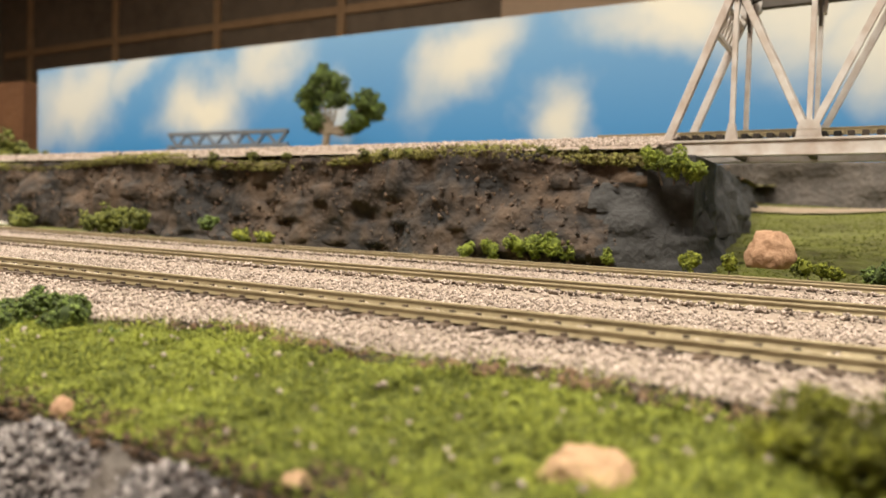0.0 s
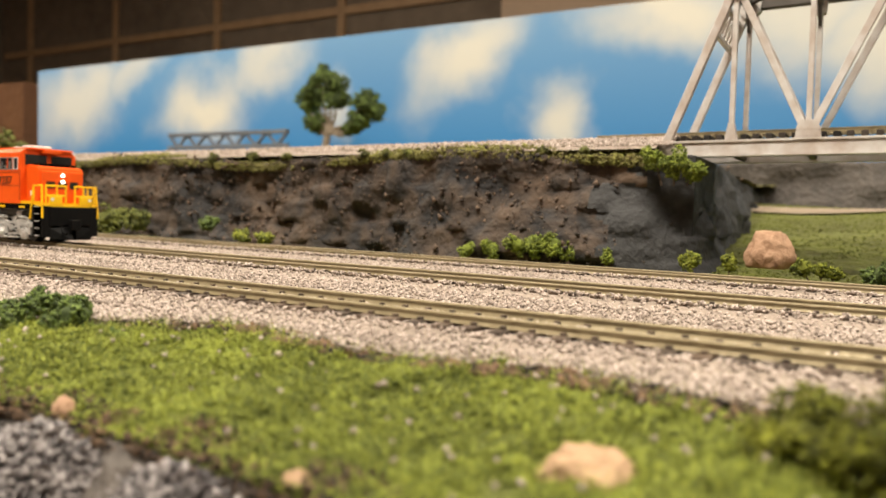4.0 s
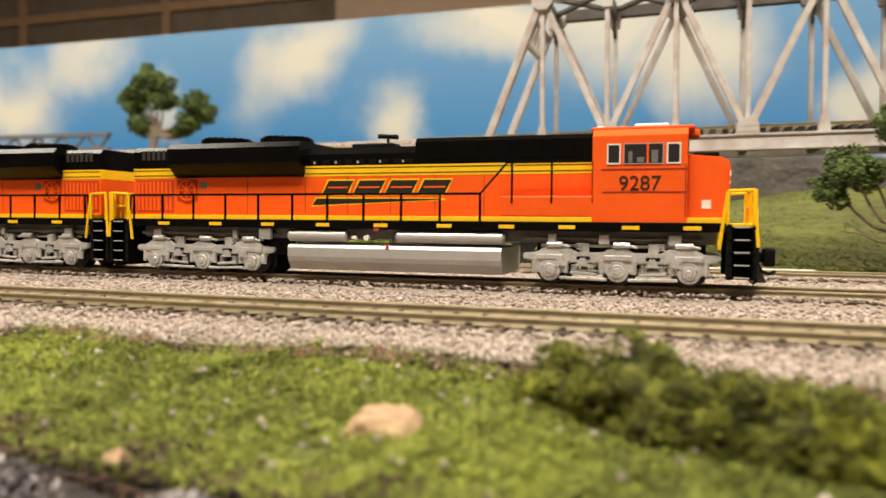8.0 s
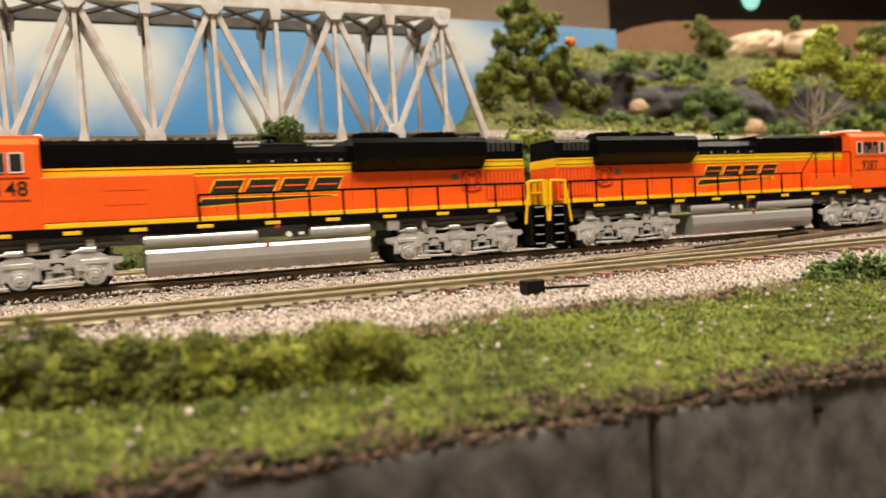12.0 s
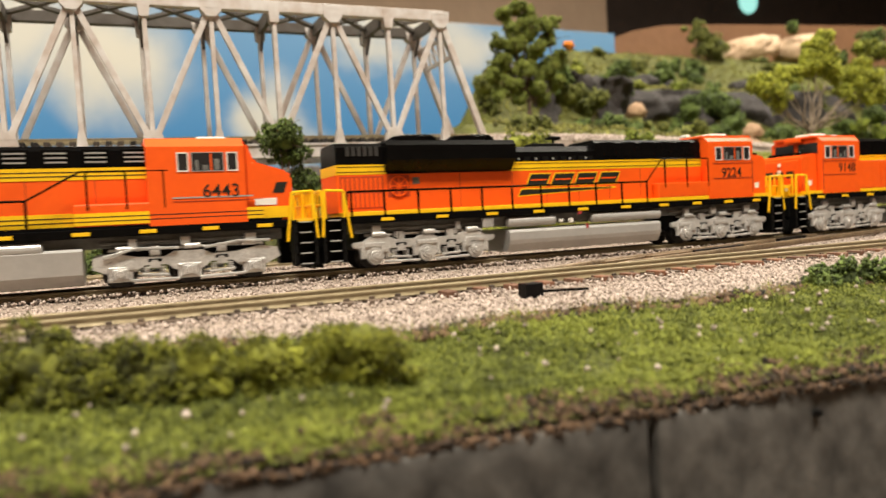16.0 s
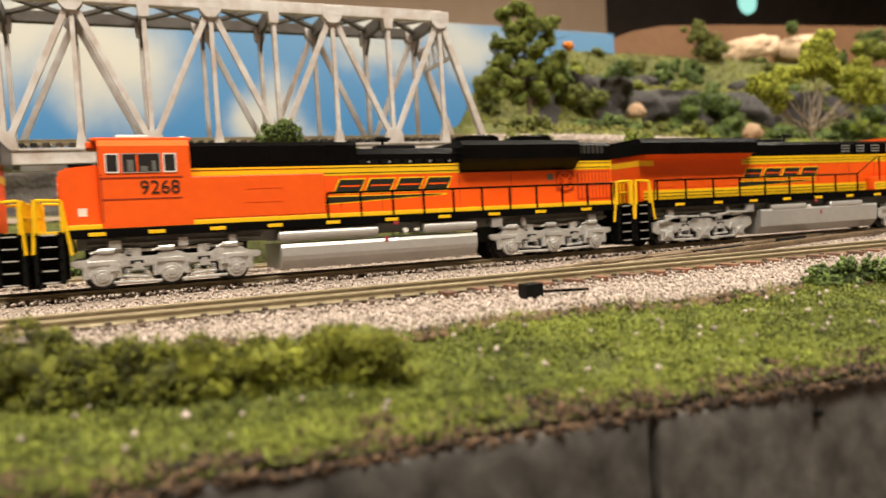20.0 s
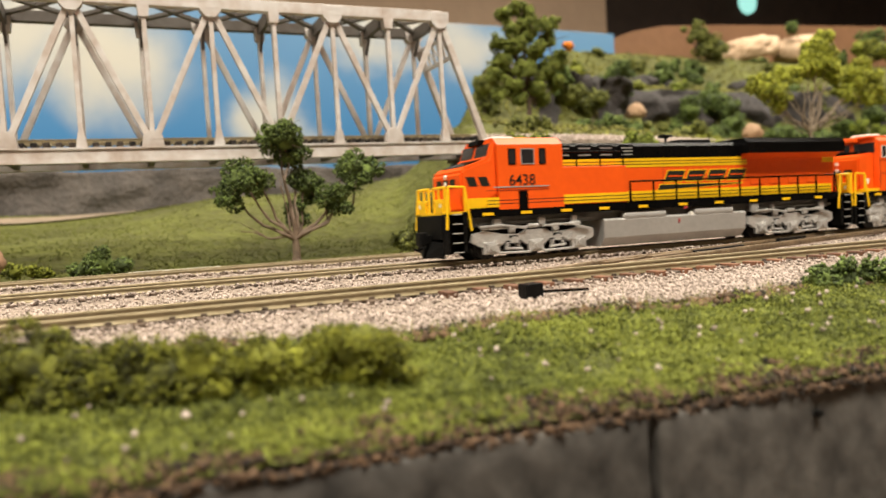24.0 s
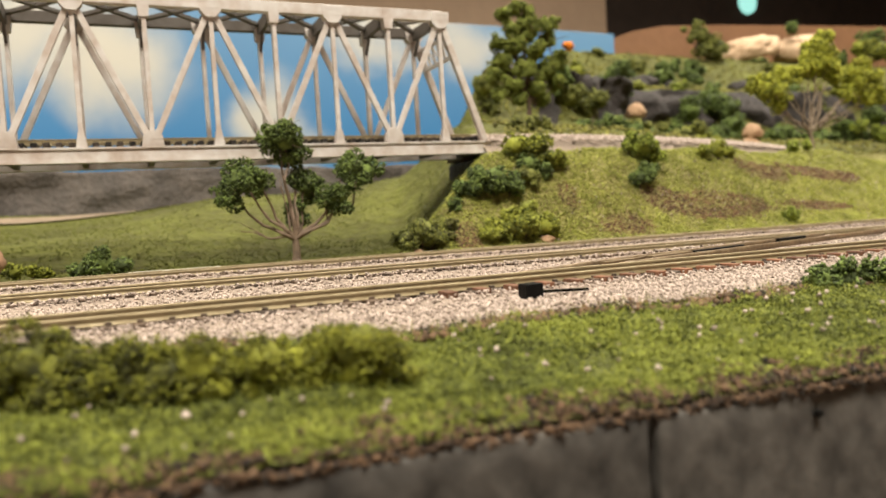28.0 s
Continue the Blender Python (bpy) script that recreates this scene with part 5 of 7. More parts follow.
def battens():
    t = tagged(empty("wall_battens", pose(0, 2.492, 0)), "bare wooden battens in a grid on the brown wall", "wood trim", kind="structure")
    for x in (-4.2, -3.443, -2.70, -1.966):
        bm = bmesh.new()
        box(bm, x * 1000 - 18, x * 1000 + 18, -12, 6, -1100, 1390, 2)
        part("upright_batten", bm, BATTEN, t)
    for z in (0.28, 0.846, 1.35):
        bm = bmesh.new()
        box(bm, -4450, -1190, -9, 6, z * 1000 - 18, z * 1000 + 18, 2)
        part("cross_batten", bm, BATTEN, t)


battens()
slab("wood_panel", -3.2, -1.62, 0.95, 1.0, -1.1, 0.27, DARK_WOOD, "reddish brown wooden panel beside the backdrop", "panel")
bench = slab("layout_benchwork", -1.45, 1.62, 0.06, 0.98, -0.16, -0.12, DARK_WOOD, "brown wooden benchwork under the scenery", "table")


for x in (-1.38, -0.4, 0.6, 1.54):
    for y in (0.12, 0.92):
        bm = bmesh.new()
        box(bm, x * 1000 - 35, x * 1000 + 35, y * 1000 - 35, y * 1000 + 35, -1100, -160, 3)
        part("leg", bm, DARK_WOOD, bench)


def ceiling_fixture(x, y):
    t = tagged(empty("ceiling_light", pose(x, y, 1.4)), "long white ceiling light with a glowing diffuser", "ceiling light", "room lights")
    bm = bmesh.new()
    box(bm, -620, 620, -170, 170, -24, 0, 4)
    part("frame", bm, WHITE, t)
    return t


for x, y in ((-0.1, -0.45), (1.3, 0.6), (-1.6, 0.3)):
    ceiling_fixture(x, y)

# ---- rock cliff on the left, with its plateau ----


def crag(p, seed, amp, f):
    """Layered rock displacement at the point p."""
    v = noise.fractal(Vector((p[0] * f, p[1] * f, p[2] * f * 1.6 + seed)), 1.15, 2.1, 4) * amp
    r = abs(noise.noise(Vector((p[0] * f * 0.7 + seed, p[1] * f * 0.7, p[2] * f * 0.5)))) * amp * 1.6
    return v + r


def cliff():
    path = [(-1.4, 0.33), (-0.9, 0.31), (-0.5, 0.285), (-0.25, 0.27), (-0.12, 0.262), (-0.078, 0.2615), (-0.064, 0.267), (-0.061, 0.285), (-0.064, 0.33), (-0.072, 0.45), (-0.082, 0.62)]
    pts = []
    for (xa, ya), (xb, yb) in zip(path, path[1:]):
        n = max(3, int(math.hypot(xb - xa, yb - ya) / 0.0028))
        pts += [(xa + (xb - xa) * k / n, ya + (yb - ya) * k / n) for k in range(n)]
    rows = 34
    V = []
    for i, (x, y) in enumerate(pts):
        x2, y2 = pts[min(i + 1, len(pts) - 1)]
        x1, y1 = pts[max(i - 1, 0)]
        d = Vector((x2 - x1, y2 - y1, 0)).normalized()
        nrm = Vector((d.y, -d.x, 0))
        top = 0.0362 + 0.0010 * math.sin(x * 31) + 0.001 * math.sin(x * 83 + 1)
        top -= 0.011 * float(sm(-0.074, -0.066, x) * sm(0.31, 0.29, y))
        for k in range(rows):
            f = k / (rows - 1)
            z = -0.006 + (top + 0.006) * f
            out = 0.009 * (1 - f) ** 1.5 + crag((x, y, z), 3.0, 0.0062, 19) + 0.30 * crag((x, y, z), 8.0, 0.0055, 62)
            out += 0.0022 * (noise.cell(Vector((x * 95 + 3 * z, y * 95, z * 120))) - 0.5)
            out *= 1 - 0.55 * f ** 4
            p = Vector((x, y, z)) + nrm * out
            p.z += noise.noise(Vector((x * 90, y * 90, z * 90))) * 0.0012
            V.append(tuple(p))
    t = tagged(empty("rock_cliff"), "dark brown and grey plaster rock cliff below the upper track", "cliff")
    V = np.array(V)
    quads = [(a, a + rows, a + rows + 1, a + 1) for i in range(len(pts) - 1) for a in range(i * rows, i * rows + rows - 1)]
    grey = [V[q[0]][0] > -0.088 + 0.022 * noise.noise(Vector((V[q[0]][0] * 60, 0, V[q[0]][2] * 90))) for q in quads]
    for name, g, m in (("brown_face", False, ROCK), ("grey_outcrop", True, ROCK_OUTCROP)):
        me = np_mesh(name, V, np.array([q for q, k in zip(quads, grey) if k == g and (g or V[q[0]][0] < -0.05)]))
        me.shade_smooth()
        link(name, me, m, t)
    rng = np.random.default_rng(61)
    P = V[rng.choice(len(V), 26000)] + rng.normal(size=(26000, 3)) * 0.0016
    P = P[(P[:, 0] > -0.55) & (P[:, 0] < -0.088 + 0.012 * rng.normal(size=len(P))) & (wav(P[:, 0], P[:, 2] * 2, 70, 3) > -0.2)]
    W, F = bits(P, 0.00025 + 0.0011 * rng.uniform(0, 1, len(P)) ** 3, rng, "tet", 0.4)
    tagged(link("rock_rubble", np_mesh("rock_rubble", W, F), mat("brown_rubble", (0.125, 0.080, 0.052), (0.030, 0.023, 0.019), 0.9, scale=60, island=0.5), t), "loose brown rubble clinging to the rock", kind="stuff")
    # plateau on top
    xs = spaced([(-1.4, -0.3, 0.02), (-0.3, -0.070, 0.004)])
    fr = np.linspace(0, 1, 60) ** 1.6
    px, py = np.array(path[:7]).T
    X = np.repeat(xs[None], len(fr), 0)
    y0 = np.interp(xs, px, py) + 0.002
    Y = y0[None] + (0.9 - y0[None]) * fr[:, None]
    Z = 0.0378 + 0.0012 * wav(X, Y, 70, 2) + 0.02 * sm(0.5, 0.85, Y)
    V = np.stack([X, Y, Z], -1).reshape(-1, 3)
    nx = len(xs)
    i = (np.arange(len(fr) - 1)[:, None] * nx + np.arange(nx - 1)[None]).ravel()
    me = np_mesh("plateau", V, np.stack([i, i + 1, i + nx + 1, i + nx], 1))
    me.shade_smooth()
    tagged(link("plateau", me, TURF_OLIVE), "grassy plateau behind the rock cliff", "ground", kind="structure")


cliff()


def ledge(name, x0, x1, y, z0, z1, m, label, amp=0.012, f=22, seed=1.0, along=False):
    nx, nz = int((x1 - x0) / 0.006), 16
    V, F = [], []
    for i in range(nx + 1):
        x = x0 + (x1 - x0) * i / nx
        for k in range(nz + 1):
            g = k / nz
            z = z0 + (z1 - z0) * g
            yy = y + (float(y_bank(np.array([x]))[0]) - 0.375 if along else 0.0)
            o = crag((x, yy, z), seed, amp, f) + 0.5 * crag((x, yy, z), seed + 9, amp * 0.6, f * 3)
            V.append((x, yy + 0.012 * g - o, z + 0.004 * noise.noise(Vector((x * 30, z * 30, seed)))))
        V.append((x, yy + 0.05, z1 - 0.002))
    w = nz + 2
    V = np.array(V)
    t = tagged(empty(name), label, "rock face")
    n = max(2, int((x1 - x0) / 0.13))
    for j in range(n):
        i0, i1 = nx * j // n, nx * (j + 1) // n
        F = [(a, a + w, a + w + 1, a + 1) for i in range(i1 - i0) for a in range(i * w, i * w + nz + 1)]
        me = np_mesh("rock_slab", V[i0 * w:(i1 + 1) * w], np.array(F))
        me.shade_smooth()
        link("rock_slab", me, m, t)
    return t


ledge("rock_ledge", -0.30, 0.30, 0.60, 0.006, 0.060, ROCK_GREY, "dark grey rock ledge at the back of the valley", 0.006)
ledge("rock_ledge", 0.30, 1.1, 0.59, 0.070, 0.132, ROCK_PURPLE, "dark purplish rock wall above the wooded hillside", 0.02, 20, 5.0, True)
bm = bmesh.new()
prism(bm, [(735, -100), (735, 272), (762, 284), (794, 296), (860, 309), (1000, 319), (1620, 352), (1620, -100)], 955, 975)
tagged(part("brown_board", bm, BOARD), "smooth brown painted board behind the hill", "board", kind="structure")

# ---- roadbed of the upper line ----


def upper_bed(x0, x1, yc, z, half, name, label, side=0.010, drop=0.0095):
    xs = np.arange(x0, x1, 0.004)
    o = np.array([(-half - side, -drop), (-half, 0.0), (half, 0.0), (half + side, -drop)])
    y = yc(xs)
    sl = np.gradient(y, xs)
    n = np.stack([-sl, np.ones_like(sl)], 1) / np.sqrt(1 + sl ** 2)[:, None]
    V = np.stack([xs[:, None] + n[:, :1] * o[None, :, 0], y[:, None] + n[:, 1:] * o[None, :, 0], z + np.repeat(o[None, :, 1], len(xs), 0)], -1)
    F = []
    for a in range(len(xs) - 1):
        for b in range(3):
            F.append((a * 4 + b, a * 4 + b + 1, a * 4 + b + 5, a * 4 + b + 4))
    me = np_mesh(name, V.reshape(-1, 3), np.array(F))
    return tagged(link(name, me, BALLAST_BED), label, "ballast", kind="structure")




def cliff_y(x):
    """The line of the cliff's upper edge."""
    return np.interp(x, [-1.4, -0.9, -0.5, -0.25, -0.12, -0.062], [0.33, 0.31, 0.285, 0.27, 0.262, 0.261])


upper_bed(-1.38, -0.068, lambda x: cliff_y(x) + 0.0225, 0.0425, 0.0095, "upper_roadbed_west", "pale ballast roadbed along the cliff top", 0.012, 0.0048)
upper_bed(0.148, 0.47, lambda x: y_upper(x), 0.0455, 0.011, "upper_roadbed_east", "pale ballast roadbed curving round the hill")

# ---- planting helpers ----


def foam_points(clumps, rng, g, k=3.2):
    """Points over the lobed surfaces of foliage clumps (x, y, z, r in millimetres)."""
    out = []
    for x, y, z, r in clumps:
        m = 16
        d = rng.normal(size=(m, 3))
        d /= np.linalg.norm(d, axis=1)[:, None]
        cs = np.array([x, y, z]) + d * r * rng.uniform(0.25, 0.86, (m, 1)) * np.array([1, 1, 0.88])
        rs = r * rng.uniform(0.20, 0.46, m)
        for c, q in zip(cs, rs):
            n = max(12, int(k * (q / g) ** 2))
            v = rng.normal(size=(n, 3))
            v /= np.linalg.norm(v, axis=1)[:, None]
            out.append(c + v * q * rng.uniform(0.6, 1.12, (n, 1)))
    return np.concatenate(out) / 1000


def foam(name, clumps, g, m, seed, parent=None, k=3.2, floor=None, shape="tet"):
    rng = np.random.default_rng(seed)
    P = foam_points(clumps, rng, g, k)
    if floor is not None:
        P = P[P[:, 2] > floor / 1000]
    V, F = bits(P, g / 1000 * rng.uniform(0.7, 1.45, len(P)), rng, shape, 0.4)
    return link(name, np_mesh(name, V, F), m, parent)


def inner_foam(loc, m, t, seed, size):
    """The dense lumpy foam inside the clumps, under their loose outer crumbs."""
    bm = bmesh.new()
    for k, (a, b, c, r) in enumerate(loc):
        got = bmesh.ops.create_icosphere(bm, subdivisions=3, radius=1.0)
        for v in got["verts"]:
            p = v.co.copy()
            q = 1 + 0.30 * noise.noise(p * 2.1 + Vector((seed, k, 0))) + 0.16 * noise.noise(p * 5.2 + Vector((k, seed, 0)))
            v.co = (Vector((a, b, c)) + Vector((p.x, p.y, p.z * 0.9)) * r * size * q) / 1000
    part("inner_foam", bm, m, t, "", True)


def bush(clumps, g, m, label, seed, group="", floor=None, shape="tet", k=3.2):
    """A clump-foliage bush: its twiggy core and its foliage."""
    x, y = np.mean([c[0] for c in clumps]), np.mean([c[1] for c in clumps])
    zb = min(c[2] - c[3] for c in clumps) if floor is None else floor
    t = tagged(empty("bush", pose(x / 1000, y / 1000, zb / 1000)), label, "bush", group)
    loc = [(a - x, b - y, c - zb, r) for a, b, c, r in clumps]
    foam("foliage", loc, g, m, seed, t, k, 0.0 if floor is not None else None, shape)
    inner_foam(loc, m, t, seed, 0.58)
    bm = bmesh.new()
    for a, b, c, r in loc:
        rod(bm, (a * 0.6, b * 0.6, -0.6), (a, b, max(c, 0.5)), 0.12 * r ** 0.5 + 0.1, 0.1, 5)
    part("twig_core", bm, TRUNK, t)
    return t


def limb(bm, a, b, r0, r1, rng, bend=0.12, n=4):
    """A tapering crooked limb."""
    a, b = np.array(a, float), np.array(b, float)
    L = np.linalg.norm(b - a)
    pts = [a + (b - a) * k / n + (rng.normal(size=3) * bend * L / n * (0 < k < n)) for k in range(n + 1)]
    for k in range(n):
        rod(bm, pts[k], pts[k + 1], r0 + (r1 - r0) * k / n, r0 + (r1 - r0) * (k + 1) / n, 7)
    return pts


def tree(base, fork, clumps, r, g, m, bark, label, seed, twigs=(), k=3.2, sag=0.45, dense=0.0):
    """A tree with a forked trunk, a limb to every clump, and a crown of clumps."""
    rng = np.random.default_rng(seed)
    x, y, z = base
    t = tagged(empty("tree", pose(x / 1000, y / 1000, z / 1000)), label, "tree")
    F0 = np.array(fork, float) - np.array(base, float)
    bm = bmesh.new()
    limb(bm, (0, 0, -1.5), F0, r * 1.15, r * 0.8, rng, 0.05, 3)
    for s in range(5):
        w = s * 1.26
        rod(bm, (2.0 * r * math.cos(w), 2.0 * r * math.sin(w), -0.8), (0, 0, 2.4 * r), r * 0.35, r * 0.5, 5)
    part("trunk", bm, bark, t)
    loc = [(a - x, b - y, c - z, q) for a, b, c, q in clumps]
    for a, b, c, q in loc:
        bm = bmesh.new()
        mid = F0 * 0.5 + np.array((a, b, c)) * 0.5
        mid[2] -= q * sag
        limb(bm, F0, mid, r * 0.55, r * 0.33, rng, 0.15, 3)
        limb(bm, mid, (a, b, c), r * 0.33, r * 0.14, rng, 0.2, 3)
        for _ in range(3):
            v = rng.normal(size=3) * q * 0.6
            rod(bm, (a, b, c), (a + v[0], b + v[1], c + v[2]), r * 0.13, r * 0.06, 5)
        part("limb", bm, bark, t)
    for a, b, c in twigs:
        bm = bmesh.new()
        e = np.array((a, b, c)) - np.array(base)
        limb(bm, F0 * 0.9, e, r * 0.32, r * 0.12, rng, 0.2, 4)
        rod(bm, F0 * 0.4 + e * 0.6, e + np.array((0, 0, 3.0)), r * 0.14, r * 0.06, 5)
        part("bare_branch", bm, bark, t)
    foam("crown", loc, g, m, seed + 50, t, k)
    if dense:
        inner_foam(loc, m, t, seed, dense)
    return t


def boulder(x, y, z, rx, ry, rz, m, label, seed, flat=0.25):
    bm = bmesh.new()
    bmesh.ops.create_icosphere(bm, subdivisions=4, radius=1.0)
    for v in bm.verts:
        p = v.co.copy()
        n = noise.fractal(p * 1.4 + Vector((seed, 0, 0)), 1.0, 2.0, 4) * 0.20 + abs(noise.noise(p * 2.6 + Vector((0, seed, 0)))) * -0.16
        p *= 1 + n
        p.z = max(p.z, -flat - 0.3)
        v.co = Vector((p.x * rx, p.y * ry, p.z * rz)) / 1000
    ob = part("boulder", bm, m, None, "", True)
    ob.location = (x / 1000, y / 1000, z / 1000)
    return tagged(ob, label, "rock")


# ---- trees ----
tree((63, 252, -3.5), (63, 252, 6), [(60.6, 252, 41.0, 7.4), (58.8, 251, 44.6, 6.0), (64.5, 254, 36, 6.4), (45, 250, 28, 8.4), (40.5, 251, 22.5, 6.2), (50, 252, 27, 6.4), (69.5, 256, 25.5, 7.6), (64.5, 257, 15, 5.6), (85.5, 252, 31, 8.8), (91, 251, 29.5, 6.2), (79, 250, 20.5, 7.4)], 1.55, 0.46, LEAF_DARK, TRUNK_BROWN, "dark green open-branched model tree beside the far track", 11, [(43.7, 251, 9.8), (58, 249, 25)], dense=0.5)
tree((-654, 800, 56), (-650, 800, 118), [(-662, 800, 193, 18), (-642, 798, 181, 21), (-671, 800, 171, 21), (-686, 800, 156, 17), (-632, 800, 161, 19), (-670, 800, 130, 19), (-585, 800, 152, 21), (-571, 800, 140, 15), (-593, 798, 131, 20), (-612, 800, 120, 14)], 6, 1.9, LEAF_DARK, TRUNK_PALE, "dark green two-lobed tree before the sky backdrop", 12, dense=0.6)
tree((253, 400, 64), (254, 400, 84), [(247, 400, 141, 7), (257, 401, 139, 6.5), (238, 399, 137, 6), (266, 400, 132, 7), (276, 401, 134, 6), (242, 398, 129, 8), (254, 397, 127, 8), (272, 402, 123, 8), (233, 400, 119, 7), (245, 399, 117, 8.5), (260, 396, 115, 8.5), (280, 401, 112, 7), (236, 401, 107, 8), (250, 396, 104, 8.5), (268, 399, 103, 8.5), (229, 400, 98, 6.5), (243, 400, 94, 8), (258, 397, 92, 8.5), (275, 400, 95, 7), (233, 401, 87, 6), (266, 401, 84, 6.5), (247, 399, 84, 6)], 1.7, 0.50, LEAF_FRESH, TRUNK, "tall leafy green tree beyond the upper track", 13, k=5.2, dense=0.45)
tree((478, 370, 44), (474, 369, 60), [(491, 370, 126, 10.0), (483, 369, 119, 11.2), (496, 370, 115, 10.0), (474, 368, 108, 11.2), (489, 369, 106, 11.2), (500, 371, 103, 10.0), (462, 369, 101, 8.8), (447, 372, 100, 8.1), (425, 370, 92, 9.4), (436, 368, 87, 10.0), (445, 370, 80, 8.1), (529, 370, 106, 11.2), (519, 369, 97, 11.2), (541, 370, 96, 11.2), (530, 368, 88, 10.0), (550, 372, 88, 10.0), (513, 370, 88, 8.8)], 1.5, 0.85, LEAF_TREE_LIME, TRUNK_PALE, "lime green tree with bare pale lower branches", 14, [(436, 366, 72), (452, 366, 84), (442, 366, 66), (507, 366, 80)])
tree((767, 780, 205), (767, 780, 226), [(769, 780, 262, 8), (764, 780, 254, 9), (774, 780, 250, 9), (765, 780, 244, 10), (778, 780, 240, 9), (755, 780, 240, 7), (742, 780, 252, 4)], 1.8, 1.4, LEAF_OLIVE, TRUNK, "small thin tree on the hill crest", 15)

# ---- bushes ----
row = []
for k, h in enumerate((2.8, 4.2, 3.2, 4.8, 4.2, 2.9, 4.2, 3.3, 3.9, 3.0, 3.8, 3.2, 4.1, 4.6, 3.0)):
    f = k / 14
    row.append((-15 + 43 * f, 74 - 12.5 * f + 1.2 * math.sin(k * 2.3), -6.2 + h * 0.95, h))
    row.append((-13.5 + 43 * f, 72.2 - 12.5 * f, -6.2 + h * 0.4, h * 0.6))
bush(row, 0.2, mat("deep_green_hedge_foam", (0.225, 0.235, 0.017), (0.024, 0.027, 0.003), 0.9, scale=90, island=0.35), "long low mid-green foliage hedge on the turf verge", 21, floor=-7.0, k=2.6)
bush([(-112, 75, -2.6, 4.2), (-119, 74, -4, 4.0), (-104, 75, -2.4, 3.6), (-113, 72, -5.4, 3.4), (-105, 73, -4.6, 3.0), (-96, 75, -5.2, 2.2)], 0.34, LEAF_DARK, "dark green crinkled bush on the turf verge", 22, floor=-7.5)
bush([(106, 72, -2.2, 3.0), (111, 72, -2.2, 3.6), (118, 72, -2.2, 3.6), (123, 72, -3, 3.2), (130, 73, -3, 3.4)], 0.36, LEAF_DARK, "dark green low bush beside the ballast", 23, floor=-6.0)
N = 30
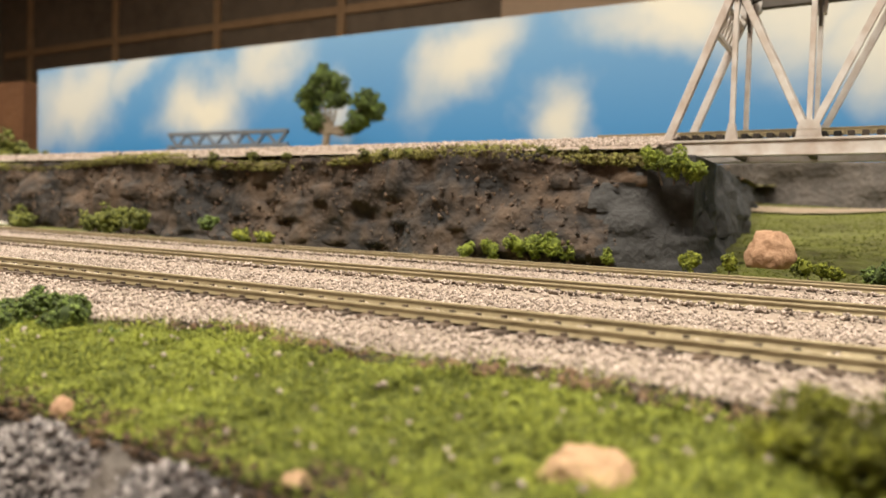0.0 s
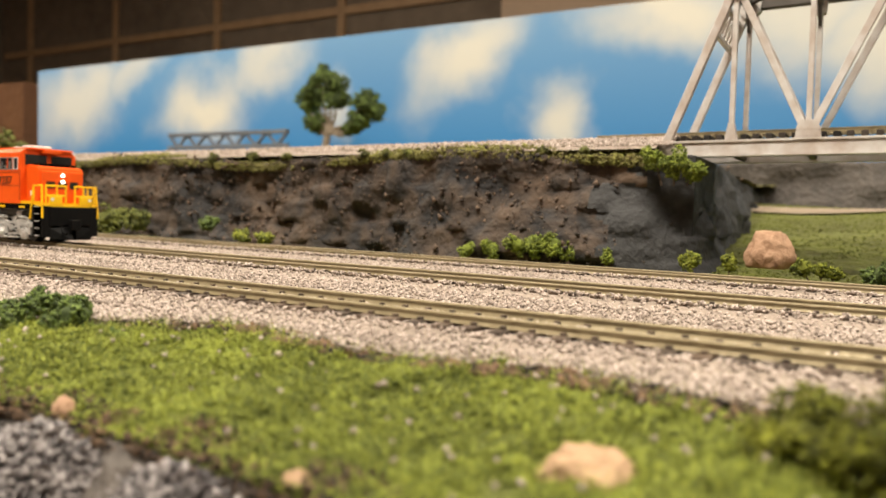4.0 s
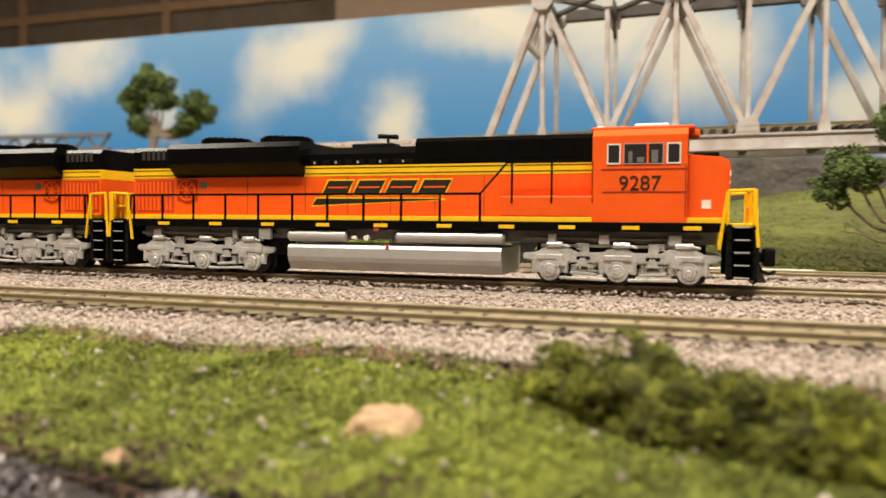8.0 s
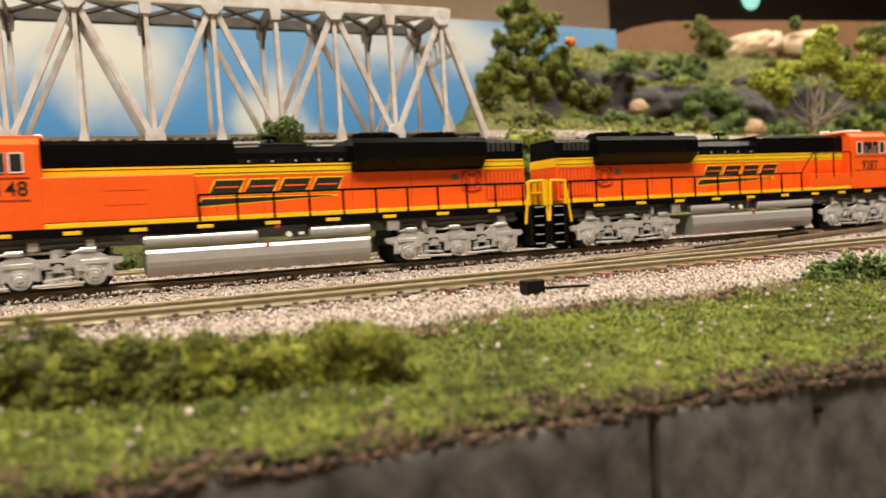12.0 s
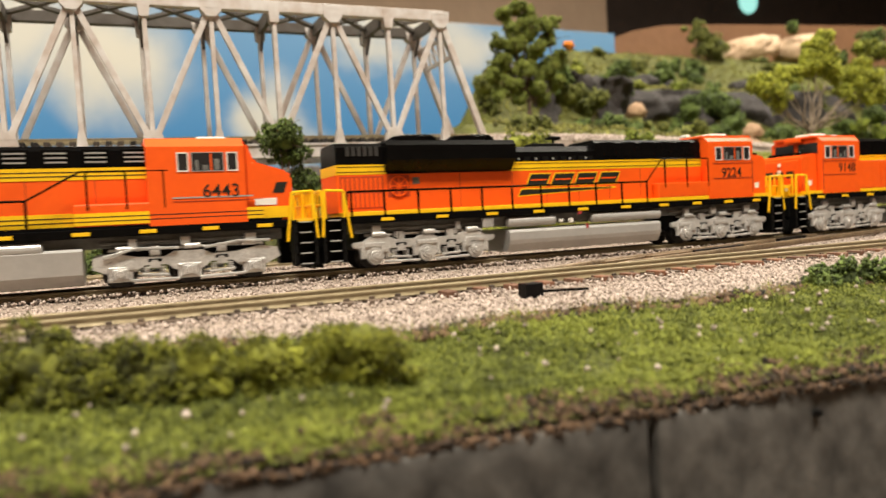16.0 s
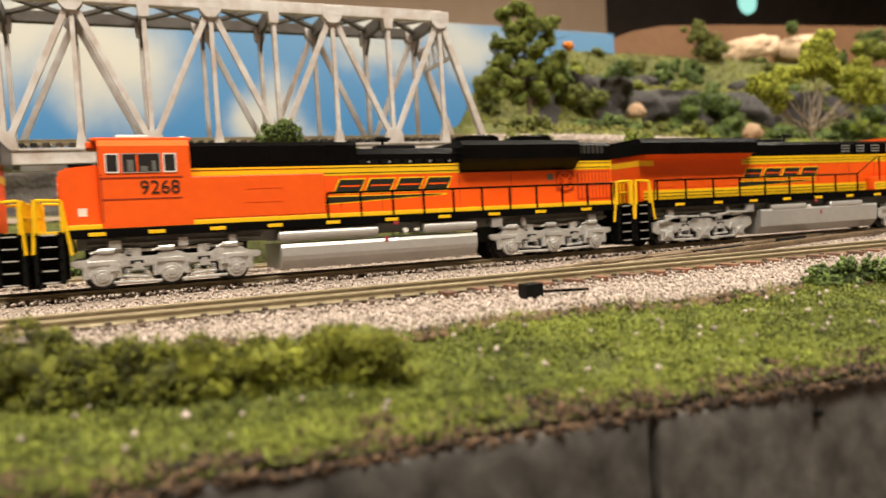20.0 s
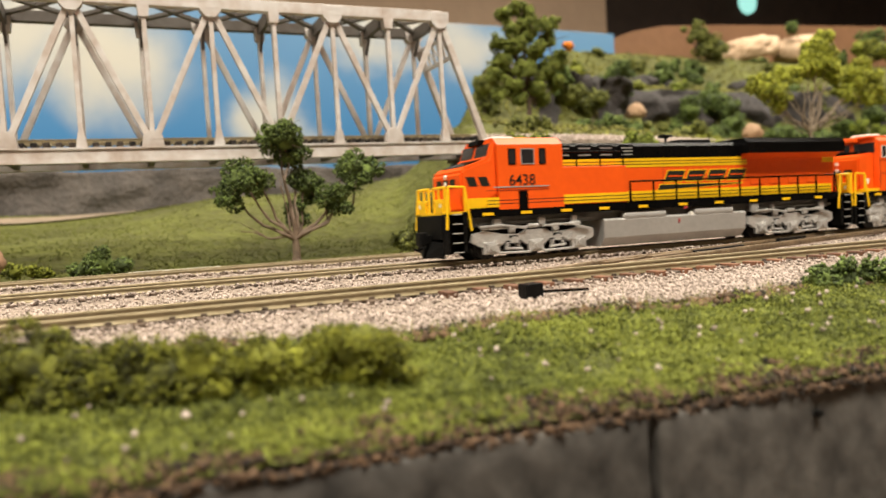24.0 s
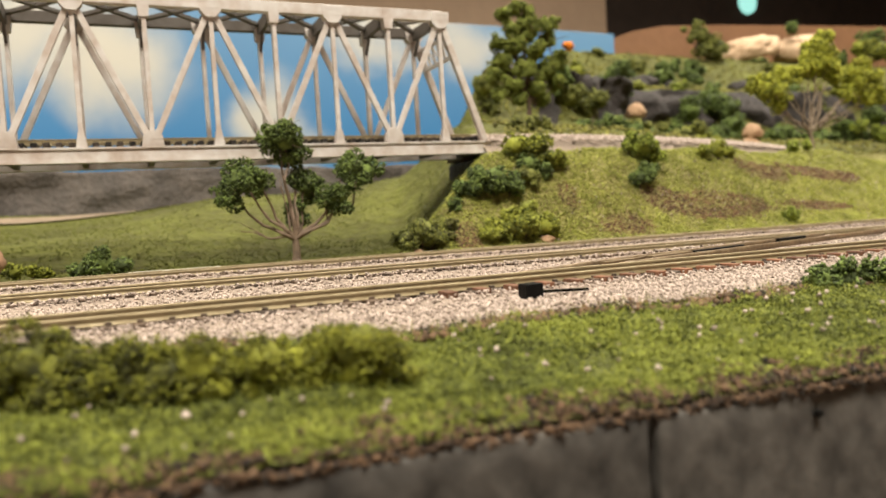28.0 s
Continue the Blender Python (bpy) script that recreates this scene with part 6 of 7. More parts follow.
for cl, m, g, lb in (
    ([(-135, 249, 0.6, 3.6), (-126, 249, 1.2, 3.6)], LEAF_LIME, 0.45, "low lime green bush at the cliff foot"),
    ([(-115, 249, 3.0, 4.6), (-109, 249, 4.0, 5.2), (-102, 249, 3.8, 5.0), (-96.5, 249, 1.6, 3.2)], LEAF_LIME, 0.45, "rounded lime green bush at the cliff foot"),
    ([(-83.5, 249, 0.6, 3.8)], LEAF_LIME, 0.42, "small lime green bush at the cliff foot"),
    ([(-56.5, 249, 1.2, 4.0)], LEAF_MID, 0.42, "small green bush at the cliff foot"),
    ([(-45, 248, 1.4, 3.4)], LEAF_MID, 0.42, "small green bush beside the round boulder"),
    ([(-25, 248, 1.6, 3.4), (-20, 248, 0.8, 2.6), (-16, 249, 0, 2.2)], LEAF_MID, 0.42, "green bush beside the round boulder"),
    ([(-350, 257, 5.5, 8.9), (-328, 257, 4, 7.5), (-367, 257, 3, 6.6)], LEAF_OLIVE, 1.0, "broad olive bush below the rock cliff"),
    ([(-277, 256, 5.1, 5.3)], LEAF_DARK, 0.9, "dark green bush below the rock cliff"),
    ([(-254, 254, 0.4, 4.2), (-239, 253, 0.2, 3.8)], LEAF_MID, 0.8, "low green bush below the rock cliff"),
    ([(-440, 262, 2.1, 7.5)], LEAF_OLIVE, 1.0, "olive bush below the rock cliff"),
    ([(-70.5, 255, 33.5, 4.8), (-64, 254, 31.5, 5.4), (-57.5, 255, 30, 4.4)], LEAF_LIME, 0.46, "bright green bush hanging on the cliff end"),
    ([(-131, 263, 37.2, 2.6)], LEAF_MOSS, 0.5, "small tuft on the cliff top"),
    ([(-171, 263, 37.2, 2.9), (-183, 264, 37.2, 2.2), (-193.5, 264, 37.2, 3.0)], LEAF_MOSS, 0.5, "olive tufts along the cliff top"),
    ([(-113, 262, 37.2, 2.0), (-97, 262, 37.2, 1.7)], LEAF_MOSS, 0.5, "small green tuft on the cliff top"),
    ([(-240, 268, 37.2, 2.5), (-262, 269, 37.2, 2.9), (-290, 270, 37.2, 2.7)], LEAF_MOSS, 0.5, "olive tufts along the cliff top"),
    ([(107, 239, 6.5, 6.6), (102.5, 239, 4.5, 4.8), (112, 239, 4.2, 5.0)], LEAF_OLIVE, 0.46, "dark olive bush beside the far track"),
    ([(-0.5, 239, 2.2, 5.6), (5, 239, 1.2, 4.0), (-6, 239, 1.0, 3.8)], LEAF_DARK, 0.45, "low green bush beside the far track"),
    ([(157, 255, 39, 6.4), (166, 253, 38, 7.6), (171, 250, 34, 5.6), (176, 252, 33, 5.0)], LEAF_MID, 0.5, "green bush on the bank by the bridge end"),
    ([(161, 250, 31, 5.4), (168, 248, 28, 4.6)], LEAF_DARK, 0.5, "small dark bush on the bank by the bridge end"),
    ([(141, 245, 25, 8.0), (149, 243, 22.5, 6.3), (134, 247, 22, 5.2)], LEAF_DARK, 0.5, "dark green bush below the bridge end"),
    ([(158, 246, 26, 5.2)], LEAF_OLIVE, 0.5, "small olive bush below the bridge end"),
    ([(134, 234, 4.6, 6.2), (141, 234, 6.2, 6.6), (148, 233, 6.6, 7.2), (156, 234, 6.2, 6.4), (161, 234, 5.2, 5.0), (152, 238, 13.0, 5.0), (143, 236, 11.0, 4.0)], LEAF_LIME_DULL, 0.45, "broad yellowish green bush at the foot of the bank"),
    ([(224, 255, 38.4, 7.0), (219, 258, 41, 5.2), (230, 253, 35, 5.0)], LEAF_LIME, 0.5, "lime green bush on the hillside"),
    ([(219, 246, 26, 6.2), (213, 245, 23.5, 4.6)], LEAF_DARK, 0.5, "dark green bush on the hillside"),
    ([(293, 234.5, 3.6, 4.4)], LEAF_LIME, 0.5, "small lime bush low on the hillside"),
    ([(278, 264, 37.6, 5.2), (268, 262, 36.8, 4.4), (288, 266, 37, 4.0)], LEAF_LIME_DULL, 0.5, "low green bush beside the upper track"),
    ([(110, 245, 2.6, 6.4), (112, 252, 3.4, 6.0), (106, 256, 3, 5.0)], LEAF_OLIVE, 0.5, "dark olive bush under the bridge end"),
    ([(131, 253, 22.5, 5.0), (137, 251, 27.0, 5.0), (127, 250, 15, 4.0)], LEAF_DARK, 0.5, "dark bush in the shade of the bridge end"),
    ([(121, 244, 8, 3.6), (118, 240, 4, 3.0)], LEAF_MOSS, 0.45, "brownish green tuft at the foot of the bank"),
    ([(262, 476, 105.5, 11.7), (269, 480, 94.6, 9.5), (260, 484, 90.4, 7.1)], LEAF_OLIVE, 1.19, "olive bush behind the bridge end"),
    ([(347, 511, 121.7, 14.4), (339, 515, 109.2, 11.8)], LEAF_DARK, 1.28, "dark green bush beyond the tall tree"),
    ([(395, 544, 135.1, 10.2), (404, 548, 124.9, 10.3)], LEAF_MID, 1.36, "yellowish green bush on the rocky slope"),
    ([(367, 520, 108.0, 14.8), (400, 524, 105.2, 13.2), (385, 528, 98.8, 11.0)], LEAF_OLIVE, 1.30, "spreading olive bush above the upper track"),
    ([(477, 589, 146.9, 14.1), (467, 593, 134.9, 12.6)], LEAF_DARK, 1.47, "dark green bush among grey rocks"),
    ([(514, 607, 137.0, 8.5)], LEAF_MID, 1.52, "small mid-green bush against dark rock"),
    ([(568, 606, 134.9, 9.4)], LEAF_LIME, 1.52, "small lime bush against dark rock"),
    ([(646, 718, 172.4, 17.7), (701, 722, 170.9, 17.0)], LEAF_DARK, 1.80, "dark green bush among grey rocks"),
    ([(559, 579, 107.3, 16.3), (589, 583, 116.5, 19.3), (618, 587, 112.6, 17.0), (549, 591, 95.9, 11.8)], LEAF_DARK, 1.45, "broad dark green bush above the upper track"),
    ([(585, 546, 88.4, 13.3), (568, 550, 82.5, 9.5)], LEAF_DARK, 1.37, "dark green bush beside tan stones"),
    ([(434, 437, 70.6, 7.5), (384, 441, 73.4, 4.4), (403, 445, 72.8, 4.4)], LEAF_OLIVE, 1.09, "low olive tuft above the upper track"),
    ([(722, 492, 91.2, 13.5), (689, 496, 74.1, 11.4), (681, 500, 82.5, 9.5)], LEAF_DARK, 1.23, "dark green bush behind the lime tree"),
    ([(715, 481, 70.7, 10.7), (688, 485, 80.5, 8.1)], LEAF_LIME, 1.20, "lime bush behind the lime tree"),
    ([(852, 600, 192.1, 11.5), (895, 604, 191.2, 18.9)], LEAF_MID, 1.50, "yellowish bush on the hill crest"),
    ([(812, 600, 175.3, 11.3), (806, 604, 166.5, 9.1)], LEAF_DARK, 1.50, "dark bush below the tan boulders"),
    ([(925, 848, 223.4, 17.7), (964, 852, 228.1, 13.0), (901, 856, 226.6, 12.8)], LEAF_DARK, 2.12, "low green bush below the tan boulders"),
    ([(231, 360, 64.2, 5.5), (222, 364, 63.4, 4.8), (244, 368, 64.6, 4.2)], LEAF_OLIVE, 0.90, "olive bush at the foot of the tall tree"),
    ([(759, 589, 120.2, 12.4), (776, 593, 110.2, 11.1)], LEAF_OLIVE, 1.47, "olive bush behind the lime tree"),
    ([(374, 300, 41.5, 4.8), (390, 304, 42.8, 4.2)], LEAF_LIME, 0.75, "small lime bush at the foot of the lime tree"),
    ([(781, 775, 234, 16), (803, 775, 231, 13), (770, 775, 224, 13), (795, 775, 220, 13)], LEAF_OLIVE, 1.6, "olive bush on the hill crest"),
    ([(1125, 778, 252, 24), (949, 778, 266, 12)], LEAF_DARK, 2.0, "green bush behind the tan boulders"),
    ([(-1090, 620, 72, 34), (-1040, 630, 66, 26), (-1150, 610, 70, 38)], LEAF_OLIVE, 4.0, "grassy mound at the end of the backdrop"),
    ([(-860, 500, 52, 12)], LEAF_DARK, 2.2, "dark bush behind the upper track"),
    ([(281, 392, 118, 3.6)], mat("orange_foliage", (0.75, 0.25, 0.02), (0.5, 0.14, 0.01), 0.9, scale=130, island=0.5), 0.9, "orange autumn foliage clump in the tree"),
):
    N += 1
    bush(cl, g, m, lb, N, "clump foliage bushes")

# a thicket over the rocky slope behind the upper line
rng = np.random.default_rng(77)
for k in range(70):
    x = rng.uniform(0.30, 0.95)
    yb = float(y_bank(np.array([x]))[0])
    y = yb + (rng.uniform(0.12, 0.20) if k % 3 else rng.uniform(0.22, 0.40))
    if x < 0.33 + 0.2 * (y - 0.47):
        continue
    z = float(height(np.array([x]), np.array([y]))[0]) * 1000
    x, y, r = x * 1000, y * 1000, rng.uniform(7, 15)
    cl = [(x + rng.uniform(-1.2, 1.2) * r, y, z + r * rng.uniform(0.1, 0.7), r * rng.uniform(0.5, 0.9)) for _ in range(rng.integers(2, 5))]
    m, word = ((LEAF_DARK, "dark green"), (LEAF_OLIVE, "olive"), (LEAF_MID, "mid-green"), (LEAF_DARK, "dark green"))[k % 4]
    bush(cl, 1.5, m, word + " bush in the thicket above the upper track", 300 + k, "thicket bushes")
for k in range(10):
    x = rng.uniform(0.32, 1.0)
    y = float(y_bank(np.array([x]))[0]) + rng.uniform(0.19, 0.36)
    z = float(height(np.array([x]), np.array([y]))[0]) * 1000
    r = rng.uniform(7, 15)
    boulder(x * 1000, y * 1000, z + 2, r * 1.3, r, r * 0.8, ROCK_PURPLE, "dark purplish grey rock among the bushes", 40.0 + k)

# ---- boulders and stones ----
boulder(-33.2, 240, 5.2, 6.5, 6.0, 7.4, RED_ROCK, "round reddish tan boulder at the cliff end", 2.0)
boulder(-26.8, 67.5, -6.6, 4.2, 3.2, 2.6, TAN_ROCK, "smooth tan boulder lying in the turf", 5.0)
boulder(-80.5, 58.5, -8.0, 1.3, 1.1, 1.4, RED_ROCK, "small brown stone in dark soil", 6.0)
boulder(-47.0, 56.5, -8.2, 1.5, 1.2, 1.4, TAN_ROCK, "small tan stone at the turf edge", 7.0)
boulder(399, 356, 46, 9.0, 7, 7.5, TAN_ROCK, "tan boulder beside the upper track", 8.0)
boulder(403, 357, 57.5, 7.2, 6, 6.2, TAN_ROCK, "tan stone balanced on a boulder", 8.6)
boulder(886, 800, 234, 54, 30, 22, TAN_PALE, "large smooth pale tan boulder on the hill", 9.0).rotation_euler.y = -0.22
boulder(1008, 806, 236, 62, 34, 30, TAN_PALE, "large pale tan boulder on the hill", 10.0)
boulder(456, 540, 99, 10, 8, 9, TAN_ROCK, "tan stone among bushes", 11.0)
boulder(104, 236, -1.5, 2.0, 1.5, 1.5, TAN_ROCK, "pale stone beside the track", 12.0)
boulder(117, 58, -7.0, 2.2, 2.0, 1.6, ROCK_GREY, "dark grey stone in the turf", 13.0)
boulder(157, 232.5, 0.2, 3.4, 2.0, 2.2, TAN_ROCK, "flat tan stone at the foot of the bank", 14.0)

# ---- front edge: cast stone blocks and a crushed-stone face ----


def retaining_wall():
    t = tagged(empty("retaining_wall"), "dark grey cast stone block wall along the layout front", "wall", kind="structure")
    for k in range(6):
        x0 = -30.5 + 80 * k
        bm = bmesh.new()
        box(bm, 0.35, 79.65, 0.0, 5.4, -62, -9.3, 0.45)
        bmesh.ops.subdivide_edges(bm, edges=[e for e in bm.edges if e.calc_length() > 0.006], cuts=18, use_grid_fill=True)
        for v in bm.verts:
            v.co.y += 0.00035 * noise.noise(v.co * 70 + Vector((k, 0, 0))) + 0.00008 * noise.noise(v.co * 420)
            v.co.z += 0.0004 * noise.noise(v.co * 120)
        ob = part("block", bm, CONCRETE, t, "", True)
        a, b = (float(y_edge(np.array([q / 1000]))[0]) - 0.0009 for q in (x0, x0 + 80))
        ob.matrix_basis = pose(x0 / 1000, a, 0, 0, 0, math.degrees(math.atan2(b - a, 0.08)))
    # Black lumps on the face stand in for the shade in small holes.
    for x, z, h in ((58.5, -21.5, 2.2), (62.0, -21.8, 0.9), (70.0, -11.5, 0.8), (30.0, -20.0, 1.0)):
        bm = bmesh.new()
        y = float(y_edge(np.array([x / 1000]))[0]) * 1000 - 0.9
        box(bm, x - 0.5, x + 0.5, y - 0.3, y + 0.5, z - h, z, 0.3)
        part("cast_pit", bm, MATT_BLACK, t)


retaining_wall()
rng = np.random.default_rng(8)
n = 45000
x = rng.uniform(-0.20, -0.031, n)
f = rng.uniform(0, 1, n)
P = np.stack([x, y_edge(x) - 0.001 - 0.020 * f, -0.0095 - 0.034 * f + 0.0012 * np.sin(x * 300 + f * 9)], 1)
V, F = bits(P, rng.uniform(0.0002, 0.00065, n), rng, "tet", 0.5)
tagged(link("crushed_stone_face", np_mesh("crushed_stone_face", V, F), GRAVEL_GREY), "grey crushed stone face below the turf", "gravel", kind="stuff")
xs = np.arange(-1.4, -0.031, 0.006)
fr = np.linspace(0, 1, 12)
X = np.repeat(xs[None], 12, 0)
V = np.stack([X, y_edge(X) - 0.024 * fr[:, None] + 0.0008 * np.sin(X * 400), -0.0088 - 0.040 * fr[:, None] + 0 * X], -1).reshape(-1, 3)
nx = len(xs)
i = (np.arange(11)[:, None] * nx + np.arange(nx - 1)[None]).ravel()
tagged(link("stone_bank", np_mesh("stone_bank", V, np.stack([i, i + 1, i + nx + 1, i + nx], 1)), ROCK_GREY), "dark grey bank below the turf edge", "bank", kind="structure")

# ---- turf, soil and ballast as loose bits ----
rng = np.random.default_rng(9)


def verge_points(n, x0, x1, lo=0.0, hi=1.0, p=1.0):
    x = rng.uniform(x0, x1, n)
    f = lo + (hi - lo) * rng.uniform(0, 1, n) ** p
    y = y_edge(x) + (y_turf(x) - y_edge(x)) * f
    return x, y, f


x, y, f = verge_points(230000, -0.20, 0.20, 0.0, 1.03)
bare = wav(x, y, 150, 5) + 0.5 * wav(x, y, 420, 2)
keep = (f > np.where(x < 0.02, 0.01, 0.062) + 0.05 * wav(x, y, 210, 7) + 0.05 * wav(x, y, 640, 3) + 0.03 * rng.normal(size=len(f))) & (bare + 0.25 * rng.normal(size=len(f)) < 0.85)
x, y = x[keep], y[keep]
P = np.stack([x, y, height(x, np.minimum(y, y_turf(x) - 1e-5)) + rng.uniform(-0.0003, 0.0006, len(x)) + 0.0005 * wav(x, y, 420, 1) + 0.0003 * wav(x, y, 1100, 4)], 1)
lime = P[:, 0] + 0.010 * wav(P[:, 0], P[:, 1], 120, 3) < -0.012
for sel, m, lb in ((lime, TURF_LIME, "bright lime green foam and fibre turf"), (~lime, TURF_BITS, "duller green foam and fibre turf")):
    Q = P[sel]
    A = bits(Q, rng.uniform(0.00014, 0.00034, len(Q)), rng, "tet", 0.45, 0.8)
    B = blades(Q[rng.choice(len(Q), 26000)] + np.array([0, 0, 0.0001]), 0.0028, 0.00011, rng, 4.5)
    V, F = joined([A, B])
    tagged(link("turf_bits", np_mesh("turf_bits", V, F), m), lb, "grass", kind="stuff")
x, y, f = verge_points(42000, -0.20, 0.20, -0.03, 0.17, 1.5)
P = np.stack([x, y, height(x, y) + rng.uniform(-0.0003, 0.0005, len(x)) - 0.0008 * (f < 0.0) + 0.0004 * wav(x, y, 330, 2)], 1)
V, F = bits(P, 0.00013 + 0.00032 * rng.uniform(0, 1, len(P)) ** 4, rng, "tet", 0.5)
tagged(link("soil_crumbs", np_mesh("soil_crumbs", V, F), mat("dark_brown_soil_crumbs", (0.150, 0.088, 0.048), (0.014, 0.0095, 0.007), 0.95, scale=70, island=0.5)), "dark brown soil crumbs along the turf edge", "soil", kind="stuff")
x, y, f = verge_points(6500, -0.24, 0.30, 0.90, 1.06)
P = np.stack([x, y, height(x, np.minimum(y, y_turf(x) - 1e-5)) + 0.0004], 1)
V, F = bits(P, rng.uniform(0.0003, 0.0008, len(P)), rng, "oct", 0.5)
tagged(link("soil_crumbs", np_mesh("soil_crumbs", V, F), MATS["dark_brown_soil_crumbs"]), "brown soil crumbs between turf and ballast", "soil", kind="stuff")
x, y, f = verge_points(520, -0.2, 0.25, 0.1, 0.95)
P = np.stack([x, y, height(x, y) + 0.0011], 1)
V, F = bits(P, rng.uniform(0.0002, 0.00048, len(P)), rng, "oct", 0.4)
tagged(link("white_flecks", np_mesh("white_flecks", V, F), BALLAST), "scattered pale stone flecks in the turf", "gravel", kind="stuff")


def bed_points(n, x0, x1, y0, y1):
    x = rng.uniform(x0, x1, n)
    return x, rng.uniform(y0, y1, n)


sets = []
for n, x0, x1, y0, y1, s0, s1 in ((84000, -0.26, 0.30, 0.066, 0.120, 0.00020, 0.00042), (80000, -0.36, 0.34, 0.120, 0.2275, 0.00024, 0.00048), (9000, -0.75, -0.36, 0.09, 0.2275, 0.0006, 0.0010), (8000, 0.34, 0.70, 0.07, 0.2275, 0.0006, 0.0010)):
    x, y = bed_points(n, x0, x1, y0, y1)
    ok = y > y_turf(x) - 0.0006 + 0.0015 * wav(x, y, 700, 3)
    for yc in (y_a(x), Y_B + 0 * x, Y_C + 0 * x):
        for s in (-1, 1):
            ok &= np.abs(y - yc - s * 0.0047) > 0.00105
    x, y = x[ok], y[ok]
    z = height(x, np.maximum(y, y_turf(x) + 1e-4))
    z = z + rng.uniform(0.0, 0.0005, len(x))
    for yc, level in ((y_a(x), -0.00158), (Y_B + 0 * x, -0.00130), (Y_C + 0 * x, -0.00125)):
        near = np.abs(y - yc) < 0.0095
        z = np.where(near, level + rng.uniform(-0.0002, 0.00032, len(x)), z)
    shoulder = (y > y_a(x) - 0.0090) & (y < y_a(x) - 0.0053)
    z = np.where(shoulder, z - 0.00042, z)
    P = np.stack([x, y, z], 1)
    sets.append(bits(P, rng.uniform(s0, s1, len(P)), rng, "oct", 0.35))
V, F = joined(sets)
tagged(link("ballast_stones", np_mesh("ballast_stones", V, F), BALLAST), "loose pinkish grey ballast stones round the ties", "gravel", kind="stuff")

# loose meadow turf in the valley
x, y = rng.uniform(-0.10, 0.30, 36000), 0.2285 + 0.33 * rng.uniform(0, 1, 36000) ** 1.5
ok = wav(x, y, 40, 2) + 0.6 * wav(x, y, 130, 6) < 0.35
x, y = x[ok], y[ok]
P = np.stack([x, y, height(x, y) + rng.uniform(-0.0002, 0.0006, len(x))], 1)
V, F = bits(P, rng.uniform(0.0003, 0.0006, len(P)), rng, "tet", 0.45, 0.7)
tagged(link("meadow_turf", np_mesh("meadow_turf", V, F), mat("olive_meadow_turf", (0.150, 0.165, 0.024), (0.085, 0.092, 0.015), 0.9, scale=22, island=0.3)), "short olive green turf on the valley floor", "grass", kind="stuff")

# hillside turf and cliff-top turf
PATCHES = ((0.266, 0.243, 0.030, 0.0045), (0.243, 0.241, 0.018, 0.004), (0.197, 0.235, 0.012, 0.003), (0.226, 0.243, 0.012, 0.003), (0.305, 0.262, 0.02, 0.005), (0.36, 0.27, 0.03, 0.006), (0.33, 0.245, 0.02, 0.003), (0.125, 0.238, 0.006, 0.006), (0.175, 0.243, 0.005, 0.004))


def bareness(x, y):
    q = sum(np.exp(-(((x - a) / c) ** 2 + ((y - b) / d) ** 2)) for a, b, c, d in PATCHES)
    return q + 0.17 * wav(x, y, 120, 4) + 0.11 * wav(x, y, 330, 1)


n = 120000
x, y = rng.uniform(0.10, 0.50, n), 0.229 + 0.15 * rng.uniform(0, 1, n) ** 1.4
ok = (y < y_bank(x) + 0.004) & (bareness(x, y) + 0.10 * rng.normal(size=n) < 0.36) & (x > 0.095 + 0.3 * (y - 0.23) + 0.035 * rng.uniform(0, 1, n))
x, y = x[ok], y[ok]
P = np.stack([x, y, height(x, y) + rng.uniform(-0.0002, 0.0007, len(x)) + 0.0007 * wav(x, y, 260, 6)], 1)
A = bits(P, rng.uniform(0.00028, 0.00062, len(P)), rng, "tet", 0.45, 0.8)
k = rng.choice(len(P), 34000)
B = blades(P[k], 0.0022, 0.00015, rng, 3.5)
V, F = joined([A, B])
tagged(link("hillside_turf", np_mesh("hillside_turf", V, F), TURF_HILL), "green foam turf on the hillside", "grass", kind="stuff")
n = 150000
x, y = rng.uniform(0.12, 0.50, n), 0.229 + 0.14 * rng.uniform(0, 1, n) ** 1.4
ok = (y < y_bank(x)) & (bareness(x, y) + 0.10 * rng.normal(size=n) > 0.38)
x, y = x[ok], y[ok]
P = np.stack([x, y, height(x, y) + 0.0002], 1)
V, F = bits(P, rng.uniform(0.0002, 0.0005, len(P)), rng, "tet", 0.5)
tagged(link("hillside_soil", np_mesh("hillside_soil", V, F), mat("brown_earth_crumbs", (0.20, 0.108, 0.058), (0.065, 0.034, 0.019), 0.95, scale=60, island=0.5)), "bare brown soil patches on the hillside", "soil", kind="stuff")
x, y = rng.uniform(0.14, 0.45, 1500), 0.229 + 0.10 * rng.uniform(0, 1, 1500)
ok = y < y_bank(x)
x, y = x[ok], y[ok]
P = np.stack([x, y, height(x, y) + 0.001], 1)
V, F = bits(P, rng.uniform(0.0002, 0.0004, len(P)), rng, "oct", 0.4)
tagged(link("pale_flecks", np_mesh("pale_flecks", V, F), BALLAST), "scattered pale flecks in the hillside turf", "gravel", kind="stuff")
x, y = rng.uniform(0.16, 1.3, 34000), rng.uniform(0.30, 0.94, 34000)
ok = (y > y_bank(x) + 0.037) & (x > 0.16 + 0.42 * (y - 0.25))
x, y = x[ok], y[ok]
P = np.stack([x, y, height(x, y) + rng.uniform(0, 0.002, len(x))], 1)
V, F = bits(P, rng.uniform(0.0009, 0.0022, len(P)), rng, "tet", 0.45, 0.8)
tagged(link("slope_turf", np_mesh("slope_turf", V, F), TURF_SLOPE), "green foam turf above the upper track", "grass", kind="stuff")
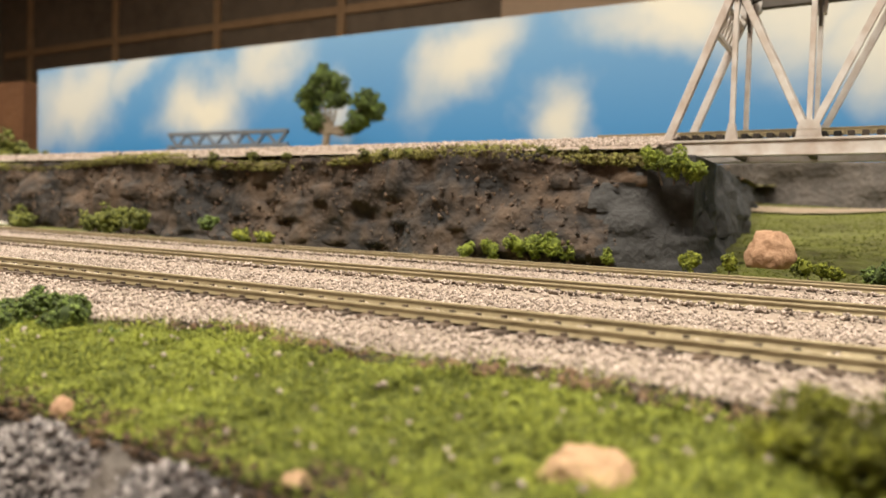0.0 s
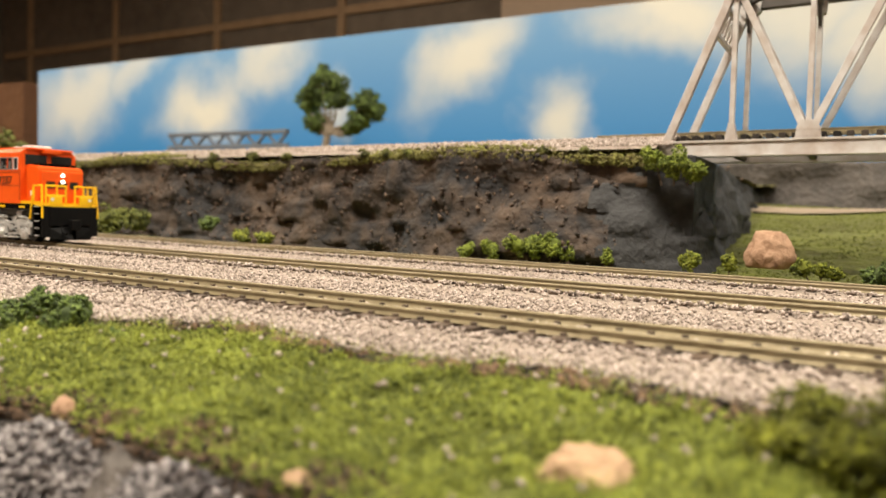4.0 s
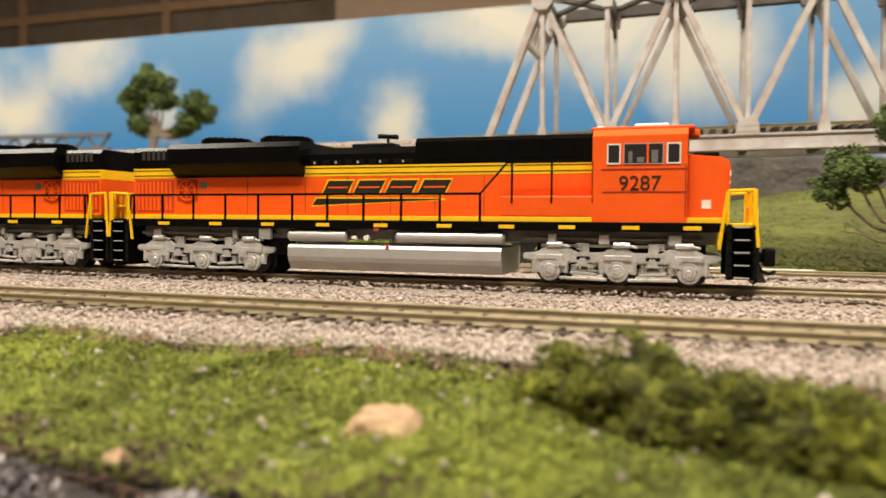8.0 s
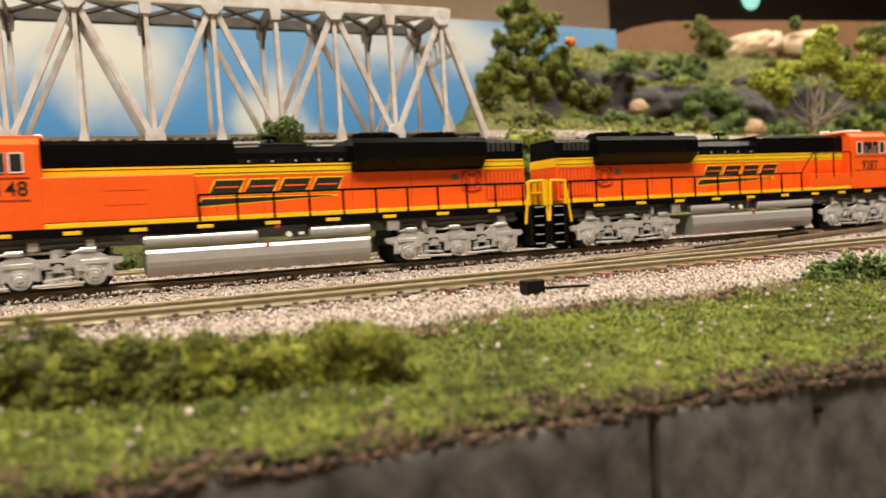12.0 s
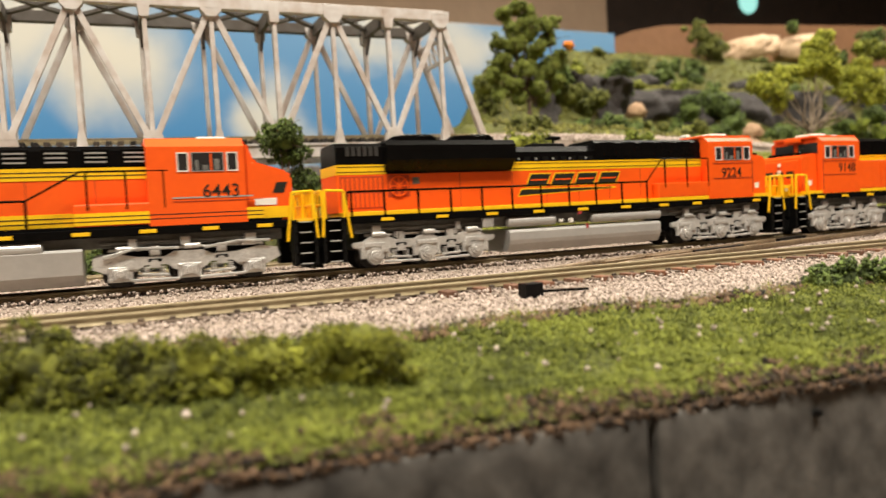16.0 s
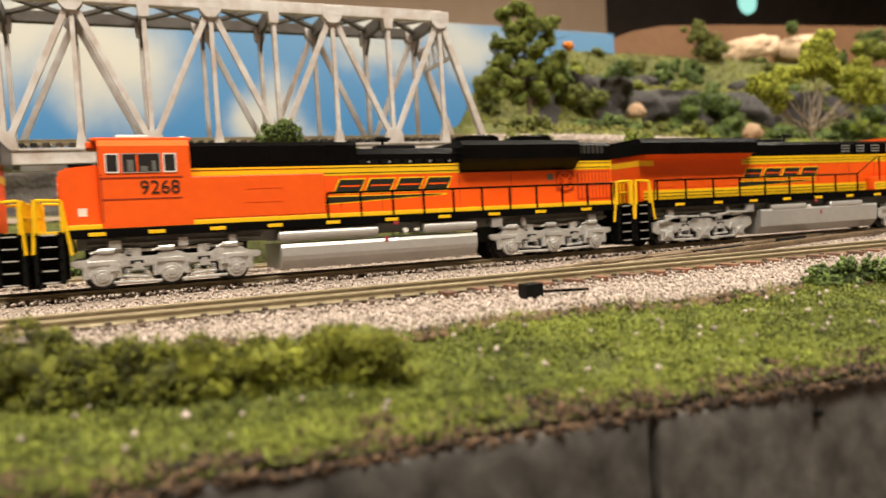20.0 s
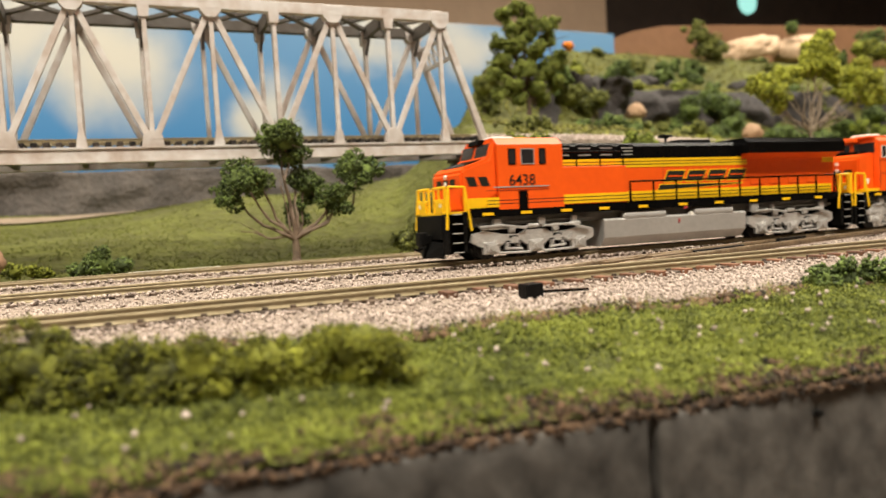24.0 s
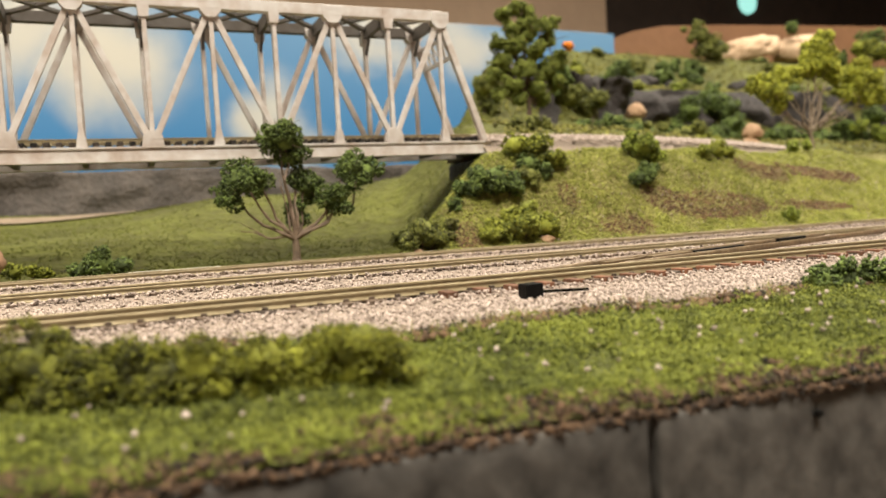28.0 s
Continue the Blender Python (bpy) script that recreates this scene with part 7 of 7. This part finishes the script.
x = rng.uniform(-0.9, -0.070, 60000)
d = rng.uniform(-0.0035, 0.010, len(x))
ok = wav(x, d * 8, 60, 4) + 0.5 * wav(x, d * 4, 170, 1) + 0.25 * rng.normal(size=len(x)) < 0.12
x, d = x[ok], d[ok]
P = np.stack([x, cliff_y(x) + d, 0.0358 + 0.42 * np.maximum(d, -0.002) + 0.0022 * np.sin(x * 31) * (d < 0.006) + rng.uniform(-0.0022, 0.0008, len(x))], 1)
V, F = bits(P, rng.uniform(0.0004, 0.0009, len(P)), rng, "tet", 0.45)
tagged(link("cliff_top_turf", np_mesh("cliff_top_turf", V, F), TURF_OLIVE), "ragged green turf along the cliff top", "grass", kind="stuff")

# ballast on the upper roadbed
sets = []
for x0, x1, f, z in ((-0.9, -0.068, lambda x: cliff_y(x) + 0.0225, 0.0425), (0.148, 0.47, y_upper, 0.0455)):
    k = 26000
    x = x1 - (x1 - x0) * rng.uniform(0, 1, k) ** 1.6
    y = f(x) + rng.uniform(-0.0185, 0.0125, k)
    d = np.abs(y - f(x))
    P = np.stack([x, y, z - 0.42 * np.maximum(d - 0.0098, 0) + rng.uniform(0, 0.0004, k)], 1)
    sets.append(bits(P, rng.uniform(0.0003, 0.0007, k), rng, "oct", 0.35))
V, F = joined(sets)
tagged(link("upper_ballast", np_mesh("upper_ballast", V, F), BALLAST), "loose pale ballast along the upper track", "gravel", kind="stuff")

# pale dirt path at the back of the valley
xs = np.arange(-0.10, 0.075, 0.004)
fr = np.linspace(0, 1, 5)
X = np.repeat(xs[None], 5, 0)
Y = 0.485 + 0.012 * np.sin(X * 25) + 0.026 * fr[:, None]
V = np.stack([X, Y, height(X, Y) + 0.0012], -1).reshape(-1, 3)
nx = len(xs)
i = (np.arange(4)[:, None] * nx + np.arange(nx - 1)[None]).ravel()
tagged(link("dirt_path", np_mesh("dirt_path", V, np.stack([i, i + 1, i + nx + 1, i + nx], 1)), mat("pale_dirt", (0.36, 0.28, 0.20), (0.2, 0.15, 0.1), 0.9, scale=120, bump=0.6)), "pale dirt path across the valley floor", "path", kind="structure")

# ---- small track-side things ----


def crossover():
    """Diverging rails between the two nearer tracks, with reddish ties and dark guard rails."""
    t = tagged(empty("track_turnout"), "turnout with dark guard rails and reddish ties", "railway track")

    def yc(x):
        return 0.1057 + (Y_B - 0.1057) * (0.0875 * np.clip((x - 0.05) / 0.05, 0, 1) ** 2 + 0.9125 * np.clip((x - 0.07) / 0.18, 0, 1))
    worn = mat("tarnished_rail", (0.30, 0.22, 0.13), (0.12, 0.08, 0.05), 0.4, 0.5, scale=160)
    o = np.array([(-0.45, -1.6), (0.45, -1.6), (0.45, -0.1), (-0.45, -0.1)]) / 1000
    for off in (-0.0047, 0.0047):
        xs = np.arange(0.05, 0.262, 0.004)
        y = yc(xs) + off
        xs, y = xs[(y > 0.1114) & (y < 0.1534)], y[(y > 0.1114) & (y < 0.1534)]
        V = np.stack([np.repeat(xs[:, None], 4, 1), y[:, None] + o[None, :, 0], np.repeat(o[None, :, 1], len(xs), 0)], -1).reshape(-1, 3)
        F = [(a * 4 + b, a * 4 + (b + 1) % 4, a * 4 + 4 + (b + 1) % 4, a * 4 + 4 + b) for a in range(len(xs) - 1) for b in range(4)] + [(0, 3, 2, 1)]
        link("diverging_rail", np_mesh("diverging_rail", V, np.array(F)), worn, t)
    for x0, x1, dy, h, m, w in ((112, 128, -1.4, 1.9, worn, 2.2), (128, 150, -2.6, 2.1, MATT_BLACK, 1.3), (176, 192, 2.0, 1.9, MATT_BLACK, 1.3), (98, 112, 0.5, 1.5, worn, 1.2)):
        bm = bmesh.new()
        y0, y1 = float(yc(x0 / 1000)) * 1000 + dy, float(yc(x1 / 1000)) * 1000 + dy
        beam(bm, (x0, y0, -0.85), (x1, y1, -0.85), w, h, 0.1)
        part("guard_rail", bm, m, t, "dark guard rail" if m is MATT_BLACK else "")
    for k in range(26):
        x = 0.052 + k * 0.0062
        bm = bmesh.new()
        box(bm, x * 1000 - 1.0, x * 1000 + 1.0, 96.6, 100.4, -2.0, -0.95, 0.12)
        part("turnout_tie", bm, mat("reddish_brown_tie", (0.22, 0.095, 0.050), (0.11, 0.05, 0.028), 0.7, scale=500, piece=0.4), t)


crossover()


def switch_stand():
    t = tagged(empty("switch_motor", pose(0.063, 0.0905, -0.0019)), "small black switch motor with a flat rod", "switch")
    bm = bmesh.new()
    box(bm, -1.6, 1.6, -1.4, 1.4, -0.6, 1.8, 0.2)
    part("case", bm, MATT_BLACK, t)
    bm = bmesh.new()
    beam(bm, (1.5, 0, 0.3), (9.5, -2.2, 0.2), 0.9, 0.4, 0.05)
    part("rod", bm, BLACK, t)


switch_stand()


def plank(x0, x1, y, z, label):
    bm = bmesh.new()
    box(bm, x0, x1, y - 1.2, y + 1.2, z - 1.0, z + 0.6, 0.15)
    return tagged(part("plank", bm, WHITE), label, "plank")


plank(6, 34, 233, -1.4, "pale wooden strip beside the far track")
plank(-455, -425, 245, 0.0, "pale strip lying below the cliff")


def girder_span():
    """A far grey lattice girder in front of the backdrop."""
    t = tagged(empty("girder_bridge", pose(-0.865, 0.82, 0.104)), "small grey lattice girder bridge before the backdrop", "bridge")
    m = mat("grey_girder", (0.16, 0.17, 0.20), None, 0.6, scale=60)
    for z in (0, 20):
        bm = bmesh.new()
        box(bm, -126, 126, -3, 3, z - 3, z + 3, 0.4)
        part("chord", bm, m, t)
    for k in range(12):
        bm = bmesh.new()
        a, b = (0, 20) if k % 2 else (20, 0)
        beam(bm, (-126 + k * 21.0, 0, a), (-126 + (k + 1) * 21.0, 0, b), 3.6, 3.6)
        part("lattice_bar", bm, m, t)
    for x in (-121, 121):
        bm = bmesh.new()
        box(bm, x - 5, x + 5, -6, 6, -45, -2, 0.5)
        part("pier", bm, m, t)


girder_span()


def abutment(x, label):
    bm = bmesh.new()
    box(bm, x - 7, x + 7, 262, 303, -8, 35.5, 0.8)
    # Near-black rock colour stands for the shadow under the bridge ends.
    return tagged(part("bridge_abutment", bm, ROCK_OUTCROP), label, "abutment")


abutment(-66, "bridge abutment at the cliff end, darkened as shadow")
abutment(156, "bridge abutment on the hillside, darkened as shadow")
bm = bmesh.new()
rod(bm, (0, 0, 0), (0, -12, 0), 62, 58, 24)
ob = part("spot_lamp", bm, glow("cool_lamp_glow", (0.42, 0.92, 0.82), 0.9))
ob.location = (3.057, 2.802, 1.03)
tagged(ob, "round lamp glowing cool green-white on the far wall", "lamp")


def motions():
    for ob, back, turn in TRAIN:
        walk(ob, [(t, pose((c - back) / 1000, Y_B, 0, 0, 0, turn)) for t, c in TRAIN_ROWS])


motions()
